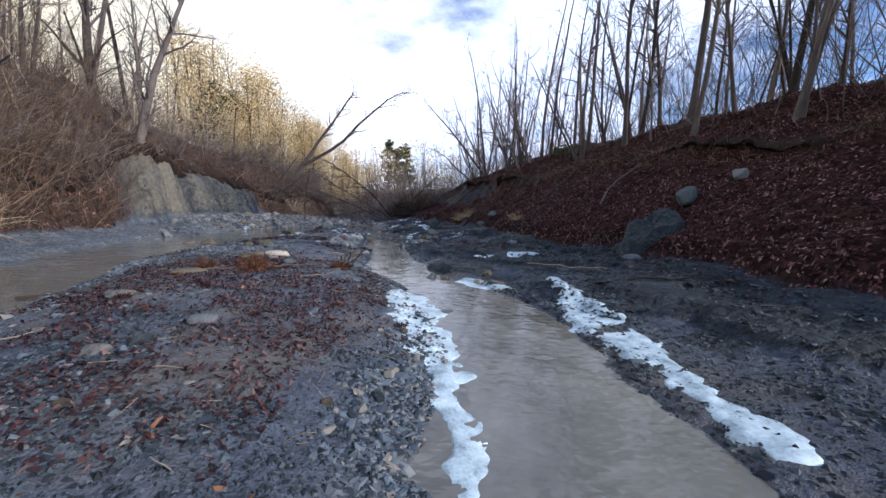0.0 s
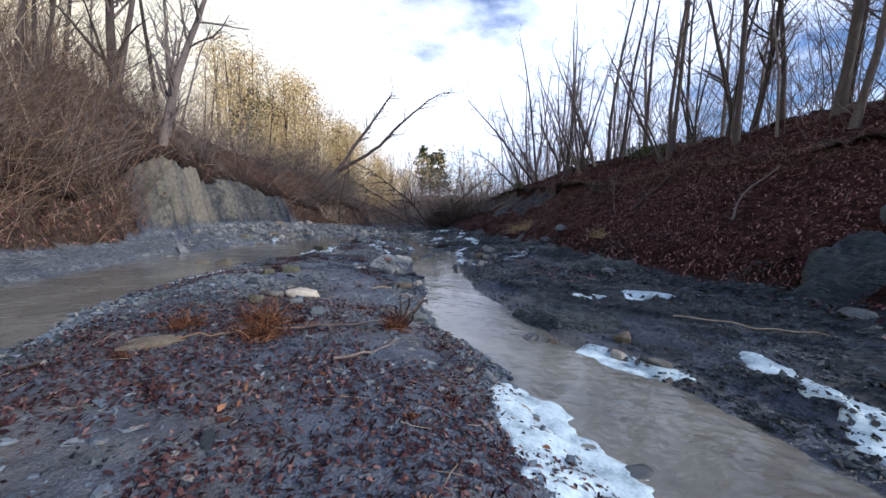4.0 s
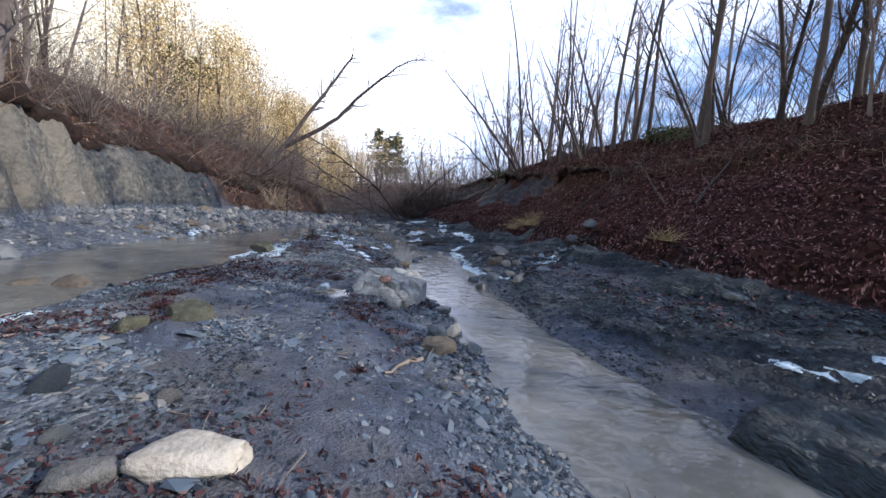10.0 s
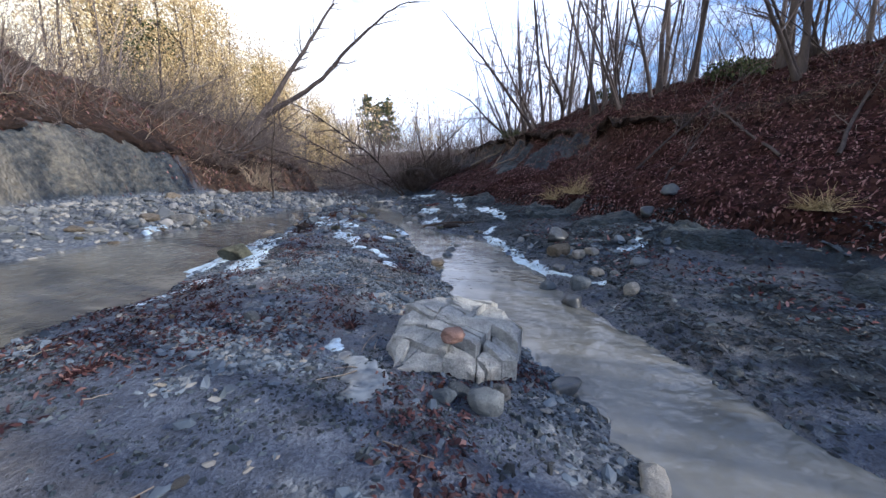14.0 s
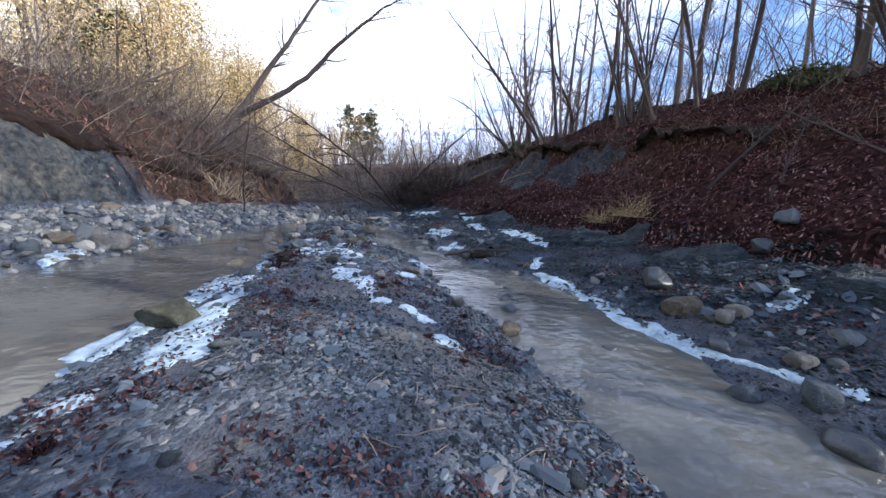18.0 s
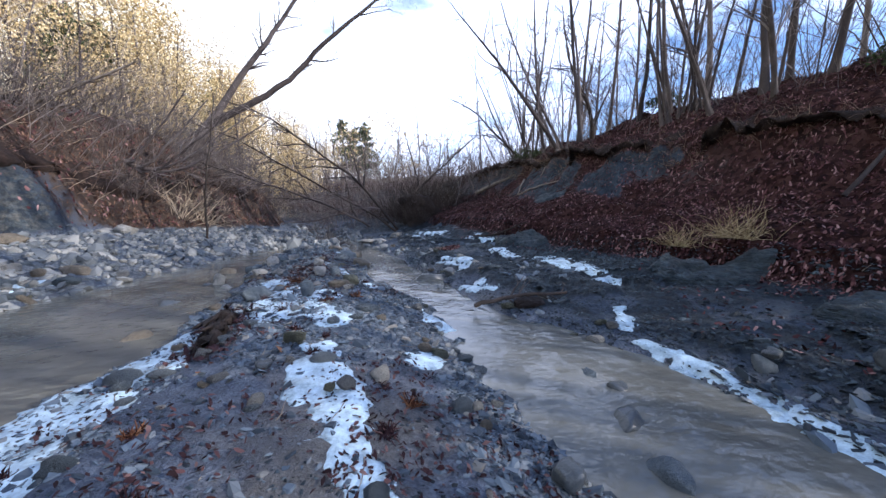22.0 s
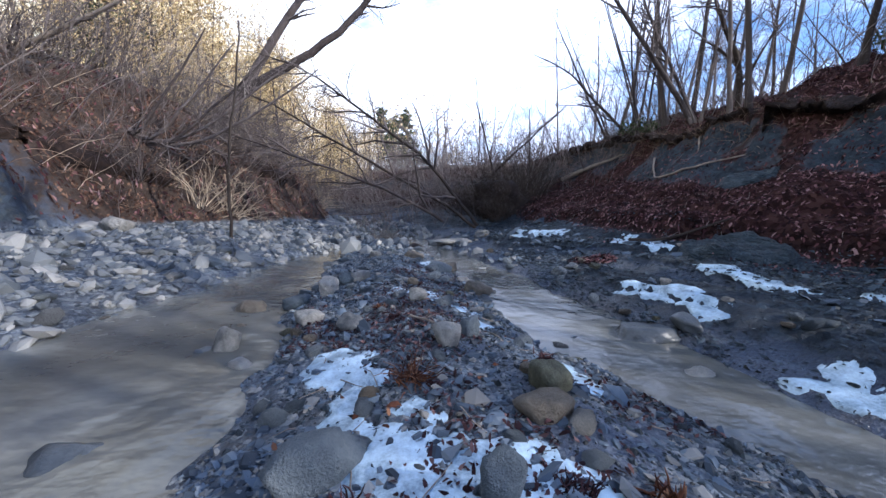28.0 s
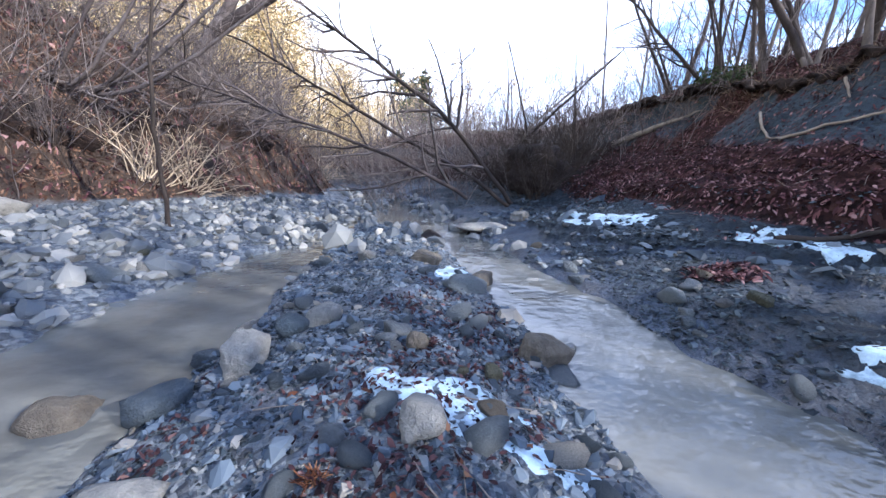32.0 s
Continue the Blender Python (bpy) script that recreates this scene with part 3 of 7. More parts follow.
def wander(rng, start, way, length, n, bend, up=0.0):
    """A line of n points from start, heading way, bending as it goes."""
    p, d = np.array(start, float), np.array(way, float)
    d /= np.linalg.norm(d)
    pts = [p.copy()]
    for _ in range(n - 1):
        d = d + rng.normal(0, bend, 3) + np.array([0, 0, up])
        d /= np.linalg.norm(d)
        p = p + d * length / (n - 1)
        pts.append(p.copy())
    return np.array(pts)


# ---- ground and water ----
def spaced(stops):
    """Grid lines: runs of (from, to, step)."""
    out = [np.arange(a, b, s) for a, b, s in stops]
    return np.concatenate(out + [[stops[-1][1]]])


def build_ground():
    gx = spaced([(-420, -120, 30), (-120, -50, 5), (-50, -20, 1.0), (-20, -13, 0.3), (-13, -8, 0.12), (-8, 3.2, 0.075), (3.2, 11, 0.14), (11, 22, 0.5), (22, 60, 2), (60, 420, 30)])
    gy = spaced([(-400, -40, 30), (-40, -6, 2), (-6, 1.5, 0.3), (1.5, 26, 0.085), (26, 38, 0.16), (38, 60, 0.5), (60, 140, 2.5), (140, 600, 30)])
    x, y = np.meshgrid(gx, gy, indexing="ij")
    x, y = x.ravel(), y.ravel()
    z, zones, _ = land(x, y)
    i, j = np.meshgrid(np.arange(len(gx) - 1), np.arange(len(gy) - 1), indexing="ij")
    a = (i * len(gy) + j).ravel()
    me = mesh_of("ground", np.stack([x, y, z], 1), np.stack([a, a + len(gy), a + len(gy) + 1, a + 1], 1), M_ground, True)
    for n, v in zones.items():
        at = me.attributes.new(n, "FLOAT", "POINT")
        at.data.foreach_set("value", np.asarray(v, np.float32))
    return tagged(new("ground", me), "creek valley floor of mud, gravel, clay and leaf mould", "ground", kind="structure")


ground = build_ground()


def build_water():
    gy = spaced([(-30, 1, 1.0), (1, 45, 0.1), (45, 60, 1.0)])
    n = 110
    t = np.linspace(0, 1, n)
    lo, hi = line("left_out", gy) - 0.8, line("right_out", gy) + 0.8
    x = lo[:, None] + (hi - lo)[:, None] * t[None]
    y = np.repeat(gy[:, None], n, 1)
    z = water_level(y) + 0.005 * fbm(x * 2.6, y * 1.9, 88, 3)
    i, j = np.meshgrid(np.arange(len(gy) - 1), np.arange(n - 1), indexing="ij")
    a = (i * n + j).ravel()
    me = mesh_of("water", np.stack([x.ravel(), y.ravel(), z.ravel()], 1), np.stack([a, a + 1, a + n + 1, a + n], 1), M_water, True)
    return tagged(new("water", me), "muddy beige creek water running in two braids", "water", kind="structure")


water = build_water()


# ---- stones ----
def ico(level):
    bm = bmesh.new()
    bmesh.ops.create_icosphere(bm, subdivisions=level, radius=1)
    v = np.array([p.co[:] for p in bm.verts])
    f = np.array([[q.index for q in fc.verts] for fc in bm.faces])
    bm.free()
    return v, f


ICO = {n: ico(n) for n in (1, 2, 3, 4)}


def rock_mesh(name, seed, size, material, level=3, planes=11, rough=0.05, keep=0.62, block=0.0):
    """A broken, slightly worn stone: a ball cut by planes, with a grain of its own."""
    rng = np.random.default_rng(seed)
    v, f = ICO[level]
    n = rng.normal(size=(planes, 3))
    n /= np.linalg.norm(n, axis=1)[:, None]
    off = rng.uniform(keep, 0.95, planes)
    if block:
        box = np.concatenate([np.eye(3), -np.eye(3)]) + rng.normal(0, block, (6, 3))
        n = np.concatenate([box / np.linalg.norm(box, axis=1)[:, None], n])
        off = np.concatenate([rng.uniform(0.56, 0.84, 6), rng.uniform(0.62, 0.92, planes)])
    c = v @ n.T
    r = np.where(c > 0.05, off[None] / np.maximum(c, 0.05), 9)
    k = 130.0
    r = -np.log(np.exp(-k * np.minimum(r, 1.25)).sum(1) + np.exp(-k * 1.08)) / k
    bumpy = sum(rough / (1 + q) * np.sin(v @ rng.normal(0, 4 + 5 * q, 3) + rng.uniform(0, 6)) for q in range(6))
    bumpy = bumpy - sum(rough * 0.9 * np.exp(-((np.sin(v @ rng.normal(0, 3.2, 3) + rng.uniform(0, 6)) / 0.10) ** 2)) for q in range(3))
    p = v * (r + bumpy)[:, None]
    return mesh_of(name, p * np.asarray(size), f, material, True)


def rock(name, x, y, size, material, label, seed, turn=0, sink=0.35, level=3, z=None, tilt=(0, 0), group="", category="rock", **kw):
    """One stone lying in the ground or in the water's edge."""
    g = height(x, y) if z is None else z
    top = float(water_level(y)) + 0.9 * size[2]
    if z is None and g + size[2] * (2 - 2 * sink) < top and g < float(water_level(y)):
        size = (size[0], size[1], (top - g) / (2 - 2 * sink))
    me = rock_mesh(name, seed, size, material, level, **kw)
    ob = new(name, me)
    ob.matrix_basis = pose(x, y, g + size[2] * (1 - 2 * sink), tilt[0], tilt[1], turn)
    return tagged(ob, label, category, group)


def place_rocks():
    pale, grey, dark, tan, moss = M_stone_pale, M_stone_grey, M_stone_dark, M_stone_tan, M_stone_moss
    rows = [
        # x, y, half sizes, material, label, turn, sink
        (-3.26, 8.40, (0.29, 0.14, 0.095), M_stone_cream, "cream oblong boulder lying on the gravel bar", 4, 0.25),
        (-3.62, 8.30, (0.15, 0.10, 0.07), pale, "pale rounded stone beside the cream boulder", 40, 0.25),
        (-3.74, 8.05, (0.14, 0.12, 0.08), moss, "mossy green stone on the gravel bar", 70, 0.45),
        (-3.20, 8.05, (0.12, 0.10, 0.06), grey, "flat grey stone half sunk in mud", 15, 0.35),
        (-2.75, 7.72, (0.13, 0.10, 0.07), grey, "grey stone among leaves on the bar", 80, 0.35),
        (-1.56, 8.18, (0.15, 0.12, 0.11), grey, "blue-grey angular stone at the water's edge", 30, 0.3),
        (-2.62, 11.22, (0.13, 0.10, 0.10), grey, "grey stone at the cracked boulder's foot", 20, 0.25),
        (-2.48, 11.38, (0.09, 0.07, 0.07), pale, "pale stone at the cracked boulder's foot", 70, 0.25),
        (-2.85, 11.30, (0.09, 0.07, 0.06), grey, "grey stone at the cracked boulder's foot", 40, 0.25),
        (-2.10, 10.55, (0.12, 0.09, 0.09), grey, "rounded grey stone on the bar's edge", 15, 0.25),
        (-1.90, 10.75, (0.14, 0.10, 0.09), pale, "pale rounded stone on the bar's edge", 60, 0.25),
        (-2.12, 10.15, (0.23, 0.16, 0.10), tan, "broad brown stone sunk in the gravel", 30, 0.35),
        (-1.75, 10.25, (0.10, 0.08, 0.07), grey, "grey stone by the water", 80, 0.3),
        (-1.98, 11.6, (0.15, 0.11, 0.08), dark, "dark stone at the water's edge", 25, 0.3),
        (-4.45, 10.35, (0.24, 0.18, 0.13), moss, "mossy yellow-green boulder on the bar", 12, 0.45),
        (-4.70, 9.95, (0.16, 0.13, 0.09), moss, "small mossy stone beside a larger one", 60, 0.35),
        (-0.06, 8.0, (0.14, 0.10, 0.09), dark, "dark wet stone by the clay ledge", 20, 0.3),
        (0.22, 7.92, (0.12, 0.09, 0.07), tan, "tan wet stone by the clay ledge", 65, 0.3),
        (1.05, 7.88, (0.13, 0.11, 0.10), tan, "tan blocky stone on the mud shelf", 10, 0.3),
        (0.85, 7.50, (0.12, 0.10, 0.06), pale, "pale flat stone at the shelf's edge", 50, 0.3),
        (1.12, 7.20, (0.14, 0.09, 0.06), pale, "pale stone beside thin ice", 140, 0.3),
        (0.05, 6.75, (0.10, 0.07, 0.05), dark, "small dark stone in the current", 10, 0.4),
        (-3.45, 4.9, (0.18, 0.12, 0.06), pale, "pale flat stone sunk in the mud bar", 30, 0.35),
        (-2.05, 4.15, (0.16, 0.11, 0.06), grey, "grey-green flat stone on the bar", 20, 0.35),
        (-2.35, 3.45, (0.12, 0.09, 0.05), pale, "pale worn stone on the bar", 70, 0.35),
        (0.20, 5.6, (0.20, 0.12, 0.07), dark, "flat dark stone standing in the ice", 10, 0.35),
        (-0.88, 13.72, (0.19, 0.15, 0.13), grey, "grey boulder at the channel's edge", 15, 0.25),
        (-1.12, 13.35, (0.20, 0.15, 0.10), dark, "dark boulder at the channel's edge", 60, 0.3),
        (-0.52, 13.16, (0.11, 0.09, 0.09), pale, "white stone on the gravel beside the channel", 35, 0.25),
        (-0.30, 15.05, (0.14, 0.10, 0.12), pale, "white upright stone on the shelf", 20, 0.2),
        (-0.02, 15.15, (0.17, 0.12, 0.10), pale, "white rounded stone on the shelf", 100, 0.25),
        (-0.45, 15.45, (0.24, 0.20, 0.17), tan, "tan boulder on the mud shelf", 10, 0.25),
        (-0.20, 16.2, (0.30, 0.22, 0.15), dark, "blue-grey boulder on the mud shelf", 40, 0.3),
        (-0.42, 14.2, (0.17, 0.13, 0.09), pale, "pale stone beside the ice strip", 0, 0.3),
        (-1.2, 13.95, (0.16, 0.12, 0.08), grey, "rounded grey stone in the shallows", 5, 0.3),
        (-0.8, 14.6, (0.17, 0.12, 0.08), dark, "dark slabby stone by the ice strip", 55, 0.35),
        (0.35, 14.4, (0.20, 0.16, 0.08), grey, "grey stone in the shelf gravel", 25, 0.35),
        (-2.63, 15.18, (0.15, 0.12, 0.10), tan, "tan broken stone at the bar's edge", 60, 0.3),
        (-3.06, 15.87, (0.10, 0.09, 0.10), dark, "dark upright stone at the bar's edge", 10, 0.25),
        (-2.30, 16.45, (0.22, 0.13, 0.10), dark, "blue-grey flat stone breaking the water", 30, 0.0),
        (-2.42, 15.95, (0.17, 0.12, 0.09), grey, "grey flat stone breaking the water", 80, 0.0),
        (-2.05, 16.9, (0.16, 0.11, 0.09), dark, "dark stone showing above the current", 20, 0.0),
        (-2.2, 17.15, (0.20, 0.12, 0.08), grey, "flat stone showing above the current", 70, 0.0),
        (-1.75, 14.8, (0.14, 0.10, 0.08), dark, "dark stone showing above the current", 10, 0.0),
        (-5.85, 15.3, (0.27, 0.22, 0.17), moss, "mossy green boulder in the shore ice", 20, 0.25),
        (-6.95, 11.95, (0.28, 0.20, 0.16), tan, "yellowish boulder in the far braid", 5, 0.3),
        (-7.45, 11.9, (0.24, 0.18, 0.14), tan, "yellowish rounded boulder in the far braid", 50, 0.3),
        (-6.82, 20.95, (0.12, 0.11, 0.20), pale, "white upright stone standing in the far braid", 15, 0.2),
        (-6.98, 20.90, (0.13, 0.11, 0.10), dark, "dark stone leaning on a white one", 70, 0.3),
        (-6.58, 20.68, (0.15, 0.10, 0.07), pale, "pale flat stone in the far braid", 0, 0.35),
        (-6.53, 18.42, (0.21, 0.16, 0.12), tan, "brown rounded boulder in the far braid", 10, 0.35),
        (-6.92, 19.75, (0.26, 0.17, 0.10), dark, "dark flat rock in the far braid", 20, 0.35),
        (-5.68, 19.42, (0.22, 0.15, 0.13), grey, "grey boulder in the snow crust", 50, 0.3),
        (-4.64, 19.7, (0.19, 0.14, 0.09), tan, "tan rounded stone on the bar", 0, 0.3),
        (-4.50, 20.0, (0.17, 0.14, 0.13), moss, "greenish blocky boulder on the bar", 30, 0.3),
        (-5.0, 19.15, (0.10, 0.08, 0.16), grey, "grey slab standing on edge", 0, 0.25),
        (-3.15, 20.5, (0.18, 0.12, 0.07), pale, "pale flat stone at the water's edge", 170, 0.3),
        (-3.1, 21.25, (0.42, 0.28, 0.12), dark, "large flat dark boulder at the water's edge", 10, 0.35),
        (-2.72, 21.2, (0.19, 0.15, 0.10), dark, "dark boulder beside a larger one", 60, 0.35),
        (-3.86, 21.2, (0.10, 0.06, 0.05), dark, "small dark stone in midstream", 20, 0.4),
        (-7.05, 22.0, (0.21, 0.16, 0.13), tan, "tan rounded boulder in the far braid", 30, 0.3),
        (-6.62, 22.02, (0.17, 0.14, 0.13), grey, "grey boulder at the braid's edge", 60, 0.3),
        (-6.95, 21.45, (0.10, 0.08, 0.07), tan, "orange-tan stone in the shallows", 30, 0.35),
        (-6.35, 22.35, (0.22, 0.16, 0.14), pale, "pale boulder at the braid's edge", 100, 0.3),
        (-5.88, 21.15, (0.17, 0.12, 0.10), pale, "pale grey boulder on the bar", 120, 0.3),
        (-6.30, 21.4, (0.19, 0.13, 0.10), pale, "flat pale boulder at the bar's edge", 20, 0.3),
        (-5.09, 20.55, (0.12, 0.10, 0.13), pale, "pale blocky stone on the bar", 10, 0.25),
        (-4.86, 20.85, (0.11, 0.10, 0.12), grey, "grey-green block on the bar", 50, 0.25),
        (-5.30, 21.7, (0.14, 0.11, 0.09), pale, "pale stone in the snow crust", 80, 0.3),
        (-4.55, 22.55, (0.22, 0.14, 0.13), tan, "brown angular boulder at the channel's edge", 15, 0.3),
        (-5.36, 22.43, (0.09, 0.07, 0.08), tan, "small tan stone on the bar", 20, 0.3),
        (-6.05, 22.9, (0.17, 0.13, 0.12), pale, "pale rounded stone on the bar", 40, 0.3),
        (-6.25, 22.75, (0.15, 0.12, 0.12), grey, "grey rounded stone on the bar", 90, 0.3),
        (-4.28, 22.75, (0.08, 0.06, 0.08), dark, "small dark stone in midstream", 15, 0.3),
        (-5.4, 24.6, (0.24, 0.16, 0.13), tan, "brown boulder on the bar upstream", 10, 0.3),
        (-4.75, 24.2, (0.20, 0.13, 0.12), tan, "tan boulder in the channel", 60, 0.3),
        (-4.4, 27.2, (0.55, 0.40, 0.11), pale, "broad pale slab upstream", 10, 0.35),
        (-3.6, 27.6, (0.30, 0.22, 0.14), pale, "pale boulder beside the slab", 50, 0.3),
        (-9.07, 19.3, (0.42, 0.30, 0.22), pale, "large pale boulder on the far shore", 10, 0.3),
        (-9.65, 19.0, (0.32, 0.24, 0.15), tan, "tan boulder on the far shore", 60, 0.3),
        (-10.8, 25.0, (0.34, 0.24, 0.22), pale, "large white boulder at the bank's foot", 20, 0.3),
        (-11.3, 22.6, (0.30, 0.22, 0.18), tan, "yellow-brown boulder on the far shore", 40, 0.3),
        (-9.15, 21.2, (0.24, 0.15, 0.11), tan, "tan flat stone on the far shore", 0, 0.3),
        (6.3, 10.0, (0.36, 0.28, 0.30), grey, "rounded grey boulder on the leaf slope", 30, 0.2),
        (4.05, 8.3, (0.26, 0.18, 0.11), grey, "flat grey stone at the slope's foot", 20, 0.3),
        (7.3, 9.7, (0.26, 0.18, 0.22), grey, "small boulder half buried in leaves", 60, 0.35),
        (2.32, 11.75, (0.20, 0.16, 0.09), grey, "grey stone in the leaf slope", 10, 0.3),
        (2.4, 16.75, (0.26, 0.20, 0.16), grey, "grey stone block in the leaves", 45, 0.3),
        (1.9, 16.6, (0.22, 0.16, 0.12), dark, "dark stone at the slope's foot", 10, 0.35),
    ]
    for n, (x, y, size, m, label, turn, sink) in enumerate(rows):
        big = max(size) > 0.2
        rock("boulder" if big else "stone", x, y, size, m, label, 100 + n, turn, sink, 4 if big else 3, group="stones of the creek", rough=0.028, keep=0.56, planes=13, block=0.07 if m is M_stone_cream else 0.24 if n % 4 else 0.0)


place_rocks()


def clip_poly(poly, n, c):
    """The part of a polygon on the side n . p < c."""
    out = []
    for a, b in zip(poly, poly[1:] + poly[:1]):
        da, db = a @ n - c, b @ n - c
        if da < 0:
            out.append(a)
        if da * db < 0:
            out.append(a + (b - a) * (da / (da - db)))
    return out


def cracked_boulder(x, y):
    """A pale boulder split by cracks into fitted blocks."""
    t = thing("cracked_boulder", pose(x, y, height(x, y), 0, 0, 8), "pale limestone boulder weathered into many cracked blocks", "rock")
    rng = np.random.default_rng(7)
    A, B, H = 0.50, 0.46, 0.25
    rim = [np.array([A * cx, B * cy]) for cx, cy in ((1.02, -0.35), (0.96, 0.5), (0.42, 1.02), (-0.25, 0.92), (-1.0, -0.05), (-0.92, -0.72), (0.1, -1.0), (0.72, -0.86))]

    def dome(p):
        e = min(1.0, max(abs(p[0] / A), abs(p[1] / B), (abs(p[0] / A) + abs(p[1] / B)) * 0.7))
        return H * (1 - 0.3 * e**7) + 0.05 * p[0] + 0.16 * p[1] + 0.018 * math.sin(8 * p[0] + 3) + 0.012 * math.sin(19 * p[1] + 9 * p[0])

    def warp(p):
        return p + 0.075 * np.array([float(fbm(p[0] * 5, p[1] * 5, 301, 3)), float(fbm(p[0] * 5, p[1] * 5, 311, 3))])

    sets = []
    for turn, steps in ((0.85, (-0.9, -0.37, -0.21, -0.08, 0.0, 0.14, 0.22, 0.36, 0.9)), (-0.70, (-0.9, -0.30, -0.14, 0.05, 0.13, 0.29, 0.9))):
        sets.append([(np.array([math.cos(turn + e), math.sin(turn + e)]), s + rng.normal(0, 0.012), w) for s, e, w in zip(steps, rng.normal(0, 0.12, len(steps)), rng.choice([0.003, 0.005, 0.011], len(steps)))])
    polys = []
    for (n0, c0, w0), (n1, c1, w1) in zip(sets[0], sets[0][1:]):
        strip = clip_poly(clip_poly(rim, n1, c1 - w1), -n0, -c0 - w0)
        (m0, d0, v0) = sets[1][0]
        for m1, d1, v1 in sets[1][1:]:
            if d1 < 0.8 and rng.random() < 0.22:
                continue
            if len(strip) > 2:
                polys.append(clip_poly(clip_poly(strip, m1, d1 - v1), -m0, -d0 - v0))
            m0, d0, v0 = m1, d1, v1
    for poly in polys:
        if len(poly) < 3:
            continue
        area = abs(sum(a[0] * b[1] - a[1] * b[0] for a, b in zip(poly, poly[1:] + poly[:1]))) / 2
        if area < 0.0006:
            continue
        poly = [warp(a + (b - a) * f) for a, b in zip(poly, poly[1:] + poly[:1]) for f in (0.0, 0.35, 0.7)]
        mid = sum(poly) / len(poly)
        n, lean = len(poly), rng.normal(0, 0.05, 2)
        lift = rng.normal(0, 0.007) - (rng.uniform(0.0, 0.09) if np.hypot(mid[0] / A, mid[1] / B) > 0.72 else 0.0)
        rings = []
        for f, dz in ((1.0, None), (1.0, -0.006), (0.985, -0.001), (0.7, 0.001)):
            rings += [(*(mid + (p - mid) * f), -0.12 if dz is None else dome(mid + (p - mid) * f) + (p - mid) @ lean + lift + dz + rng.normal(0, 0.004)) for p in poly]
        rings.append((*mid, dome(mid) + lift + 0.001))
        quads = [(r * n + k, r * n + (k + 1) % n, (r + 1) * n + (k + 1) % n) for r in range(3) for k in range(n)]
        quads += [(r * n + k, (r + 1) * n + (k + 1) % n, (r + 1) * n + k) for r in range(3) for k in range(n)]
        quads += [(3 * n + k, 3 * n + (k + 1) % n, 4 * n) for k in range(n)]
        part("block", mesh_of("block", rings, quads, M_stone_chalk), t)
    return t


cracked_boulder(-2.74, 11.98)
rock("stone", -2.76, 11.64, (0.11, 0.095, 0.045), M_stone_rust, "pinkish brown stone lying on the cracked boulder", 733, 25, 0.5, 3, z=height(-2.74, 11.98) + 0.26, group="stones of the creek", block=0.12)


def slab(x, y, turn, length, width, thick, material, label):
    me = rock_mesh("stone_slab", 77, (length / 2, width / 2, thick), material, 4, 9, 0.03, 0.75)
    ob = new("stone_slab", me)
    ob.matrix_basis = pose(x, y, height(x, y) + thick * 0.35, 2, 3, turn)
    return tagged(ob, label, "rock")


slab(-3.68, 6.33, 55, 0.50, 0.22, 0.05, M_stone_tan, "long thin tan stone slab lying on the bar")


def chips(name, label, count, region, accept, size, flat, material, seed, kind_category="gravel", round_=False, grit=False, spread=0.38):
    """Countless small shale chips and pebbles, one sheet of loose pieces."""
    rng = np.random.default_rng(seed)
    x, y = rng.uniform(region[0], region[1], count * 5), rng.uniform(region[2], region[3], count * 5)
    z, zones, dry = land(x, y)
    keep = rng.random(len(x)) < accept(x, y, zones, dry)
    x, y, z = x[keep][:count], y[keep][:count], z[keep][:count]
    n = len(x)
    base = np.array([(-1, -0.55, -0.5), (-0.2, -1, -0.5), (0.9, -0.6, -0.5), (1, 0.5, -0.5), (0.1, 1, -0.5), (-0.9, 0.6, -0.5), (-0.7, -0.4, 0.5), (0.65, -0.5, 0.5), (0.7, 0.45, 0.5), (-0.55, 0.5, 0.5)])
    tri = np.array([(6, 7, 8), (6, 8, 9), (0, 1, 6), (1, 7, 6), (1, 2, 7), (2, 3, 7), (3, 8, 7), (3, 4, 8), (4, 9, 8), (4, 5, 9), (5, 0, 9), (0, 6, 9)])
    if grit:
        base = np.array([(-1, -0.7, -0.5), (0.9, -0.8, -0.5), (1, 0.8, -0.5), (-0.8, 0.9, -0.5), (0.2, 0.1, 0.7)])
        tri = np.array([(0, 1, 4), (1, 2, 4), (2, 3, 4), (3, 0, 4)])
    if round_:
        base, tri = ICO[1]
        base = base * (1, 1, 0.9)
    s = size * rng.lognormal(0, spread, n)
    a, tx, ty = rng.uniform(0, 6.283, n), rng.normal(0, 0.28, n), rng.normal(0, 0.28, n)
    v = base[None] * (1 + (0.17 if round_ else 0.3) * rng.normal(size=(n, len(base), 3))) * np.stack([s, s * rng.uniform(0.5, 0.95, n), s * flat * rng.uniform(0.6, 1.5, n)], 1)[:, None]
    vz = v[..., 2] + tx[:, None] * v[..., 0] + ty[:, None] * v[..., 1]
    ca, sa = np.cos(a)[:, None], np.sin(a)[:, None]
    out = np.stack([v[..., 0] * ca - v[..., 1] * sa + x[:, None], v[..., 0] * sa + v[..., 1] * ca + y[:, None], vz + z[:, None] + (s * flat * 0.25)[:, None]], -1)
    f = tri[None] + (np.arange(n) * len(base))[:, None, None]
    ob = new(name, mesh_of(name, out.reshape(-1, 3), f.reshape(-1, 3), material, False))
    return tagged(ob, label, kind_category, kind="stuff")


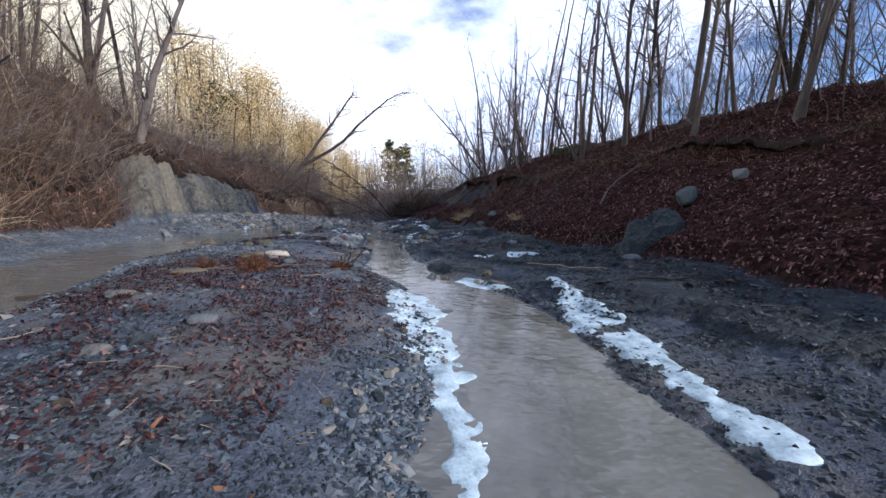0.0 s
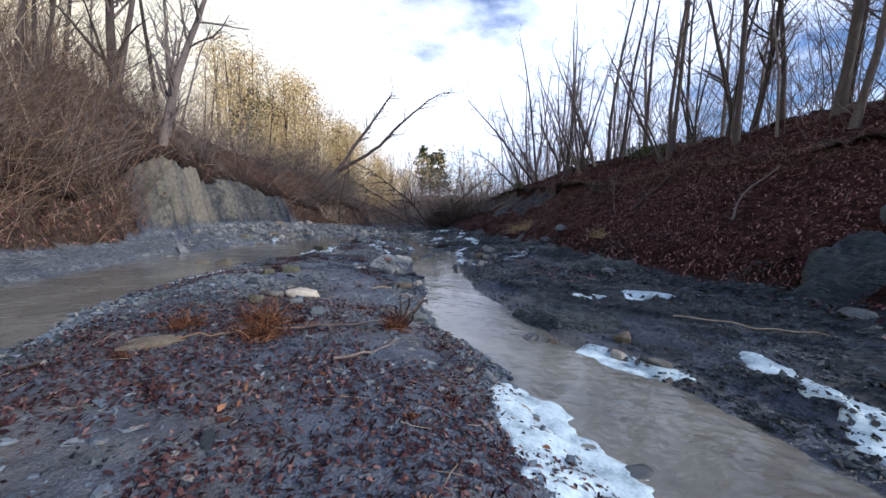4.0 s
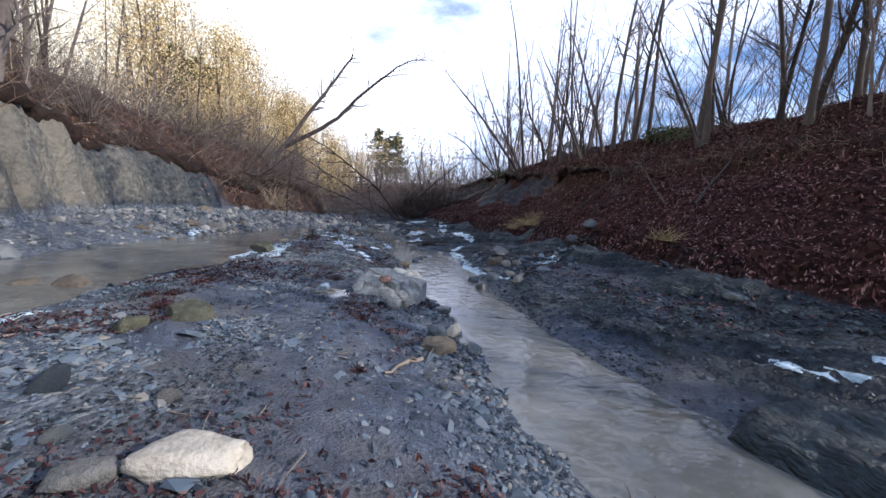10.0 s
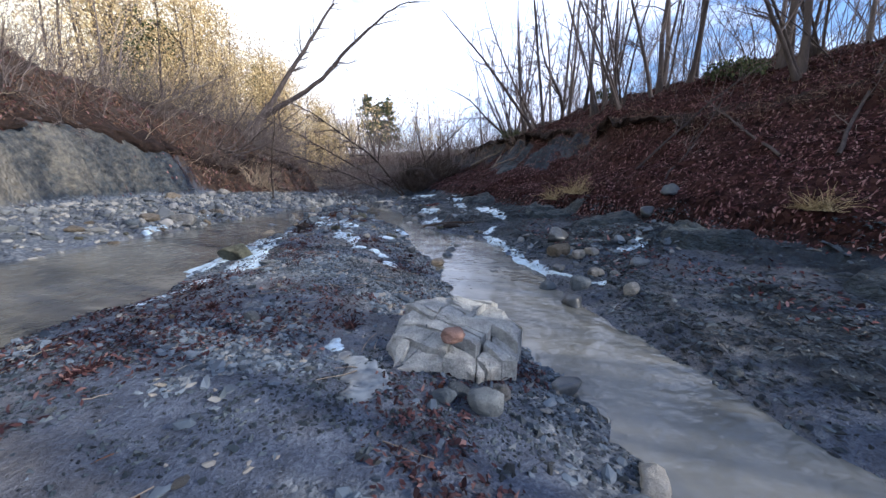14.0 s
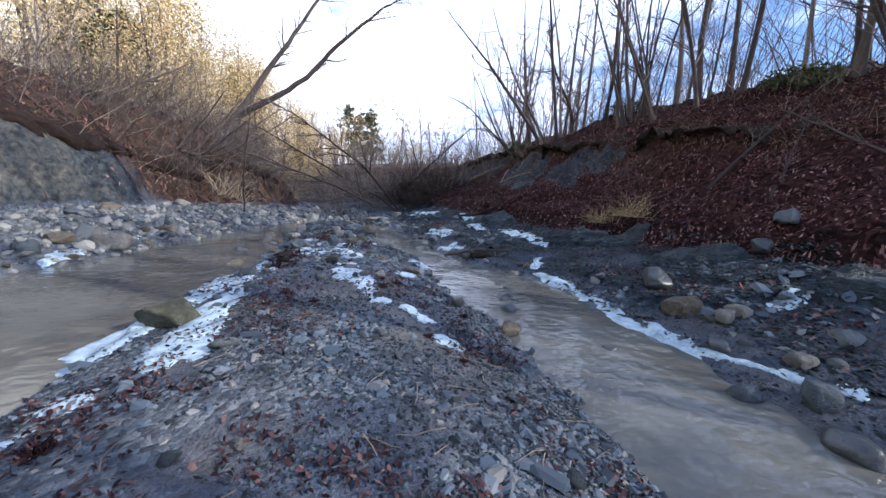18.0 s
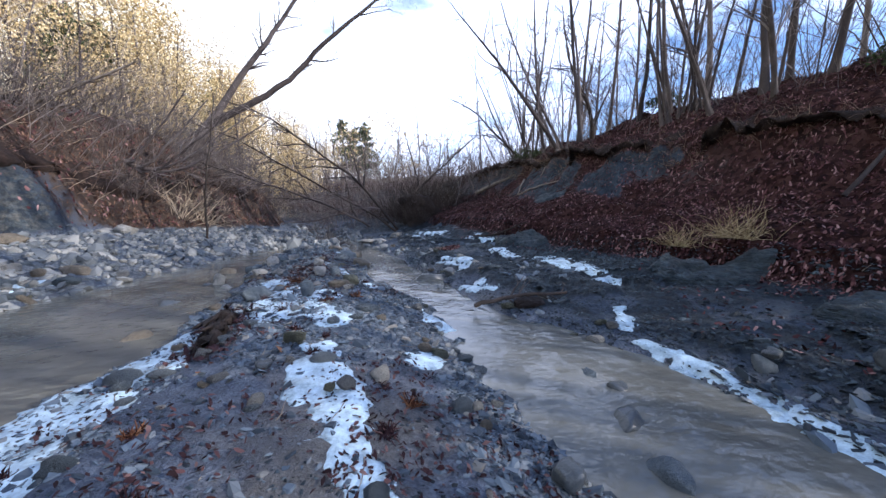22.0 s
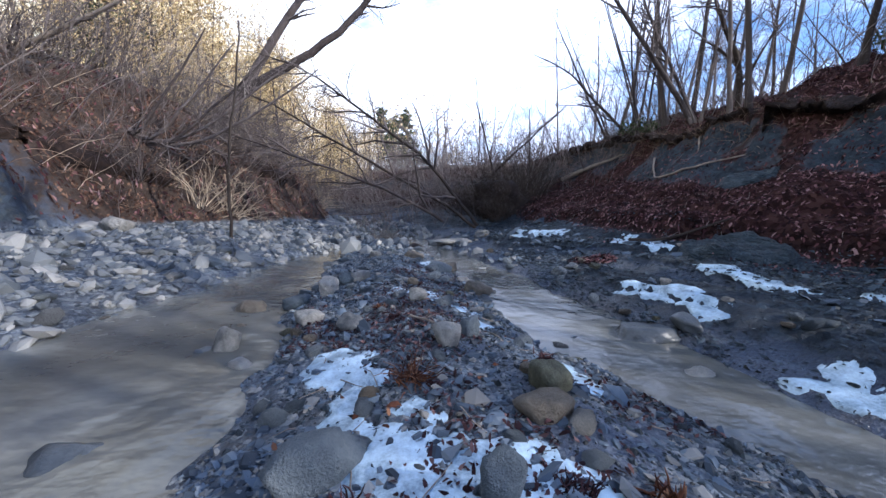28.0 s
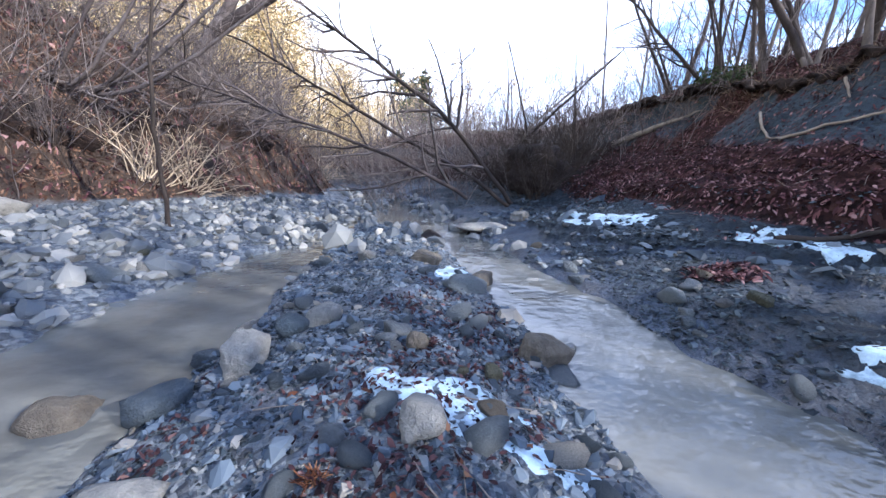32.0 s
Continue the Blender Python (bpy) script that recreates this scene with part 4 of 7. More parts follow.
def leaves(name, label, count, region, accept, size, material, seed, lift=0.012, over=6.0):
    """Curled dead leaves strewn over the ground."""
    rng = np.random.default_rng(seed)
    x, y = rng.uniform(region[0], region[1], int(count * over)), rng.uniform(region[2], region[3], int(count * over))
    z, zones, dry = land(x, y)
    keep = rng.random(len(x)) < accept(x, y, zones, dry)
    x, y, z = x[keep][:count], y[keep][:count], z[keep][:count]
    n = len(x)
    zx = (land(x + 0.15, y)[0] - z) / 0.15
    zy = (land(x, y + 0.15)[0] - z) / 0.15
    base = np.array([(-1, 0, 0), (-0.35, -0.55, 0.25), (0.4, -0.5, 0.22), (1.05, 0, 0.05), (0.4, 0.5, 0.25), (-0.35, 0.55, 0.2)])
    tri = np.array([(0, 1, 5), (1, 2, 4), (1, 4, 5), (2, 3, 4)])
    s = size * rng.uniform(0.6, 1.35, n)
    a, tx, ty = rng.uniform(0, 6.283, n), rng.normal(0, 0.42, n), rng.normal(0, 0.42, n)
    v = base[None] * s[:, None, None] * np.array([1, 0.68, 1.3]) * (1 + 0.2 * rng.normal(size=(n, 6, 3)))
    vz = v[..., 2] * rng.uniform(-1, 1.4, n)[:, None] + tx[:, None] * v[..., 0] + ty[:, None] * v[..., 1]
    ca, sa = np.cos(a)[:, None], np.sin(a)[:, None]
    dx, dy = v[..., 0] * ca - v[..., 1] * sa, v[..., 0] * sa + v[..., 1] * ca
    oz = vz + z[:, None] + np.clip(zx, -2, 2)[:, None] * dx + np.clip(zy, -2, 2)[:, None] * dy + lift
    out = np.stack([dx + x[:, None], dy + y[:, None], oz], -1)
    f = tri[None] + (np.arange(n) * 6)[:, None, None]
    ob = new(name, mesh_of(name, out.reshape(-1, 3), f.reshape(-1, 3), material))
    return tagged(ob, label, "leaves", kind="stuff")


def on_bar(x, y, zo, dry):
    return (dry > 0.0) * (x > line("left_in", y) - 0.3) * (x < line("right_in", y) + 0.3)


chips("bar_gravel", "loose grey shale gravel on the bar between the braids", 95000, (-7.2, 1.0, 1.0, 29),
      lambda x, y, zo, d: on_bar(x, y, zo, d) * (0.07 + 0.93 * zo["gravel"] ** 1.2) * np.clip(1.25 - 0.026 * y, 0.45, 1) * (0.12 + 0.88 * smooth(-0.08, 0.28, fbm(x * 1.0, y * 1.0, 91))), 0.0165, 0.42, M_chip, 11, spread=0.46)
chips("shelf_gravel", "loose dark shale chips on the mud shelf", 24000, (-3.5, 4.5, 1.5, 30),
      lambda x, y, zo, d: (x > line("right_out", y) - 0.05) * (x < line("right_foot", y) + 0.1) * smooth(-0.25, 0.25, fbm(x * 0.9, y * 0.5, 93)), 0.022, 0.35, M_chip_dark, 12)
chips("bar_cobbles", "hand-sized broken stones strewn over the bar", 3400, (-7.2, 0.5, 2, 29),
      lambda x, y, zo, d: on_bar(x, y, zo, d) * (0.1 + 0.9 * zo["gravel"]) * (0.25 + 0.75 * smooth(13, 19, y)), 0.026, 0.6, M_chip, 13, spread=0.38)
chips("shelf_cobbles", "broken blue-grey stones strewn over the mud shelf", 1500, (-4.5, 3, 12.5, 30),
      lambda x, y, zo, d: (x > line("right_out", y) - 0.1) * (x < line("right_foot", y) - 0.1) * smooth(-0.1, 0.3, fbm(x * 0.8, y * 0.8, 195)), 0.036, 0.5, M_chip, 17, spread=0.55)
chips("riffle_stones", "worn stones breaking the riffle upstream", 420, (-9.5, -2.5, 23.5, 36),
      lambda x, y, zo, d: (x > line("left_out", y) - 0.4) * (x < line("right_out", y) + 0.4) * smooth(23.5, 28, y), 0.095, 0.8, M_cobble, 18, "gravel", True, spread=0.4)
chips("shore_cobbles", "worn cobbles heaped along the far shore", 3000, (-12.5, -7, 12, 30),
      lambda x, y, zo, d: (x < line("left_out", y) + 0.1) * (x > line("left_foot", y) - 0.2) * (0.15 + 0.85 * smooth(16, 21, y)), 0.055, 0.62, M_cobble, 14, "gravel", True, spread=0.45)
chips("bar_grit", "fine shale grit bedded in the mud of the bar", 75000, (-7.2, 1.2, 1.0, 27),
      lambda x, y, zo, d: on_bar(x, y, zo, d) * np.clip(1.3 - 0.03 * y, 0.4, 1) * (0.03 + 0.97 * smooth(-0.05, 0.25, fbm(x * 0.8, y * 0.8, 191))), 0.0115, 0.6, M_chip_dark, 15, grit=True)
chips("shelf_grit", "fine shale grit and flakes on the mud shelf", 45000, (-3.5, 4.6, 1.5, 30),
      lambda x, y, zo, d: (x > line("right_out", y) - 0.05) * (x < line("right_foot", y) + 0.2) * (0.25 + 0.75 * smooth(-0.2, 0.2, fbm(x * 0.9, y * 0.6, 193))), 0.014, 0.5, M_chip_dark, 16, grit=True)
leaves("slope_leaves", "red-brown fallen leaves covering the bank", 165000, (-3, 13, 2, 36),
       lambda x, y, zo, d: zo["leaf"] ** 0.6 * (0.5 + 0.5 * smooth(-0.3, 0.2, fbm(x * 1.3, y * 1.3, 95))) , 0.027, M_leaf, 21, over=3.2)
leaves("bar_leaves", "damp fallen leaves strewn over the bar", 32000, (-7, 1.2, 1, 24),
       lambda x, y, zo, d: on_bar(x, y, zo, d) * (d > 0.12) * (smooth(0.04, 0.34, fbm(x * 1.0, y * 1.0, 97)) * (1 - 0.6 * smooth(15, 16.5, y) * smooth(20, 18.5, y)) + 0.8 * smooth(1.2, 0.5, np.hypot((x + 5.0) / 0.8, (y - 13.6) / 2.2)) * smooth(-0.25, 0.15, fbm(x * 2, y * 2, 94)) + 0.75 * smooth(1.3, 0.6, np.hypot((x + 3.6) / 1.5, (y - 6.9) / 1.8)) * smooth(-0.3, 0.1, fbm(x * 2, y * 2, 96)) + 0.8 * smooth(0.6, 0.2, np.hypot(x + 5.3, (y - 20.9) * 0.6)) + 0.7 * smooth(0.8, 0.2, np.hypot(x + 5.4, y - 22.0))), 0.0200, M_leaf_red, 22, 0.013)
leaves("bright_leaves", "dry orange leaves caught on the bar", 600, (-6, 0.8, 1, 22),
       lambda x, y, zo, d: on_bar(x, y, zo, d) * (d > 0.2) * smooth(0.18, 0.4, fbm(x * 1.4, y * 1.4, 99)), 0.032, M_leaf_orange, 23, 0.012)
leaves("shelf_leaves", "leaves drifted over the mud shelf's edge", 4200, (-2, 6, 3, 28),
       lambda x, y, zo, d: (x > line("right_out", y) + 0.8) * (x < line("right_foot", y) + 0.3) * smooth(0.05, 0.4, fbm(x * 0.7, y * 0.35, 98)), 0.034, M_leaf, 24, 0.008)
leaves("left_leaves", "brown leaves and litter on the brushy bank", 26000, (-19, -7, 4, 36),
       lambda x, y, zo, d: np.clip(zo["soil"] + 0.6 * zo["turf"], 0, 1) * (x < line("left_foot", y)) * 0.8, 0.038, M_leaf, 25)


leaves("bank_litter", "rust-brown leaf litter on the earth of the undercut bank", 30000, (-15, -6.5, 9, 36),
       lambda x, y, zo, d: smooth(0.3, 0.8, zo["soil"]) * (x < line("left_foot", y) + 0.4) * (x > line("left_foot", y) - 3.2), 0.030, M_litter, 28, over=5.0)


# ---- ice ----
def ice_sheet(nodes, label, seed, hole=0.25, name="ice_sheet", material=None):
    """A crust of shore ice along a run of (x, y, half width), with a ragged, holed outline."""
    p = np.array(nodes, float)
    lo, hi = p[:, :2].min(0) - p[:, 2].max() - 0.15, p[:, :2].max(0) + p[:, 2].max() + 0.15
    st = 0.032 if np.prod(hi - lo) < 9 else 0.045
    gx, gy = np.arange(lo[0], hi[0], st), np.arange(lo[1], hi[1], st)
    x, y = np.meshgrid(gx, gy, indexing="ij")
    best = np.full(x.shape, -9.0)
    segs = list(zip(p[:-1], p[1:])) if len(p) > 1 else [(p[0], p[0] + 1e-4)]
    for a, b in segs:
        ab = b[:2] - a[:2]
        t = np.clip(((x - a[0]) * ab[0] + (y - a[1]) * ab[1]) / (ab @ ab), 0, 1)
        best = np.maximum(best, a[2] + t * (b[2] - a[2]) - np.hypot(x - a[0] - t * ab[0], y - a[1] - t * ab[1]))
    d = best + 0.26 * min(1.0, max(0.4, p[:, 2].max() / 0.32)) * fbm(x * 2.4, y * 2.4, seed, 5) + 0.045 * vnoise(x * 13, y * 13, seed + 5)
    d = np.minimum(d, 0.4 * (fbm(x * 3.1, y * 3.1, seed + 9, 3) + 0.62 - hole))
    z = np.maximum(land(x.ravel(), y.ravel())[0].reshape(x.shape), water_level(y))
    z = z + 0.016 * smooth(-0.005, 0.08, d) - 0.004 + 0.005 * vnoise(x * 7, y * 7, seed + 2)
    gxd, gyd = np.gradient(d, st)
    g2 = gxd**2 + gyd**2 + 1e-4
    mv = np.where(d < 0, np.clip(-d / g2, -0.08, 0.08), 0)
    px, py = x + np.clip(mv * gxd, -st, st), y + np.clip(mv * gyd, -st, st)
    inside = d > 0
    c = (inside[:-1, :-1].astype(int) + inside[1:, :-1] + inside[:-1, 1:] + inside[1:, 1:]) >= 2
    ids = np.arange(x.size).reshape(x.shape)
    f = np.stack([ids[:-1, :-1][c], ids[1:, :-1][c], ids[1:, 1:][c], ids[:-1, 1:][c]], 1)
    if len(f) < 4:
        return None
    used = np.unique(f)
    remap = np.zeros(x.size, int)
    remap[used] = np.arange(len(used))
    v = np.stack([px.ravel(), py.ravel(), z.ravel()], 1)[used]
    ob = new(name, mesh_of(name, v, remap[f], material or M_ice, True))
    m = ob.modifiers.new("thick", "SOLIDIFY")
    m.thickness, m.offset = 0.016, -1
    return tagged(ob, label, "ice", "shore ice")


ICE = [
    ([(-0.50, 6.4, 0.27), (-0.14, 5.4, 0.36), (-0.02, 4.5, 0.26), (0.18, 3.4, 0.15), (0.26, 2.5, 0.15)], "white shore ice along the bar's water line", 0.0),
    ([(2.15, 7.4, 0.15), (2.05, 6.1, 0.19), (2.0, 5.4, 0.23), (2.05, 4.5, 0.24), (2.05, 3.5, 0.18), (2.08, 2.8, 0.11)], "ribbon of white ice along the mud shelf", 0.05),
    ([(0.55, 7.62, 0.15), (0.95, 7.2, 0.17), (1.3, 7.02, 0.10)], "patch of thin white ice by the stones", 0.2),
    ([(0.9, 10.95, 0.10), (0.95, 10.85, 0.10)], "small scrap of ice on the shelf", 0.0),
    ([(1.05, 9.9, 0.08), (1.25, 9.6, 0.10), (1.4, 9.5, 0.08)], "ice patch in a hollow of the shelf", 0.1),
    ([(1.95, 9.6, 0.20), (2.3, 9.5, 0.15)], "frozen puddle on the mud shelf", 0.42),
    ([(-6.15, 9.3, 0.12), (-6.05, 10.6, 0.14)], "strip of ice on the far braid's edge", 0.05),
    ([(-5.9, 13.2, 0.12), (-5.7, 14.0, 0.13)], "strip of ice on the far braid's edge", 0.05),
    ([(-6.15, 14.6, 0.22), (-6.05, 16.0, 0.28), (-5.85, 17.2, 0.26), (-5.75, 18.0, 0.15)], "broad holed ice shelf beside the far braid", 0.16),
    ([(-5.45, 14.6, 0.22), (-5.65, 15.6, 0.24), (-5.75, 16.6, 0.2)], "holed ice crust at the bar's edge", 0.22),
    ([(-6.0, 16.6, 0.34), (-5.92, 17.3, 0.34), (-5.9, 17.9, 0.24), (-5.87, 18.4, 0.10)], "white shore ice beside the rotten log", -0.08),
    ([(-4.55, 17.4, 0.10), (-4.40, 17.05, 0.20), (-4.3, 16.7, 0.18)], "snowy ice crust on the bar", 0.05),
    ([(-5.35, 18.4, 0.22), (-4.9, 18.8, 0.30), (-4.5, 18.2, 0.2)], "snowy ice crust on the bar", 0.22),
    ([(-4.45, 17.0, 0.2), (-4.2, 16.2, 0.2), (-3.95, 15.6, 0.16)], "snowy ice crust on the bar", 0.2),
    ([(-3.62, 17.38, 0.22)], "rounded white ice plate on the bar", -0.1),
    ([(-3.68, 15.4, 0.13), (-3.45, 15.1, 0.08)], "scrap of ice on the bar", 0.1),
    ([(-3.42, 14.75, 0.10), (-3.3, 14.55, 0.07)], "scrap of ice on the bar", 0.05),
    ([(-1.3, 17.6, 0.12), (-1.1, 16.6, 0.12), (-1.12, 15.5, 0.12), (-0.98, 14.6, 0.10), (-0.6, 13.7, 0.08)], "ribbon of white ice along the shelf's water line", -0.02),
    ([(0.6, 15.2, 0.15), (0.9, 15.3, 0.14)], "thin ice in a hollow of the shelf", 0.25),
    ([(-3.35, 18.45, 0.16), (-3.5, 19.0, 0.10)], "ice at the channel's edge", 0.12),
    ([(-1.4, 22.6, 0.20), (-1.0, 21.2, 0.26), (-0.75, 20.0, 0.26), (-0.62, 19.3, 0.16)], "long frozen seep along the slope's foot", 0.22),
    ([(-0.95, 18.5, 0.08), (-1.2, 18.0, 0.12)], "ice plate beside the channel", 0.08),
    ([(-2.55, 20.0, 0.13), (-2.4, 20.2, 0.1)], "ice scrap by the dark branch", 0.1),
    ([(-2.75, 22.25, 0.16), (-2.35, 21.75, 0.25), (-2.4, 21.3, 0.12)], "broad white ice plate on the gravel", 0.1),
    ([(-2.7, 20.25, 0.09), (-2.3, 19.8, 0.10)], "white ice strip at the water's edge", 0.05),
    ([(-1.2, 23.9, 0.2), (-1.6, 24.6, 0.24)], "frozen seep under the leaf slope", 0.15),
    ([(-2.3, 25.7, 0.26), (-2.9, 26.6, 0.26)], "long frozen seep far upstream", 0.15),
    ([(-5.98, 20.6, 0.14), (-5.6, 19.8, 0.24), (-5.0, 19.3, 0.36), (-5.5, 18.85, 0.30)], "snow crust spread between the stones", 0.16),
    ([(-5.8, 20.45, 0.20), (-5.6, 20.2, 0.15)], "snow crust between the stones", 0.1),
    ([(-4.25, 20.45, 0.13), (-4.15, 20.15, 0.10)], "white ice plate at the bar's edge", 0.0),
    ([(-5.5, 22.0, 0.14), (-5.0, 21.85, 0.18), (-4.75, 21.6, 0.10)], "snow crust on the bar", 0.12),
    ([(-4.8, 21.35, 0.12), (-4.7, 21.15, 0.07)], "scrap of snow on the bar", 0.2),
    ([(-5.2, 24.1, 0.22), (-4.9, 24.6, 0.15)], "ice crust on the bar upstream", 0.2),
    ([(-9.0, 17.8, 0.12), (-9.3, 19.6, 0.16), (-9.0, 20.6, 0.12)], "thin ice along the far shore", 0.2),
    ([(-3.62, 12.0, 0.06), (-3.55, 11.9, 0.06)], "scrap of white ice beside the puddle", 0.0),
]
for n, (nodes, label, hole) in enumerate(ICE):
    ice_sheet(nodes, label, 200 + 7 * n, hole + (0.10 if nodes[0][1] > 17 else -0.04))

ice_sheet([(-3.45, 11.75, 0.13), (-3.3, 11.45, 0.16)], "shallow bluish puddle of melt water on the bar", 951, -0.2, "puddle", M_puddle)


# ---- trees ----
def twigs(tb, rng, pts, rad, count, length, depth, sides=3, bend=0.16, up=0.05, lo=0.25, spread=1.0):
    """Side shoots off a limb, and shoots off those."""
    n = len(pts)
    for _ in range(count):
        i = int(np.clip(lo + (1 - lo) * rng.random(), 0, 0.999) * (n - 1))
        f = rng.random()
        p = pts[i] * (1 - f) + pts[min(i + 1, n - 1)] * f
        d = pts[min(i + 1, n - 1)] - pts[max(i - 1, 0)]
        d = d / (np.linalg.norm(d) + 1e-9)
        side = rng.normal(size=3)
        side -= d * (side @ d)
        side /= np.linalg.norm(side) + 1e-9
        way = d * rng.uniform(0.5, 1.2) + side * spread * rng.uniform(0.5, 1.1)
        ln = length * rng.uniform(0.45, 1.15) * (1.15 - 0.6 * i / n)
        r0 = rad[i] * rng.uniform(0.35, 0.55) if hasattr(rad, "__len__") else rad * 0.5
        r0 = max(r0, 0.0035)
        k = 5 if depth > 1 else 4
        q = wander(rng, p, way, ln, k, bend, up)
        rr = np.linspace(r0, max(r0 * 0.3, 0.002), k)
        tb.add(q, rr, sides if depth > 0 else 3)
        if depth > 0:
            twigs(tb, rng, q, rr, min(6, max(2, int(count * 0.5))) if depth > 1 else rng.integers(2, 5), ln * 0.55, depth - 1, 3, bend * 1.1, up, 0.2, spread)


def bare_tree_meshes(seed, tall, r, lean, limbs, limb_len, depth, first=0.35, stems=1, bark=None):
    rng = np.random.default_rng(seed)
    trunk, crown = Tubes(), Tubes()
    for s in range(stems):
        way = np.array([lean[0] + (rng.normal(0, 0.13) if stems > 1 else 0), lean[1] + (rng.normal(0, 0.13) if stems > 1 else 0), 1.0])
        h = tall * (rng.uniform(0.7, 1.0) if s else 1)
        pts = wander(rng, (rng.normal(0, 0.12) * (stems > 1), rng.normal(0, 0.12) * (stems > 1), -0.35), way, h, 11, 0.035, 0.012)
        rr = r * (0.75 if s else 1) * (1 - np.linspace(0, 1, 11)) ** 0.75 + 0.008
        rr[0] *= 1.5
        trunk.add(pts, rr, 8)
        twigs(crown, rng, pts, rr, max(3, limbs // stems), limb_len, depth, 4, 0.14, 0.06, first)
    return trunk.mesh("trunk", bark or M_bark), crown.mesh("crown", M_twig)


def tree(kind, x, y, turn, scale, label, z=None, tilt=(0, 0), group="bare trees", name="tree"):
    t = thing(name, pose(x, y, height(x, y) if z is None else z, tilt[0], tilt[1], turn), label, "tree", group)
    t.scale = (scale,) * 3
    for n, me in zip(("trunk", "crown"), TREES[kind]):
        part(n, me, t)
    return t


TREES = {
    "tall_a": bare_tree_meshes(1, 13, 0.115, (0.03, 0.02), 15, 2.3, 2, 0.35),
    "tall_b": bare_tree_meshes(2, 15, 0.14, (-0.05, 0.03), 17, 2.6, 2, 0.4),
    "tall_c": bare_tree_meshes(3, 11, 0.08, (0.08, -0.05), 13, 1.7, 2, 0.3),
    "pole_a": bare_tree_meshes(4, 9, 0.06, (0.05, 0.05), 12, 1.1, 2, 0.3),
    "pole_b": bare_tree_meshes(5, 10, 0.075, (-0.08, 0.04), 12, 1.3, 2, 0.25),
    "clump": bare_tree_meshes(6, 9, 0.06, (-0.2, -0.05), 24, 1.7, 2, 0.25, stems=5),
    "clump_b": bare_tree_meshes(7, 10, 0.085, (-0.1, 0.05), 22, 2.0, 2, 0.3, stems=3),
    "twiggy": bare_tree_meshes(8, 11, 0.10, (-0.12, 0.0), 26, 2.1, 2, 0.18),
    "leaner": bare_tree_meshes(9, 10, 0.09, (-0.45, -0.05), 22, 1.9, 2, 0.2, stems=2),
}


def leafy_crown(seed, tall, count, size, low=0.22, width=0.34):
    """Hanging withered leaves round a trunk, in loose clumps."""
    rng = np.random.default_rng(seed)
    c = rng.uniform(low, 1, 60)
    a = rng.uniform(0, 6.283, 60)
    w = width * tall * (1.15 - c) * rng.uniform(0.3, 1.3, 60)
    centre = np.stack([np.cos(a) * w, np.sin(a) * w, c * tall], 1)
    p = centre[rng.integers(0, 60, count)] + rng.normal(0, 0.062 * tall, (count, 3)) * (1, 1, 0.7)
    u = rng.normal(size=(count, 3))
    u /= np.linalg.norm(u, axis=1)[:, None]
    v = np.cross(u, rng.normal(size=(count, 3)))
    v /= np.linalg.norm(v, axis=1)[:, None] + 1e-9
    s = size * rng.uniform(0.5, 1.3, count)[:, None]
    quad = np.stack([p - u * s, p + v * s * 0.5, p + u * s, p - v * s * 0.5], 1)
    return quad.reshape(-1, 3), np.arange(count * 4).reshape(-1, 4)


def golden_tree_meshes(seed, tall, r):
    rng = np.random.default_rng(seed)
    trunk = Tubes()
    pts = wander(rng, (0, 0, -0.3), (0.02, 0.02, 1), tall, 9, 0.02, 0.01)
    rr = np.linspace(r, 0.015, 9)
    trunk.add(pts, rr, 7)
    twigs(trunk, rng, pts, rr, 26, tall * 0.17, 1, 3, 0.1, 0.02, 0.15)
    return trunk.mesh("trunk", M_bark), mesh_of("crown", *leafy_crown(seed, tall, 2500, 0.075), M_leaf_hung)


def conifer_meshes(seed, tall, r, material):
    rng = np.random.default_rng(seed)
    trunk = Tubes()
    pts = wander(rng, (0, 0, -0.3), (0, 0, 1), tall, 9, 0.02, 0.01)
    trunk.add(pts, np.linspace(r, 0.02, 9), 7)
    V, F, n = [], [], 0
    for k in range(54):
        h = 0.22 + 0.69 * rng.random()
        p0 = pts[0] + (pts[-1] - pts[0]) * h
        a = rng.uniform(0, 6.283)
        ln = tall * 0.30 * (1.08 - h) * rng.uniform(0.6, 1.15) + 0.2
        limb = wander(rng, p0, (math.cos(a), math.sin(a), rng.uniform(-0.1, 0.4)), ln, 5, 0.08)
        trunk.add(limb, np.linspace(0.03, 0.006, 5), 3)
        m = 34
        c = limb[np.clip((rng.random(m) ** 0.6 * 4).astype(int), 0, 4)] + rng.normal(0, 0.10 * ln + 0.06, (m, 3)) * (1, 1, 0.6)
        u = rng.normal(size=(m, 3))
        u /= np.linalg.norm(u, axis=1)[:, None]
        v = np.cross(u, rng.normal(size=(m, 3)))
        v /= np.linalg.norm(v, axis=1)[:, None] + 1e-9
        s = 0.24 * rng.uniform(0.6, 1.3, m)[:, None]
        V.append(np.stack([c - u * s, c + v * s * 0.35, c + u * s, c - v * s * 0.35], 1).reshape(-1, 3))
        F.append(np.arange(m * 4).reshape(-1, 4) + n)
        n += m * 4
    return trunk.mesh("trunk", M_bark), mesh_of("crown", np.concatenate(V), np.concatenate(F), material)


TREES["golden_a"] = golden_tree_meshes(31, 11, 0.13)
TREES["golden_b"] = golden_tree_meshes(32, 9, 0.11)
TREES["pine"] = conifer_meshes(33, 11, 0.16, M_needle)
TREES["fir"] = conifer_meshes(34, 8, 0.13, M_needle)


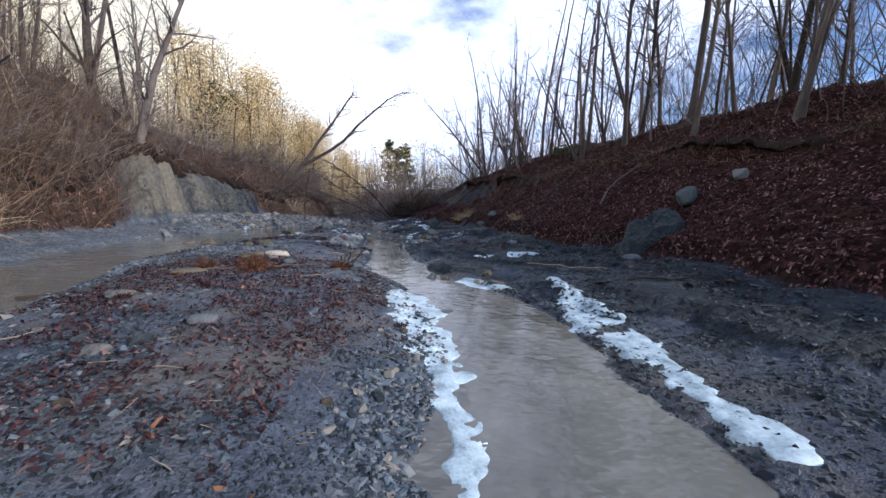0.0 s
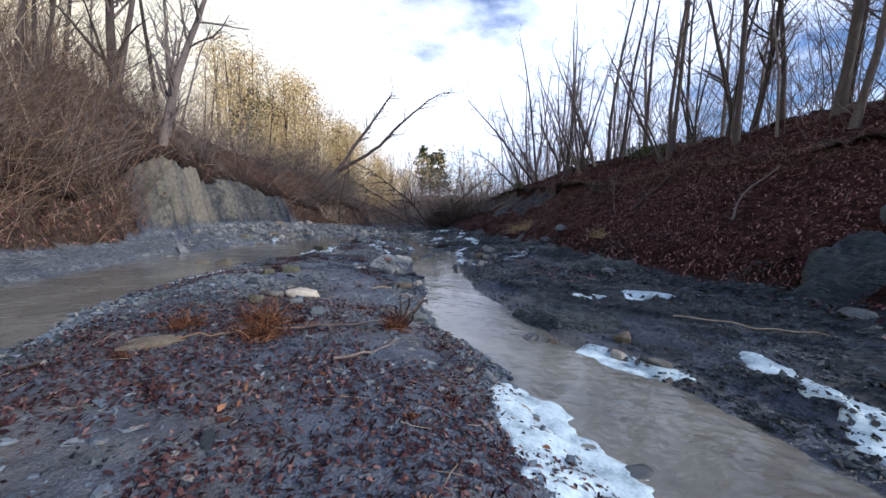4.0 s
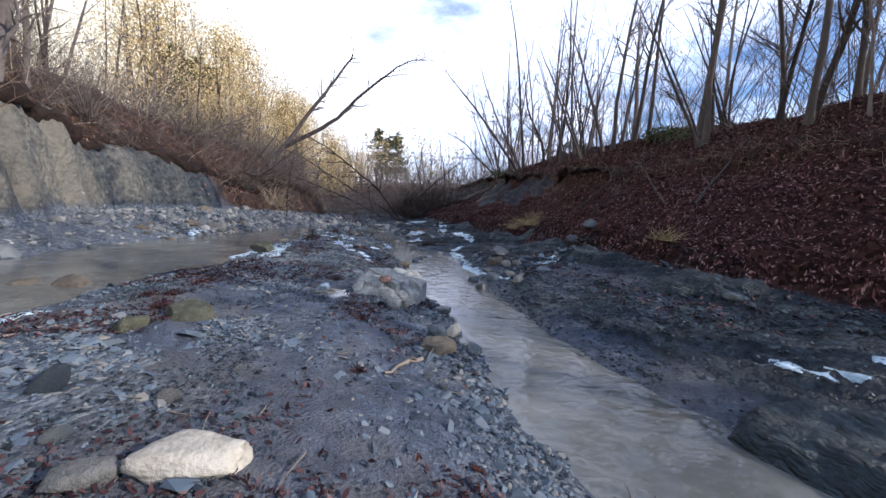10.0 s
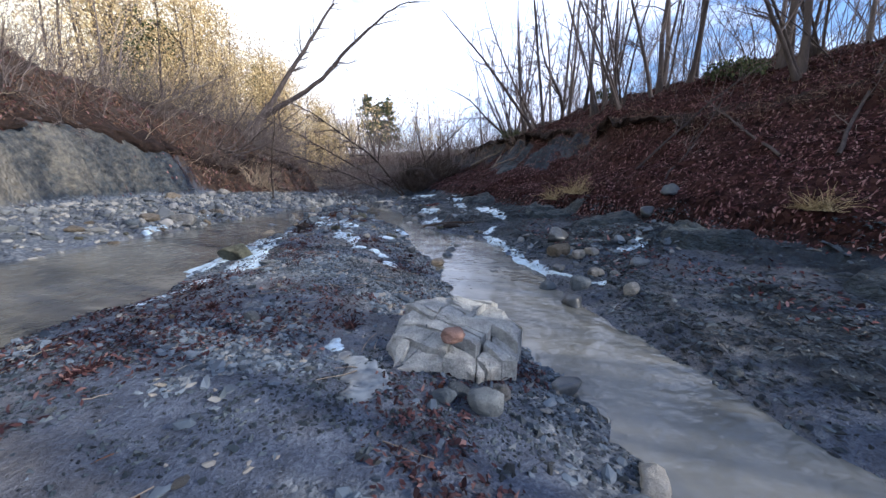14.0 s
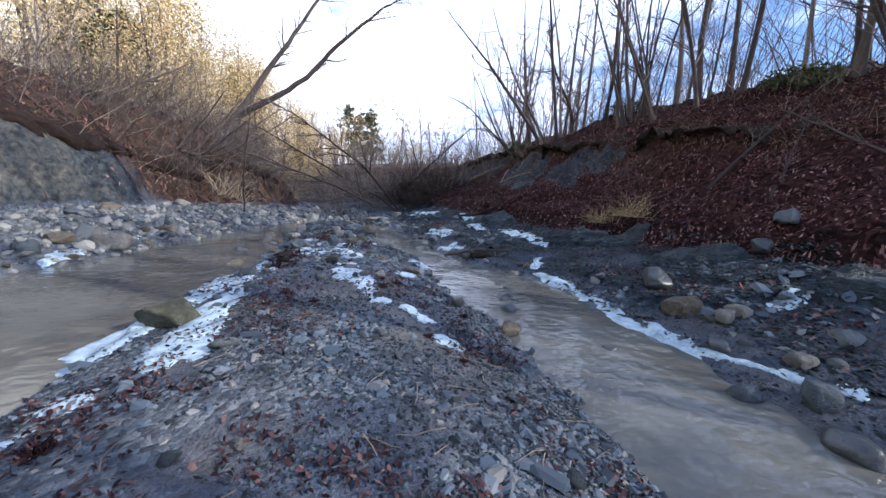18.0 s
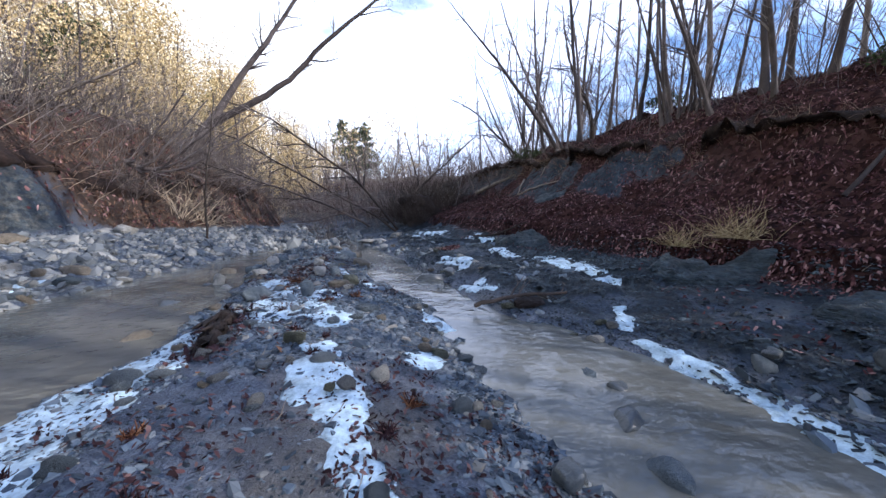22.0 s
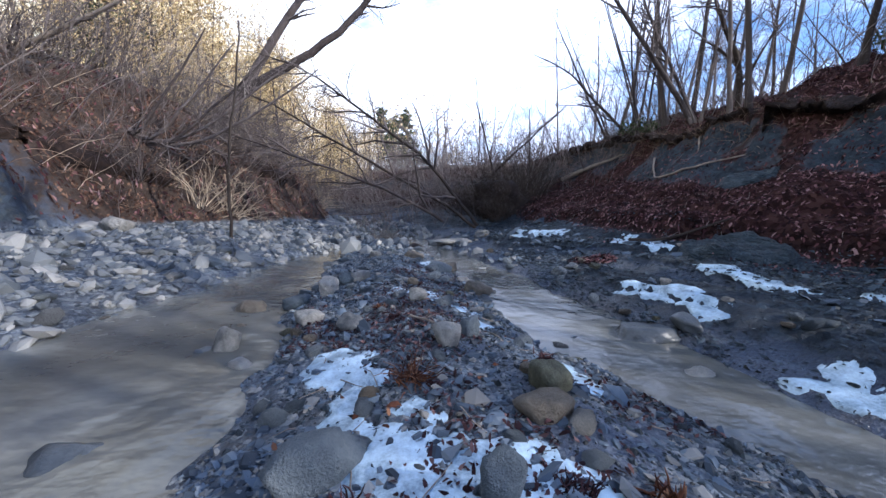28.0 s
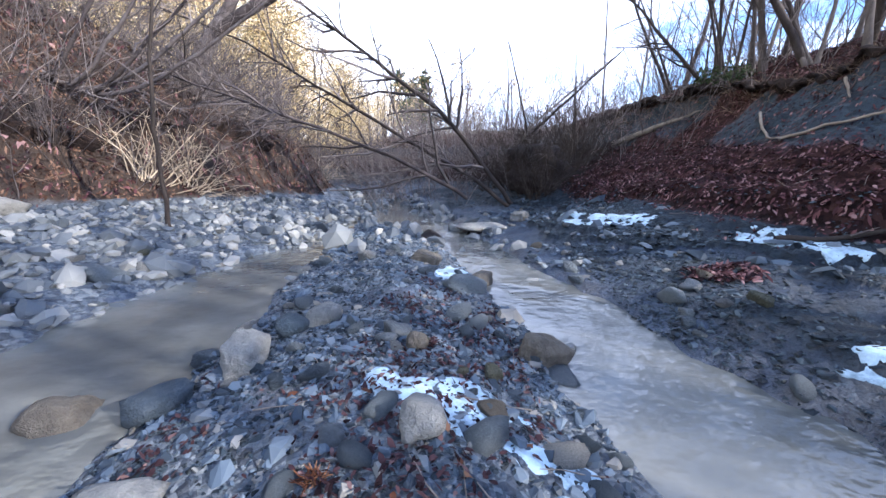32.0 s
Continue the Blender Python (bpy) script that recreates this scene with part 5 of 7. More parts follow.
def wood_right():
    """Bare wood along the shoulder above the leaf slope."""
    rng = np.random.default_rng(51)
    row = [
        # y, distance behind the slope's foot, kind, scale
        (5.5, 5.6, "clump_b", 1.0), (7.2, 6.6, "tall_a", 1.0), (8.6, 5.4, "pole_a", 1.0), (9.6, 7.2, "tall_b", 0.85), (11.0, 5.9, "clump_b", 0.9),
        (12.2, 7.4, "tall_a", 0.9), (13.4, 5.7, "tall_c", 1.0), (14.6, 6.8, "tall_a", 1.1), (16.0, 5.6, "pole_b", 1.1), (17.0, 7.0, "twiggy", 0.9),
        (18.5, 5.5, "tall_c", 1.0), (19.8, 6.6, "tall_a", 0.85), (21.6, 5.8, "pole_a", 1.2), (23.0, 6.4, "tall_c", 1.1), (24.4, 5.4, "clump", 0.8),
        (26.2, 6.2, "tall_c", 0.9), (27.5, 5.2, "pole_b", 1.0), (29.3, 6.6, "pole_b", 0.9), (31.5, 5.6, "clump", 0.8), (34.0, 7.6, "pole_a", 0.9), (38.0, 8.0, "pole_a", 0.8),
    ]
    for y, d, kind, s in row:
        x = float(line("right_foot", y)) + d
        tree(kind, x, y, rng.uniform(0, 360), s, "bare grey hardwood tree on the leaf-strewn bank's shoulder", tilt=(rng.normal(0, 3), -abs(rng.normal(3, 3))))
    for _ in range(72):
        y = rng.uniform(-2, 46)
        d = rng.uniform(6.5, 28)
        if y > 23 and rng.random() < 0.6:
            continue
        x = float(line("right_foot", y)) + d
        tree(rng.choice(["tall_a", "tall_c", "tall_c", "pole_a", "pole_b", "pole_b"]), x, y, rng.uniform(0, 360), rng.uniform(0.75, 1.05), "slender bare tree in the wood above the bank", tilt=(rng.normal(0, 2.5), rng.normal(0, 2.5)))
    for _ in range(30):
        y = rng.uniform(3, 36)
        kind = rng.choice(["leaner", "clump", "twiggy", "pole_a"], p=[0.28, 0.26, 0.3, 0.16])
        x = float(line("right_foot", y)) + float(lip_line(y)) + rng.uniform(0.9, 5.5)
        tree(kind, x, y, rng.normal(0, 28), rng.uniform(0.55, 0.85), "bare tree leaning out from the bank's shoulder" if kind in ("leaner", "clump") else "bare twiggy tree on the leaf-strewn shoulder", tilt=(rng.normal(0, 3), rng.normal(0, 3)))
    for _ in range(26):
        y = rng.uniform(30, 90)
        x = float(line("right_foot", y)) + rng.uniform(5, 26)
        tree(rng.choice(["pole_a", "pole_b", "tall_c", "clump"]), x, y, rng.uniform(0, 360), rng.uniform(0.45, 0.85), "thin bare tree upstream of the bank")


def wood_left():
    """Brushy wood climbing the sunlit hillside."""
    rng = np.random.default_rng(52)
    for _ in range(62):
        y = rng.uniform(2, 62)
        d = 2.6 + 30 * rng.random() ** 1.25
        x = float(line("left_foot", y)) - d
        kind = rng.choice(["tall_a", "tall_c", "pole_a", "pole_b", "clump_b", "golden_a", "golden_b"], p=[0.2, 0.17, 0.17, 0.17, 0.09, 0.1, 0.1])
        label = "tree with withered golden leaves on the sunlit hillside" if kind.startswith("golden") else "bare tree on the brushy sunlit hillside"
        tree(kind, x, y, rng.uniform(0, 360), rng.uniform(0.6, 0.95) * (0.65 + 0.35 * min(1, d / 8)), label, tilt=(rng.normal(0, 4), abs(rng.normal(3, 4))), group="hillside trees")
    for _ in range(26):
        y = rng.uniform(3, 24)
        d = rng.uniform(2.4, 9)
        tree(rng.choice(["tall_a", "tall_b", "twiggy", "pole_b", "clump_b", "twiggy"]), float(line("left_foot", y)) - d, y, rng.uniform(0, 360), rng.uniform(0.7, 1.0), "bare tree crowding the brushy bank's top", tilt=(rng.normal(0, 4), abs(rng.normal(4, 4))), group="hillside trees")
    for _ in range(44):
        y = rng.uniform(48, 150)
        x = float(line("left_out", y)) + rng.uniform(-45, 22)
        kind = rng.choice(["golden_a", "golden_b", "tall_c", "pole_a", "fir", "tall_a"])
        tree(kind, x, y, rng.uniform(0, 360), rng.uniform(0.55, 0.95), "distant tree where the valley turns", group="far trees")


def wood_bend():
    """Taller sunlit trees on the far slope round which the creek bends."""
    rng = np.random.default_rng(53)
    for _ in range(84):
        a, far = rng.uniform(8, 38), rng.uniform(36, 58)
        x, y = -3.0 - far * math.sin(radians(a)), 6.0 + far * math.cos(radians(a))
        kind = rng.choice(["golden_a", "golden_b", "tall_a", "tall_c", "fir"], p=[0.36, 0.32, 0.14, 0.1, 0.08])
        high = {"golden_a": 11, "golden_b": 9, "tall_a": 13, "tall_c": 11, "fir": 8}[kind]
        top = far * (0.13 + 0.36 * (a - 9) / 29) * rng.uniform(0.75, 1.1) + 1.5
        s = min(1.9, max(0.4, (top - height(x, y)) / high))
        tree(kind, x, y, rng.uniform(0, 360), s, {"g": "sunlit tree with withered golden leaves at the creek's bend", "t": "bare tree at the creek's bend", "f": "olive conifer at the creek's bend"}[kind[0]], group="bend trees")


wood_right()
wood_left()
wood_bend()
tree("pine", -13.5, 96, 0, 1.4, "dark conifer standing above the far wood", name="pine_tree")
tree("fir", -8.0, 84, 60, 1.5, "olive conifer in the far wood", name="fir_tree")
tree("fir", -10.5, 90, 130, 1.5, "olive conifer in the far wood", name="fir_tree")


# ---- brush ----
def bush_meshes(seed, stems, tall, spread, material, droop=0.0, shoots=5):
    rng = np.random.default_rng(seed)
    tb = Tubes()
    for _ in range(stems):
        a = rng.uniform(0, 6.283)
        o = rng.uniform(0, 0.35) * spread
        ln = tall * rng.uniform(0.5, 1.1)
        q = wander(rng, (math.cos(a) * o, math.sin(a) * o, -0.1), (math.cos(a) * spread * rng.uniform(0.2, 1), math.sin(a) * spread * rng.uniform(0.2, 1), 1), ln, 6, 0.13, -droop)
        r = 0.006 + 0.009 * rng.random()
        rr = np.linspace(r, 0.0025, 6)
        tb.add(q, rr, 3)
        twigs(tb, rng, q, rr, shoots, ln * 0.38, 1 if rng.random() < 0.45 else 0, 3, 0.18, -droop, 0.2)
    return tb.mesh("stems", material)


BUSH = {
    "brush_a": bush_meshes(61, 38, 2.6, 0.75, M_twig, 0.02),
    "brush_b": bush_meshes(62, 44, 1.9, 1.0, M_twig, 0.05),
    "brush_c": bush_meshes(63, 34, 3.2, 0.55, M_twig, 0.0),
    "brush_dry": bush_meshes(64, 46, 1.3, 1.1, M_twig_pale, 0.10, 3),
    "brush_dark": bush_meshes(66, 60, 1.9, 1.1, M_bark_dark, 0.05, 6),
    "roots": bush_meshes(65, 40, 1.0, 1.6, M_twig, 0.32, 3),
}


def bush(kind, x, y, turn, s, label, z=None, tilt=(0, 0), group="bank brush", name="bush"):
    ob = new(name, BUSH[kind])
    ob.matrix_basis = pose(x, y, height(x, y) if z is None else z, tilt[0], tilt[1], turn) @ Matrix.Diagonal((s, s, s, 1))
    return tagged(ob, label, "bush", group)


def brush_left():
    rng = np.random.default_rng(71)
    for _ in range(26):
        y = rng.uniform(2.5, 42)
        d = 0.9 + 5.5 * rng.random() ** 1.5
        x = float(line("left_foot", y)) - d
        if 9 < y < 25 and d < 1.9:
            continue
        kind = rng.choice(["brush_a", "brush_b", "brush_c", "brush_dry"], p=[0.34, 0.28, 0.2, 0.18])
        bush(kind, x, y, rng.uniform(0, 360), rng.uniform(0.7, 1.25), "dense leafless brush of thin brown stems on the bank", tilt=(rng.normal(0, 8), abs(rng.normal(16, 9))))
    for _ in range(14):
        y = rng.uniform(4, 38)
        x = float(line("left_foot", y)) - (rng.uniform(1.2, 2.0) if 9 < y < 25 else rng.uniform(0.2, 1.0))
        bush(rng.choice(["roots", "brush_dry"]), x, y, rng.uniform(0, 360), rng.uniform(0.6, 1.1), "dry roots and stems hanging over the clay bank", tilt=(rng.normal(0, 10), rng.uniform(25, 60)), name="root_tangle")
    for _ in range(10):
        y = rng.uniform(28, 62)
        x = float(line("right_out", y)) + rng.uniform(0.6, 9)
        bush(rng.choice(["brush_a", "brush_b", "brush_c"]), x, y, rng.uniform(0, 360), rng.uniform(0.7, 1.4), "leafless brush on the far valley floor")


brush_left()


# ---- thickets: countless stems ----
def thicket(name, label, n, where, tall, material, seed, lean=(0.0, 0.0), thick=0.007, shoots=5, bend=0.14, category="brush", droop=0.0, shoot_len=0.4):
    """Countless thin stems with side shoots, rooted at the places that where() gives."""
    rng = np.random.default_rng(seed)
    x, y = where(rng, n)
    n = len(x)
    z = land(x, y)[0] - 0.08

    def grow(start, way, length, k, wobble):
        p, d, out = start.copy(), way / np.linalg.norm(way, axis=1)[:, None], [start.copy()]
        for _ in range(k - 1):
            d = d + rng.normal(0, wobble, d.shape) - np.array([0, 0, droop])
            d /= np.linalg.norm(d, axis=1)[:, None]
            p = p + d * (length / (k - 1))[:, None]
            out.append(p.copy())
        return np.stack(out, 1)

    def tubes(pts, r0):
        m, k = pts.shape[:2]
        t = pts[:, -1] - pts[:, 0]
        t /= np.linalg.norm(t, axis=1)[:, None] + 1e-9
        u = np.cross(t, rng.normal(size=(m, 3)))
        u /= np.linalg.norm(u, axis=1)[:, None] + 1e-9
        v = np.cross(t, u)
        r = r0[:, None] * np.linspace(1, 0.3, k)[None]
        a = np.arange(3) * 2.0944
        ring = pts[:, :, None] + r[:, :, None, None] * (np.cos(a)[None, None, :, None] * u[:, None, None] + np.sin(a)[None, None, :, None] * v[:, None, None])
        i, j = np.meshgrid(np.arange(k - 1), np.arange(3), indexing="ij")
        f = np.stack([i * 3 + j, i * 3 + (j + 1) % 3, (i + 1) * 3 + (j + 1) % 3, (i + 1) * 3 + j], -1).reshape(-1, 4)
        return ring.reshape(-1, 3), (f[None] + (np.arange(m) * k * 3)[:, None, None]).reshape(-1, 4)

    way = np.stack([lean[0] + rng.normal(0, 0.42, n), lean[1] + rng.normal(0, 0.42, n), np.ones(n)], 1)
    length = tall * rng.uniform(0.35, 1.15, n)
    stem = grow(np.stack([x, y, z], 1), way, length, 6, bend)
    V, F = tubes(stem, thick * rng.uniform(0.6, 1.5, n))
    for k in range(shoots):
        i = rng.integers(1, 6, n)
        s = stem[np.arange(n), i]
        d = stem[np.arange(n), i] - stem[np.arange(n), i - 1]
        d /= np.linalg.norm(d, axis=1)[:, None]
        q = grow(s, d * 0.8 + rng.normal(0, 0.55, (n, 3)), length * shoot_len * rng.uniform(0.5, 1.1, n), 4, bend * 1.2)
        v2, f2 = tubes(q, thick * 0.5 * rng.uniform(0.6, 1.2, n))
        F = np.concatenate([F, f2 + len(V)])
        V = np.concatenate([V, v2])
    return tagged(new(name, mesh_of(name, V, F, material, True)), label, category, kind="stuff")


def left_bank(y0, y1, d0, d1, power=1.3):
    def where(rng, n):
        y = rng.uniform(y0, y1, n)
        d = d0 + (d1 - d0) * rng.random(n) ** power
        scarp = smooth(13, 16, y) * smooth(26, 23, y)
        keep = (d > scarp * 1.35 + 0.15 * rng.random(n)) & (rng.random(n) < 1 - 0.62 * smooth(11, 15, y) * smooth(3.2, 2.2, d))
        return (line("left_foot", y) - d)[keep], y[keep]
    return where


def right_bank(y0, y1, d0, d1):
    def where(rng, n):
        y = rng.uniform(y0, y1, n)
        return line("right_foot", y) + rng.uniform(d0, d1, n), y
    return where


thicket("bank_thicket", "dense leafless grey-brown brush covering the bank", 2000, left_bank(11, 42, 0.9, 5.0, 1.0), 2.1, M_twig, 401, (0.35, -0.05), 0.008, 6)
thicket("near_thicket", "dense tangled brown brush on the near bank", 2000, left_bank(1, 15, 0.2, 6, 1.0), 2.7, M_twig_brown, 413, (0.45, -0.05), 0.008, 6)
thicket("near_twigs", "grey twiggy brush on the near bank", 900, left_bank(1, 14, 0.6, 8, 1.0), 2.4, M_twig, 415, (0.35, -0.05), 0.008, 6)
thicket("hill_brush", "sun-bright dry undergrowth over the hillside", 1700, left_bank(4, 46, 6, 18, 1.0), 1.5, M_twig_pale, 414, (0.2, 0), 0.008, 5)
thicket("overhanging_stems", "dry stems arching over the clay bank", 750, left_bank(3, 34, 0.9, 3.2, 0.9), 1.4, M_twig_brown, 402, (0.75, -0.1), 0.006, 4, 0.16, droop=0.10)
thicket("pale_stems", "bleached dead stems hanging over the bank", 130, left_bank(3, 34, 0.9, 3.4, 0.9), 1.7, M_twig_pale, 416, (0.8, -0.1), 0.009, 2, 0.14, droop=0.09)
thicket("upstream_thicket", "grey leafless brush leaning over the upstream bank", 1700, left_bank(25, 44, 0.5, 6, 1.0), 2.8, M_twig, 410, (0.75, -0.25), 0.009, 6)
thicket("hanging_roots", "dark roots hanging from the bank's torn edge", 1300, left_bank(4, 34, 0.7, 1.9, 0.8), 0.8, M_twig_brown, 403, (1.1, 0), 0.007, 3, 0.2, droop=0.22)
thicket("hillside_saplings", "thin bare saplings crowding the hillside", 1250, left_bank(0, 66, 5.5, 32, 1.0), 7.5, M_twig_pale, 404, (0.05, 0), 0.020, 7, 0.07, shoot_len=0.24)
thicket("near_saplings", "thin pale saplings crowding the near bank's top", 520, left_bank(2, 20, 2.4, 12, 1.0), 6.0, M_twig_pale, 417, (0.08, 0), 0.016, 7, 0.08, shoot_len=0.25)
thicket("ridge_saplings", "thin bare saplings along the wooded shoulder", 950, right_bank(0, 36, 5.6, 22), 6.5, M_twig, 405, (-0.08, 0), 0.016, 8, 0.09, shoot_len=0.26)
thicket("slope_brush", "sparse twigs rooted along the bank's shoulder", 500, right_bank(4, 44, 4.2, 8.5), 1.3, M_twig, 406, (-0.1, 0), 0.006, 5)
thicket("bend_thicket", "grey leafless brush where the creek bends away", 2200, right_bank(32, 64, -3.5, 13), 2.8, M_twig, 412, (-0.35, -0.2), 0.010, 5)
thicket("floor_brush", "brush choking the valley floor upstream", 900, right_bank(29.5, 60, -4.5, 5), 2.0, M_twig, 407, (-0.1, -0.1), 0.009, 6)
def golden_leaves(name, label, n, where, tall, seed, size):
    """Withered leaves still hanging in the sunlit wood, in loose clouds."""
    rng = np.random.default_rng(seed)
    x, y = where(rng, n // 30)
    z = land(x, y)[0]
    c = np.repeat(np.stack([x, y, z + rng.uniform(0.35, 1, len(x)) * tall], 1), 30, 0)
    p = c + rng.normal(0, 0.55, c.shape) * (1, 1, 1.3)
    u = rng.normal(size=p.shape)
    u /= np.linalg.norm(u, axis=1)[:, None]
    v = np.cross(u, rng.normal(size=p.shape))
    v /= np.linalg.norm(v, axis=1)[:, None] + 1e-9
    s = size * rng.uniform(0.5, 1.4, len(p))[:, None]
    q = np.stack([p - u * s, p + v * s * 0.5, p + u * s, p - v * s * 0.5], 1).reshape(-1, 3)
    return tagged(new(name, mesh_of(name, q, np.arange(len(q)).reshape(-1, 4), M_leaf_hung)), label, "leaves", kind="stuff")


golden_leaves("hillside_leaves", "withered golden leaves hanging in the sunlit hillside wood", 5000, left_bank(4, 62, 5, 26, 1.0), 5.5, 421, 0.045)
golden_leaves("far_leaves", "withered golden leaves hanging in the far wood", 16000, lambda rng, n: (rng.uniform(-60, 4, n), rng.uniform(55, 130, n)), 7, 422, 0.16)
thicket("far_woods", "far bare woods where the valley turns", 2100, lambda rng, n: (rng.uniform(-80, 55, n), rng.uniform(52, 150, n)), 8.5, M_twig, 408, (0, 0), 0.05, 4, 0.05, "trees", shoot_len=0.28)
thicket("shoulder_grass", "dry grass along the torn sod edge", 2600, right_bank(6, 36, 4.2, 8.5), 0.22, M_grass, 409, (-0.3, 0), 0.003, 1, 0.25, "grass", 0.12)


# ---- leaning and fallen trees ----
def limb_line(nodes, k=4):
    """A smooth line through a few nodes."""
    p = np.array(nodes, float)
    t = np.linspace(0, len(p) - 1, (len(p) - 1) * k + 1)
    i = np.clip(t.astype(int), 0, len(p) - 2)
    f = (t - i)[:, None]
    a, b, c, d = p[np.clip(i - 1, 0, len(p) - 1)], p[i], p[i + 1], p[np.clip(i + 2, 0, len(p) - 1)]
    return 0.5 * (2 * b + (c - a) * f + (2 * a - 5 * b + 4 * c - d) * f**2 + (3 * b - a - 3 * c + d) * f**3)


def fallen_tree(name, nodes, r, label, seed, material, shoots=12, length=1.2, depth=2, lo=0.3, category="tree", up=0.0, r_end=0.012, fat=1.0):
    """A leaning, dead or fallen stem through the given places, with its limbs and twigs."""
    rng = np.random.default_rng(seed)
    q = limb_line(nodes)
    base = q[0].copy()
    t = thing(name, pose(*base), label, category)
    tb, cr = Tubes(), Tubes()
    q = q - base + rng.normal(0, 0.012, q.shape)
    rr = np.linspace(1, 0, len(q)) ** 0.8 * (r - r_end) + r_end
    tb.add(q, rr, 8)
    part("trunk", tb.mesh("trunk", material), t)
    if shoots:
        twigs(cr, rng, q, rr * fat, shoots, length, depth, 4, 0.16, up, lo)
        tagged(part("crown", cr.mesh("crown", M_twig), t), kind="stuff")
    return t


def forked_tree():
    t = thing("forked_tree", pose(-13.4, 31, height(-13.4, 31)), "grey forked tree leaning out over the creek from the brushy bank", "tree")
    o = np.array([-13.4, 31, height(-13.4, 31)])
    rng = np.random.default_rng(81)
    for n, nodes, r, e in (("trunk", [(-13.4, 31, 1.2), (-12.4, 31, 3.0), (-11.4, 31, 4.6), (-10.9, 31, 5.3)], 0.25, 0.18),
                           ("limb", [(-11.1, 31, 5.0), (-10.2, 31, 6.4), (-9.1, 31, 8.0), (-8.2, 31, 9.3), (-7.3, 31, 10.6)], 0.15, 0.05),
                           ("limb", [(-11.2, 30.95, 4.8), (-9.75, 30.9, 5.65), (-8.1, 31, 6.8), (-6.6, 31, 8.4), (-5.1, 31, 9.75), (-3.8, 31, 10.7), (-2.4, 31, 11.0)], 0.16, 0.015)):
        q = limb_line(nodes) - o
        tb = Tubes()
        rr = np.linspace(r, e, len(q))
        tb.add(q + rng.normal(0, 0.02, q.shape), rr, 8)
        part(n, tb.mesh(n, M_bark), t)
        if n == "limb":
            cr = Tubes()
            twigs(cr, rng, q, rr, 16, 1.7, 2, 4, 0.15, 0.03, 0.3)
            tagged(part("crown", cr.mesh("crown", M_twig), t), kind="stuff")


forked_tree()
fallen_tree("fallen_tree", [(-3.3, 29.1, 0.5), (-3.75, 29, 1.0), (-5.0, 29, 2.5), (-6.3, 29, 3.45), (-7.5, 29, 4.3), (-8.5, 28.9, 4.9), (-9.8, 28.8, 5.3)], 0.06, "dark dead tree fallen slantwise across the creek", 82, M_bark_dark, 30, 2.0, 2, 0.2, fat=1.7)
fallen_tree("fallen_tree", [(-3.4, 29.0, 0.5), (-4.4, 29, 1.25), (-5.75, 29, 1.97), (-6.8, 28.9, 2.55), (-8.0, 28.9, 3.2), (-9.4, 28.8, 3.95), (-11.0, 28.7, 4.5)], 0.05, "second dark dead tree lying beside the first", 83, M_bark_dark, 30, 1.9, 2, 0.2, fat=1.7)
fallen_tree("fallen_tree", [(-4.6, 28.4, 0.9), (-6.2, 27.8, 1.7), (-7.9, 27.3, 2.3), (-9.8, 27.0, 2.9)], 0.045, "grey dead sapling fallen among the brush", 84, M_bark, 26, 1.7, 2, 0.15, fat=1.7)
fallen_tree("dead_stem", [(-2.2, 33, 1.2), (-2.3, 33, 2.7), (-2.75, 33, 4.2), (-3.15, 33, 5.5)], 0.05, "thin leaning dead stem above the brush pile", 85, M_bark_dark, 7, 0.6, 1)
fallen_tree("dead_stem", [(-3.0, 33, 1.6), (-2.4, 33, 2.5), (-0.9, 33, 3.95), (0.67, 33, 5.45)], 0.07, "slanting dead trunk propped over the brush pile", 86, M_bark_dark, 9, 0.9, 1)
fallen_tree("dead_stem", [(-2.7, 33.2, 1.7), (-2.2, 33.2, 2.9), (-1.0, 33.2, 4.0), (0.4, 33.2, 5.2)], 0.055, "slanting dead stem propped beside another", 87, M_deadwood, 9, 0.8, 1)
fallen_tree("dead_stem", [(-0.75, 33, 2.2), (-0.8, 33, 3.5), (-0.95, 33, 5.2)], 0.045, "upright dead stem above the brush pile", 88, M_bark_dark, 6, 0.6, 1)
fallen_tree("fallen_log", [(0.8, 33.4, height(0.8, 33.4) + 0.12), (1.3, 32.6, height(1.3, 32.6) + 0.16), (1.75, 31.9, height(1.75, 31.9) + 0.16), (2.2, 31.2, height(2.2, 31.2) + 0.18)], 0.12, "pale fallen log lying along the bank's shoulder", 89, M_deadwood, 5, 0.8, 1, category="log")
fallen_tree("bank_sapling", [(-9.0, 25.4, 0.5), (-9.0, 25.4, 1.5), (-8.9, 25.3, 2.3), (-8.75, 25.3, 3.3), (-8.6, 25.3, 4.6)], 0.032, "crooked dark sapling at the bank's foot", 90, M_bark_dark, 14, 1.1, 1)
fallen_tree("bank_log", [(-16.2, 27, 3.6), (-14.5, 27, 4.3), (-12.6, 27, 5.2), (-11.2, 26.8, 5.8)], 0.09, "grey dead trunk lying over the brushy bank", 91, M_deadwood, 8, 1.4, 1, category="log")
fallen_tree("leaning_tree", [(3.9, 30, 4.0), (3.0, 30, 5.2), (1.55, 30, 6.9), (0.6, 30, 8.0), (-0.4, 30, 9.0), (-1.6, 30, 10.2)], 0.10, "bare tree leaning out from the bank's shoulder", 92, M_bark, 18, 2.0, 2, 0.2)
fallen_tree("leaning_tree", [(4.2, 30.3, 4.2), (3.3, 30.3, 5.6), (2.2, 30.3, 7.4), (1.3, 30.3, 9.2), (0.7, 30.3, 10.8)], 0.075, "bare tree leaning out beside another", 93, M_bark, 16, 1.8, 2, 0.25)
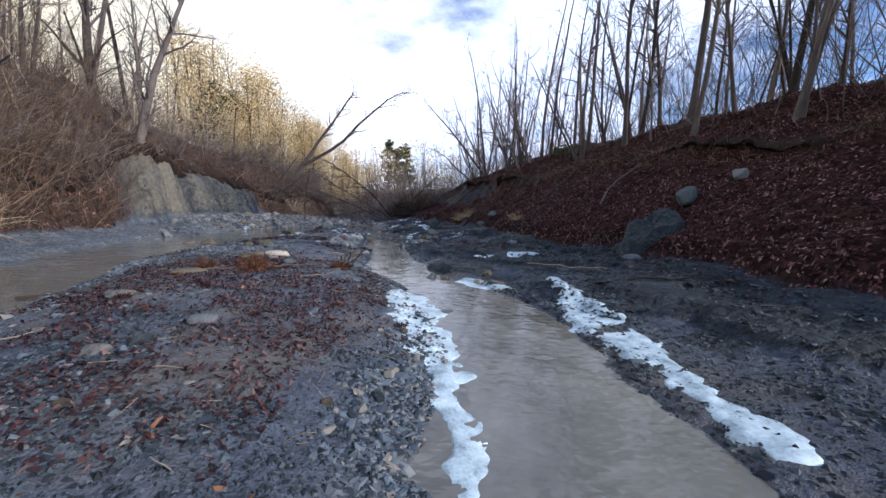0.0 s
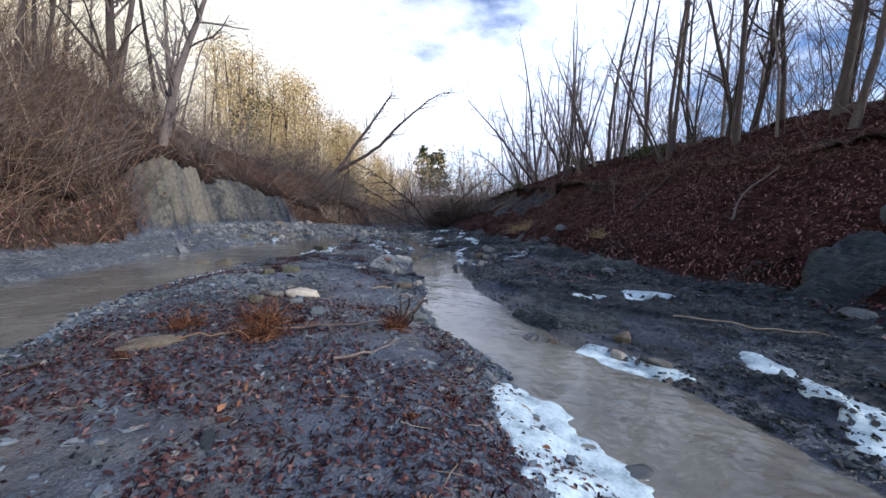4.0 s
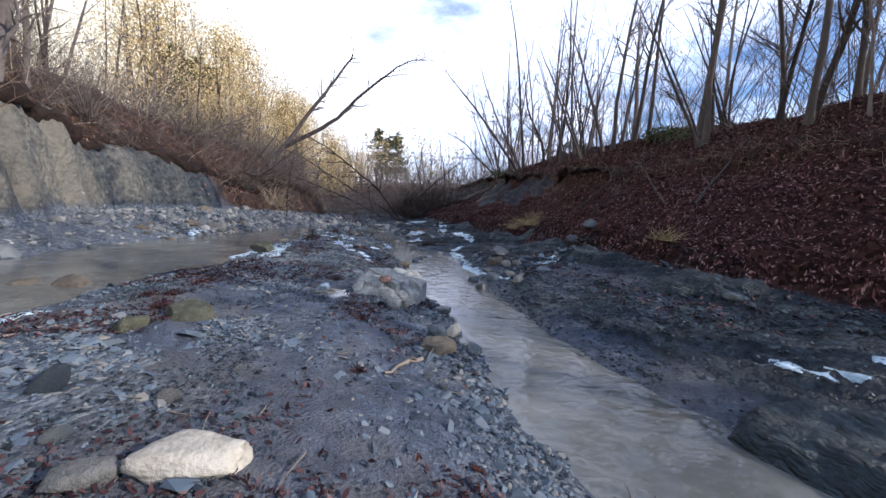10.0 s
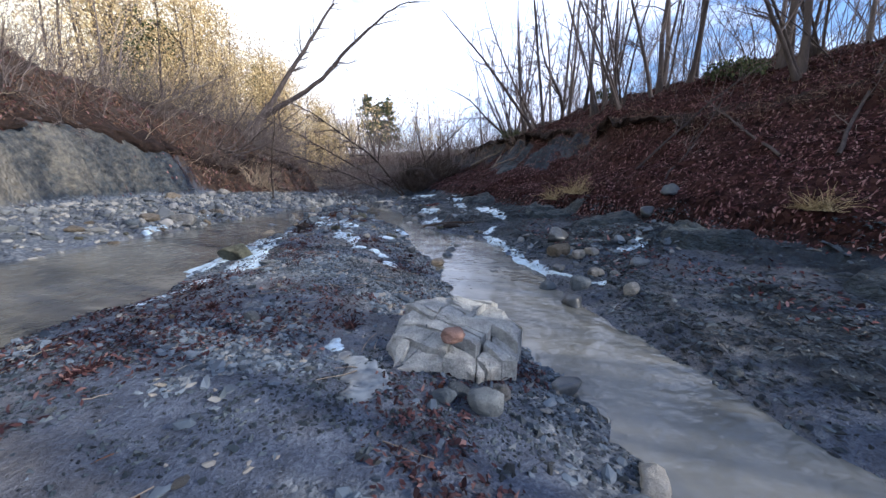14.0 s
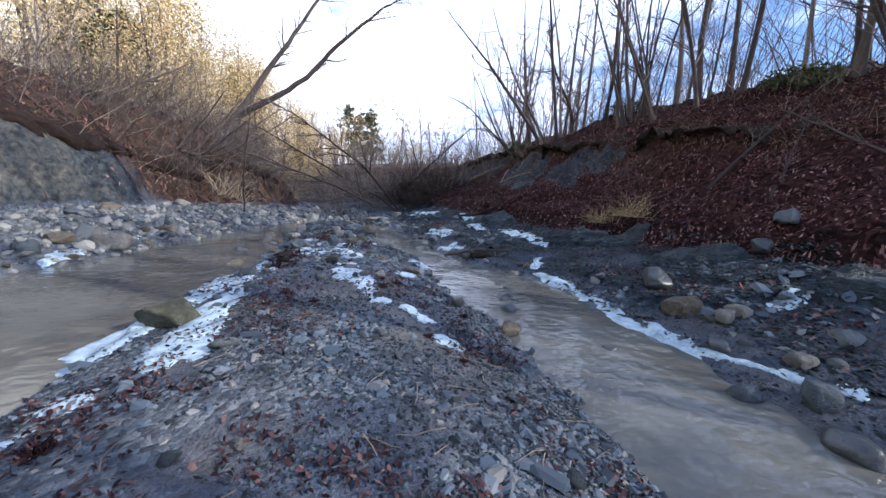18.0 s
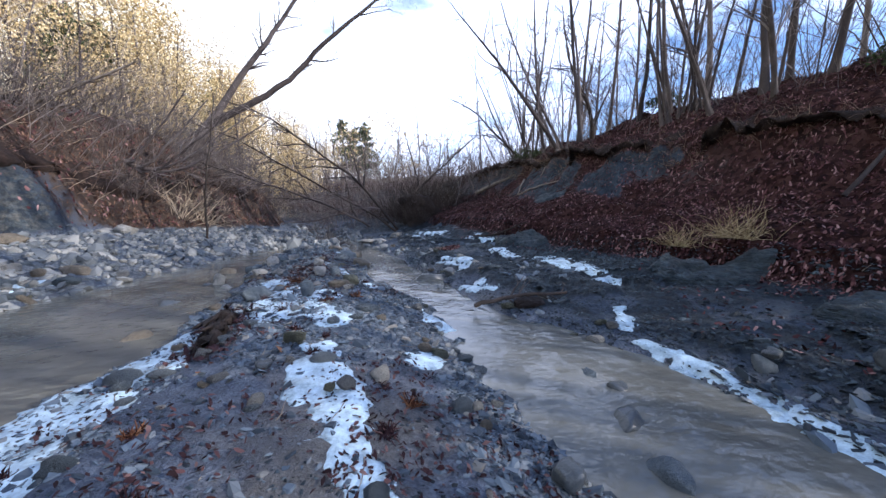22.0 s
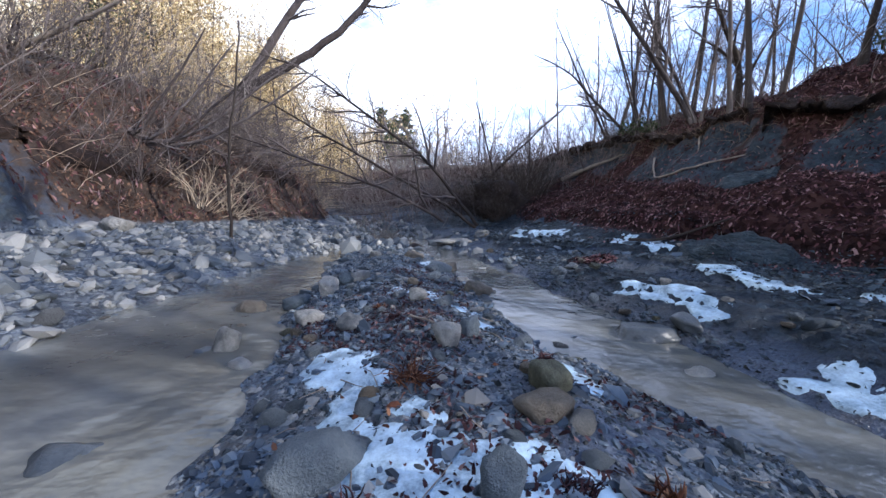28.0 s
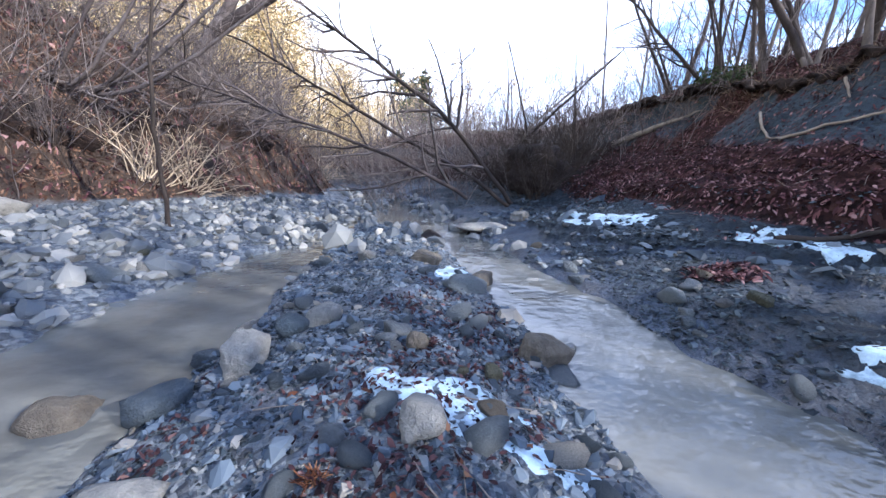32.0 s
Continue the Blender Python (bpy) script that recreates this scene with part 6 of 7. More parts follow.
fallen_tree("leaning_tree", [(3.2, 32, 3.6), (2.4, 32, 4.4), (1.2, 32, 5.4), (0.2, 32, 6.3), (-1.2, 32, 6.9)], 0.07, "low bare tree sprawling over the bank's edge", 94, M_bark_dark, 22, 1.6, 2, 0.15)
fallen_tree("leaning_tree", [(5.4, 30.2, 4.3), (5.2, 30, 5.9), (4.5, 30, 7.2), (3.9, 30, 8.4), (3.5, 30, 10.5)], 0.11, "dark bare tree with low crooked limbs", 95, M_bark_dark, 18, 2.2, 2, 0.15)
fallen_tree("leaning_tree", [(11.0, 30, 5.9), (11.0, 30, 8.5), (10.6, 30, 12), (10.4, 30, 15)], 0.19, "thick grey trunk in the wood above the bank", 96, M_bark, 14, 2.5, 2, 0.4)
fallen_tree("leaning_tree", [(-12.4, 16.2, 3.6), (-11.6, 16.1, 6.4), (-10.6, 16, 8.6), (-9.6, 16, 11)], 0.16, "grey tree leaning out from the clay bank's top", 97, M_bark, 22, 2.4, 2, 0.15)
fallen_tree("leaning_tree", [(-14.2, 16.4, 4.4), (-14.1, 16, 7), (-14.1, 16, 10), (-14.3, 16, 13)], 0.2, "grey tree standing on the brushy bank", 98, M_bark, 22, 2.4, 2, 0.15)
fallen_tree("leaning_tree", [(-10.8, 9.5, 2.8), (-10.6, 9.6, 5), (-10.2, 9.8, 7.5), (-10.4, 10, 10)], 0.14, "grey tree standing on the near brushy bank", 99, M_bark, 24, 2.2, 2, 0.12)
for n, (a, b, c, r) in enumerate([((4.05, 15.05, 0), (5.2, 15.8, 0), (6.5, 16.5, 0), 0.034), ((3.9, 15.9, 0), (4.5, 17.6, 0), (5.0, 19.3, 0), 0.03), ((3.0, 18.9, 0), (4.6, 19.0, 0), (6.4, 19.3, 0), 0.035), ((2.6, 17.2, 0), (3.8, 18.0, 0), (4.9, 18.6, 0), 0.024), ((5.0, 12.0, 0), (5.6, 12.6, 0), (6.6, 12.9, 0), 0.026)]):
    lay = [(p[0], p[1], height(p[0], p[1]) + 0.08 + 0.12 * k) for k, p in enumerate((a, b, c))]
    fallen_tree("fallen_branch", lay, r, "grey fallen branch lying on the leaf slope", 110 + n, M_bark, 6, 0.7, 1, category="branch", up=0.04)

for n, (x, z, bend) in enumerate([(-12.4, 1.6, 0.0), (-12.2, 1.5, 0.5), (-12.0, 1.6, 0.9), (-12.6, 1.7, -0.4), (-11.9, 1.5, 1.3)]):
    fallen_tree("leaning_sapling", [(x, 27.2, height(x, 27.2) - 0.2), (x + 0.9 + 0.3 * bend, 27, z + 1.1), (x + 1.9 + 0.6 * bend, 26.9, z + 2.0 - 0.2 * bend), (x + 3.0 + bend, 26.8, z + 3.2 - 0.3 * bend)], 0.05, "grey stem fanning out over the creek from the bank", 620 + n, M_bark, 9, 1.0, 1, 0.2)

# brush pile where the drift has lodged
for n, (x, y, s) in enumerate([(-2.6, 29.6, 1.0), (-1.9, 30.6, 1.15), (-3.1, 30.8, 0.9), (-2.3, 32.2, 1.2), (-1.0, 31.6, 1.0), (-3.6, 31.8, 0.8), (-2.9, 29.3, 0.7)]):
    bush("brush_dark", x, y, 60 * n, s, "dark tangle of drift brush lodged in the creek bed", group="drift pile", name="brushwood")
rock("root_mound", -2.4, 30.2, (1.35, 0.9, 0.95), M_rotten, "dark earth and root mound under the fallen trees", 501, 10, 0.45, 4, category="mound", rough=0.09)


# ---- evergreen shrubs, grass, ledges, drift ----
def shrub(x, y, s, seed, label):
    rng = np.random.default_rng(seed)
    n = 900
    a, b = rng.uniform(0, 6.283, n), rng.random(n) ** 0.5
    c = np.stack([np.cos(a) * b, np.sin(a) * b, 0.15 + 0.75 * rng.random(n) * (1.1 - 0.6 * b)], 1) * s + rng.normal(0, 0.07 * s, (n, 3))
    u = rng.normal(size=(n, 3))
    u /= np.linalg.norm(u, axis=1)[:, None]
    v = np.cross(u, rng.normal(size=(n, 3)))
    v /= np.linalg.norm(v, axis=1)[:, None] + 1e-9
    k = 0.07 * s * rng.uniform(0.6, 1.4, n)[:, None]
    quad = np.stack([c - u * k, c + v * k * 0.45, c + u * k, c - v * k * 0.45], 1).reshape(-1, 3)
    t = thing("evergreen_shrub", pose(x, y, height(x, y)), label, "shrub")
    part("foliage", mesh_of("foliage", quad, np.arange(n * 4).reshape(-1, 4), M_needle), t)
    tb = Tubes()
    for _ in range(9):
        d = rng.normal(0, 0.6, 2)
        tb.add(wander(rng, (0, 0, -0.1), (d[0], d[1], 1), 0.8 * s, 4, 0.1), np.linspace(0.02, 0.006, 4), 4)
    part("stems", tb.mesh("stems", M_bark_dark), t)


for n, nodes in enumerate([[(1.5, 28.4), (1.0, 27.6), (0.7, 26.9)], [(0.75, 27.0), (1.05, 26.2), (1.5, 25.4)], [(1.9, 27.2), (1.4, 26.6)]]):
    fallen_tree("bare_root", [(x, y, height(x, y) + 0.10) for x, y in nodes], 0.03, "pale bare root sagging from the torn sod over the clay", 640 + n, M_deadwood, 4, 0.4, 1, category="root")


shrub(2.9, 31.6, 0.75, 601, "dark green evergreen shrub on the bank's torn edge")
shrub(6.7, 20.4, 0.8, 602, "dark green evergreen shrub on the shoulder of the slope")
shrub(5.6, 26.0, 0.6, 603, "low dark evergreen shrub under bare trees")


def tussock(x, y, s, seed, label, material=None, blades=150, flat=0.9, name="grass_tussock", category="grass"):
    rng = np.random.default_rng(seed)
    tb = Tubes()
    for _ in range(blades):
        a = rng.uniform(0, 6.283)
        f = flat * rng.uniform(0.3, 1.3)
        q = wander(rng, rng.normal(0, 0.22 * s, 3) * (1, 1, 0), (math.cos(a) * f, math.sin(a) * f, 0.8), s * rng.uniform(0.3, 1.0), 5, 0.28, -0.14)
        q[:, 2] = np.maximum(q[:, 2], 0.01 + 0.02 * rng.random())
        tb.add(q, np.linspace(0.005, 0.0015, 5), 3)
    ob = new(name, tb.mesh(name, material or M_grass))
    ob.matrix_basis = pose(x, y, height(x, y))
    return tagged(ob, label, category)


tussock(1.5, 19.2, 0.8, 611, "straw-coloured tussock of bent dry grass")
tussock(1.1, 19.9, 0.6, 612, "small tussock of bent dry grass")
tussock(2.9, 14.2, 0.5, 613, "dry grass at the leaf slope's foot")
tussock(-3.09, 7.12, 0.42, 614, "rust-brown tangle of dead weeds on the bar", M_leaf_orange, 190, 1.0, "dead_weeds", "weeds")
tussock(-1.70, 7.32, 0.26, 619, "rust-orange weeds heaped at the branch's end", M_leaf_orange, 170, 0.9, "dead_weeds", "weeds")
tussock(-1.72, 7.75, 0.22, 615, "rust-brown weeds caught on drift wood", M_leaf_red, 110, 0.8, "dead_weeds", "weeds")
tussock(-2.9, 6.72, 0.36, 618, "rust-orange tangle of dead weeds on the bar", M_leaf_orange, 170, 1.0, "dead_weeds", "weeds")
tussock(-3.75, 6.85, 0.3, 616, "rust-brown weeds flattened on the bar", M_leaf_orange, 110, 1.2, "dead_weeds", "weeds")
tussock(-5.3, 20.05, 0.22, 617, "clump of red-brown drift leaves", M_leaf_orange, 90, 1.0, "dead_weeds", "weeds")


def weed_tufts():
    """Small tufts of rust-red dead weed scattered over the bar."""
    rng = np.random.default_rng(171)
    kinds = []
    for k in range(5):
        tb = Tubes()
        for _ in range(60):
            a = rng.uniform(0, 6.283)
            q = wander(rng, rng.normal(0, 0.03, 3) * (1, 1, 0), (math.cos(a), math.sin(a), rng.uniform(0.2, 1.2)), rng.uniform(0.04, 0.12), 4, 0.35, -0.1)
            q[:, 2] = np.maximum(q[:, 2], 0.004)
            tb.add(q, np.array([0.005, 0.006, 0.005, 0.002]), 3)
        kinds.append(tb.mesh("dead_weeds", M_leaf_orange if k < 1 else M_leaf_red))
    n = 0
    while n < 70:
        y = rng.uniform(4, 23)
        x = rng.uniform(line("left_in", y) + 0.5, line("right_in", y) - 0.3)
        if rng.random() > float(smooth(-0.2, 0.2, fbm(x * 1.0, y * 1.0, 97))):
            continue
        k, s = rng.integers(0, 5), rng.uniform(0.45, 0.95)
        ob = new("dead_weeds", kinds[k])
        ob.matrix_basis = pose(x, y, height(x, y), 0, 0, rng.uniform(0, 360)) @ Matrix.Diagonal((s, s, s, 1))
        tagged(ob, "small rust-orange tuft of dead weed on the bar" if k < 1 else "small dark red tuft of dead weed on the bar", "weeds", "weed tufts")
        n += 1


weed_tufts()


def stick(nodes, r, label, seed, material=None, shoots=3, length=0.25):
    pts = [(x, y, max(height(x, y), float(water_level(y))) + dz) for x, y, dz in nodes]
    return fallen_tree("stick", pts, r, label, seed, material or M_deadwood, shoots, length, 0, 0.2, "branch", 0.0, r * 0.35)


stick([(-2.66, 6.97, 0.04), (-2.2, 7.12, 0.05), (-1.74, 7.30, 0.10)], 0.02, "grey dead branch lying on the bar", 121, M_bark)
stick([(-2.0, 6.36, 0.02), (-1.75, 6.6, 0.04), (-1.57, 6.86, 0.07)], 0.016, "grey forked stick on the bar", 122, M_bark)
stick([(-4.95, 5.2, 0.04), (-4.6, 5.6, 0.03), (-4.2, 5.9, 0.02)], 0.02, "dark stick reaching into the far braid", 123, M_bark_dark)
stick([(-5.36, 21.03, 0.03), (-5.2, 20.85, 0.05), (-5.03, 20.65, 0.03)], 0.012, "thin stick on the drift leaves", 124)
stick([(-2.2, 9.9, 0.03), (-2.35, 9.7, 0.03), (-2.55, 9.4, 0.02)], 0.022, "short broken stick on the gravel", 125)
stick([(-3.85, 6.40, 0.03), (-3.4, 6.52, 0.05), (-3.05, 6.70, 0.04)], 0.013, "long brown stem lying among the weeds", 133, M_twig_brown, 4, 0.3)
stick([(-3.2, 6.95, 0.04), (-2.85, 6.85, 0.08), (-2.55, 6.98, 0.05)], 0.010, "bent brown stem in the dead weeds", 134, M_twig_brown, 4, 0.25)
stick([(-3.9, 3.6, 0.03), (-3.2, 3.9, 0.03)], 0.012, "thin twig on the mud bar", 126)
stick([(-1.5, 24.3, 0.04), (-0.9, 24.0, 0.06), (-0.2, 23.6, 0.04)], 0.035, "dark branch lying on the frozen seep", 127, M_bark_dark)
stick([(2.0, 8.6, 0.02), (2.8, 8.2, 0.03), (3.4, 7.9, 0.03)], 0.014, "thin stick lying on the mud shelf", 128)
stick([(2.6, 6.6, 0.03), (3.4, 6.3, 0.03), (4.1, 6.0, 0.05)], 0.02, "dark root along a crack of the mud shelf", 129, M_bark_dark)
fallen_tree("drift_branch", [(-2.78, 18.95, 0.36), (-2.2, 19.05, 0.46), (-1.5, 19.1, 0.48), (-0.7, 19.3, 0.50)], 0.034, "dark wet branch lodged on the shelf over the channel", 130, M_bark_dark, 12, 0.5, 1, 0.15, "branch")
rock("drift_clump", -2.0, 18.98, (0.24, 0.15, 0.08), M_rotten, "dark clump of drift debris under the branch", 502, 20, 0.35, 4, category="debris", rough=0.1)
rock("drift_clump", -5.35, 26.6, (0.32, 0.2, 0.14), M_rotten, "dark clump of drift debris upstream", 503, 60, 0.35, 4, category="debris", rough=0.1)
for k in range(5):
    fallen_tree("root_stub", [(-1.74 + 0.03 * k, 7.55, 0.26), (-1.74 + 0.05 * k, 7.72 + 0.03 * (k - 2), 0.42), (-1.78 + 0.09 * k, 7.85 + 0.06 * (k - 2), 0.52 + 0.05 * (k % 3))], 0.013, "dark broken root caught on the bar", 540 + k, M_rotten, 6, 0.22, 1, category="debris")


def rotten_log(a, b, r):
    a, b = np.array(a), np.array(b)
    rng = np.random.default_rng(131)
    t = thing("rotten_log", pose(*a), "black rotten log half buried at the ice edge", "log")
    q = np.linspace(0, 1, 26)[:, None] * (b - a) + rng.normal(0, 0.006, (26, 3))
    tb = Tubes()
    tb.add(q, r * (0.55 + 0.45 * np.sin(np.linspace(0.35, 2.7, 26))) * (1 + 0.10 * rng.normal(size=26)), 16)
    ring = tb.v[0]
    tb.v[0] = ring + rng.normal(0, 0.020, ring.shape) + 0.03 * np.sin(ring[:, [0]] * 60 + ring[:, [2]] * 45) * np.array([[0.6, 0, 1]])
    for e in (0, 1):
        for _ in range(7):
            s = (b - a) * e + rng.normal(0, r * 0.5, 3)
            sp = Tubes()
            sp.add(wander(rng, s, (b - a) * (1 if e else -1) + rng.normal(0, 0.2, 3), 0.16, 3, 0.1), np.array([0.035, 0.02, 0.004]), 4)
            part("splinter", sp.mesh("splinter", M_rotten), t)
    part("log", tb.mesh("log", M_rotten), t)
    for k in range(6):
        s = rng.random() * (b - a) + np.array([rng.normal(0, 0.05), 0, r * 0.8])
        sp = Tubes()
        sp.add(wander(rng, s, (b - a) + rng.normal(0, 0.15, 3), 0.35, 4, 0.06), np.array([0.022, 0.03, 0.02, 0.004]), 4)
        part("splinter", sp.mesh("splinter", M_rotten), t)


rotten_log((-5.72, 18.6, 0.40), (-5.54, 17.6, 0.38), 0.09)


def clay_mound(x, y, a, b, h, turn, seed, label):
    """A worn, pitted mass of clay swelling out of the ground."""
    g = np.arange(-1.25, 1.2501, 0.035 / max(a, b))
    u, v = np.meshgrid(g, g, indexing="ij")
    ct, stn = math.cos(radians(turn)), math.sin(radians(turn))
    px, py = x + a * u * ct - b * v * stn, y + a * u * stn + b * v * ct
    e = np.hypot(u, v) + 0.35 * fbm(px * 1.8, py * 1.8, seed, 4)
    k = smooth(1.0, 0.72, e)
    z = land(px.ravel(), py.ravel())[0].reshape(px.shape)
    z = z - 0.05 + k * (0.05 + h * (0.75 + 0.5 * fbm(px * 2.5, py * 2.5, seed + 3, 4)) + 0.025 * vnoise(px * 13, py * 13, seed))
    ids = np.arange(u.size).reshape(u.shape)
    c = (e < 1.1)[:-1, :-1]
    f = np.stack([ids[:-1, :-1][c], ids[1:, :-1][c], ids[1:, 1:][c], ids[:-1, 1:][c]], 1)
    used = np.unique(f)
    remap = np.zeros(u.size, int)
    remap[used] = np.arange(len(used))
    ob = new("clay_ledge", mesh_of("clay_ledge", np.stack([px.ravel(), py.ravel(), z.ravel()], 1)[used], remap[f], M_clay, True))
    return tagged(ob, label, "ledge", "clay ledges")


clay_mound(0.60, 8.75, 0.95, 0.55, 0.15, -38, 11.0, "pitted blue-grey clay ledge jutting into the channel")
clay_mound(5.0, 9.35, 0.95, 0.6, 0.34, 15, 23.0, "bare blue-grey clay mound on the leaf slope")
clay_mound(2.35, 12.4, 0.9, 0.5, 0.20, -30, 37.0, "worn blue-grey clay ledge under the leaf slope")
clay_mound(1.75, 14.9, 0.8, 0.45, 0.16, -40, 41.0, "worn blue-grey clay ledge under the leaf slope")
clay_mound(1.2, 17.0, 0.8, 0.42, 0.16, -35, 53.0, "worn blue-grey clay ledge under the leaf slope")
clay_mound(0.7, 18.9, 0.9, 0.42, 0.14, -30, 67.0, "worn blue-grey clay ledge under the leaf slope")
clay_mound(-0.6, 23.2, 0.8, 0.42, 0.14, -50, 71.0, "worn blue-grey clay ledge beside the frozen seep")
leaves("log_leaves", "dark leaves caught along the rotten log", 500, (-6.0, -5.2, 17.3, 19.0),
       lambda x, y, zo, d: smooth(0.34, 0.12, np.abs(x + 5.52 + 0.18 * (y - 17.6))), 0.03, M_leaf_red, 27, 0.03)
def twig_litter(name, label, count, place, seed):
    """Broken twigs lying about, a few hand-spans long at most."""
    rng = np.random.default_rng(seed)
    tb = Tubes()
    for _ in range(count):
        x, y = place(rng)
        a, ln = rng.uniform(0, 6.283), rng.uniform(0.06, 0.3)
        q = wander(rng, (x, y, 0), (math.cos(a), math.sin(a), 0), ln, 4, 0.14)
        z = land(q[:, 0], q[:, 1])[0]
        q[:, 2] = z + 0.012 + 0.01 * rng.random(4)
        tb.add(q, np.linspace(0.0045, 0.002, 4), 3)
    return tagged(new(name, tb.mesh(name, M_deadwood)), label, "twigs", kind="stuff")


def on_the_bar(rng):
    y = rng.uniform(2, 23)
    return rng.uniform(line("left_in", y) + 0.3, line("right_in", y) - 0.2), y


def on_the_slope(rng):
    y = rng.uniform(4, 30)
    return line("right_foot", y) + rng.uniform(-0.5, 4.0), y


twig_litter("bar_twigs", "broken twigs strewn over the bar", 230, on_the_bar, 161)
twig_litter("slope_twigs", "broken twigs lying among the slope's leaves", 320, on_the_slope, 162)
clay_mound(0.9, 24.6, 0.55, 0.4, 0.12, -20, 83.0, "bare clay slab showing through the leaves")


def loose_stones():
    """The stones of the bar that can be told apart."""
    rng = np.random.default_rng(141)
    shapes = [(rock_mesh("stone", 700 + k, (1, rng.uniform(0.6, 0.95), rng.uniform(0.35, 0.7)), m, 2, 9, 0.03, 0.66, 0.26 * (k % 2)), m) for k, m in enumerate([M_stone_grey] * 9 + [M_stone_pale, M_stone_tan, M_stone_dark])]
    n = 0
    while n < 290:
        y = rng.uniform(2.2, 26.5)
        side = rng.random()
        if side < 0.72:
            x = rng.uniform(line("left_in", y) + 0.1, line("right_in", y) - 0.02)
        elif side < 0.86:
            x = float(line("right_out", y)) + abs(rng.normal(0, 0.7))
        else:
            x = float(line("left_out", y)) - abs(rng.normal(0, 1.0))
        if rng.random() > 0.35 + 0.65 * smooth(10, 18, y):
            continue
        s = 0.045 * rng.lognormal(0.15, 0.45)
        me, m = shapes[rng.integers(0, len(shapes))]
        ob = new("stone", me)
        ob.matrix_basis = pose(x, y, height(x, y) + 0.12 * s, rng.normal(0, 14), rng.normal(0, 14), rng.uniform(0, 360)) @ Matrix.Diagonal((s, s, s, 1))
        tagged(ob, {M_stone_grey: "worn grey shale stone among the gravel", M_stone_pale: "pale worn limestone stone among the gravel", M_stone_tan: "tan sandstone pebble among the gravel", M_stone_dark: "dark wet stone among the gravel"}[m], "stone", "loose stones")
        n += 1


loose_stones()


def upstream_stones():
    """Hand-sized and larger broken stones crowding the upstream bar and the far shore."""
    rng = np.random.default_rng(143)
    mats = [M_stone_grey] * 6 + [M_stone_pale] * 4 + [M_stone_tan] * 2 + [M_stone_moss, M_stone_dark]
    shapes = [(rock_mesh("broken_stone", 740 + k, (1, rng.uniform(0.6, 0.9), rng.uniform(0.35, 0.6)), m, 3, 9, 0.03, 0.66, 0.26), m) for k, m in enumerate(mats)]
    words = {M_stone_grey: "grey broken stone on the upstream bar", M_stone_pale: "pale broken limestone on the upstream bar", M_stone_tan: "tan broken stone on the upstream bar", M_stone_moss: "greenish stone on the upstream bar", M_stone_dark: "dark wet stone on the upstream bar"}
    n = 0
    while n < 270:
        y = rng.uniform(16.5, 29)
        on = rng.random()
        if on < 0.45:
            x = rng.uniform(line("left_in", y) - 0.1, line("right_in", y) + 0.1)
        elif on < 0.80:
            x = float(line("left_out", y)) - rng.uniform(-0.15, 2.2)
        else:
            x = float(line("right_out", y)) + rng.uniform(-0.1, 1.3)
        if y > 20 and abs(x + 5.25) < 0.35 and y < 21.2:
            continue
        s = 0.075 * rng.lognormal(0, 0.38) * (1.25 if 0.45 < on < 0.8 else 1)
        me, m = shapes[rng.integers(0, len(shapes))]
        ob = new("broken_stone", me)
        ob.matrix_basis = pose(x, y, height(x, y) + 0.15 * s, rng.normal(0, 12), rng.normal(0, 12), rng.uniform(0, 360)) @ Matrix.Diagonal((s, s, s, 1))
        tagged(ob, words[m].replace("upstream bar", "far shore") if 0.45 < on < 0.8 else words[m], "stone", "upstream stones")
        n += 1


upstream_stones()


def sod_lip(y0, y1, name):
    """The torn turf edge that overhangs the clay of the bank, broken here and there."""
    ys = np.arange(y0, y1, 0.06)
    lip = lip_line(ys)
    x = line("right_foot", ys) + lip
    for _ in range(8):
        x = line("right_foot", ys) + lip + 0.05 - 0.35 * fbm(x * 0.7, ys * 0.7, 21)
    top = land(x + 0.35, ys)[0]
    deep = np.clip(0.20 + 0.32 * smooth(17, 20, ys) + 1.4 * fbm(ys * 0.7, ys * 0 + 2, 33), 0.04, 0.8) * (0.45 * smooth(3, 5, ys) + 0.55 * smooth(19, 22, ys))
    rag = 0.30 * fbm(ys * 1.3, ys * 0 + 2, 37) + 0.10 * vnoise(ys * 7, ys * 0, 34)
    prof = [(0.7, 0.0), (0.3, 0.0), (0.05, 0.02), (-0.14, -0.03), (-0.20, -0.10), (-0.12, -0.17), (0.05, -0.2), (0.3, -0.34)]
    v = []
    for k, (dx, dz) in enumerate(prof):
        out = rag * (1.0 if 2 < k < 6 else 0.2) + 0.07 * vnoise(ys * 11, ys * 0 + k, 35)
        px = x + np.where(dx < 0, dx * deep, dx) - out
        on = smooth(0.08, 0.3, deep)
        zz = land(px, ys)[0] + 0.006 if k < 2 else (land(px, ys)[0] - 0.06) * (1 - on) + on * (top + dz * deep + (0.05 * vnoise(ys * 4, ys * 0 + k, 36) + 0.16 * vnoise(ys * 9, ys * 0 + k, 38)) * deep)
        v.append(np.stack([px, ys, zz], 1))
    n = len(ys)
    i, j = np.meshgrid(np.arange(len(prof) - 1), np.arange(n - 1), indexing="ij")
    a = (i * n + j).ravel()
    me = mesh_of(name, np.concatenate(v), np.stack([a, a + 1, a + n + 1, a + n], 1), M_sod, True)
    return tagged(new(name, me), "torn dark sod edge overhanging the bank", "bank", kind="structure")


sod_lip(3, 36, "trim_sod")


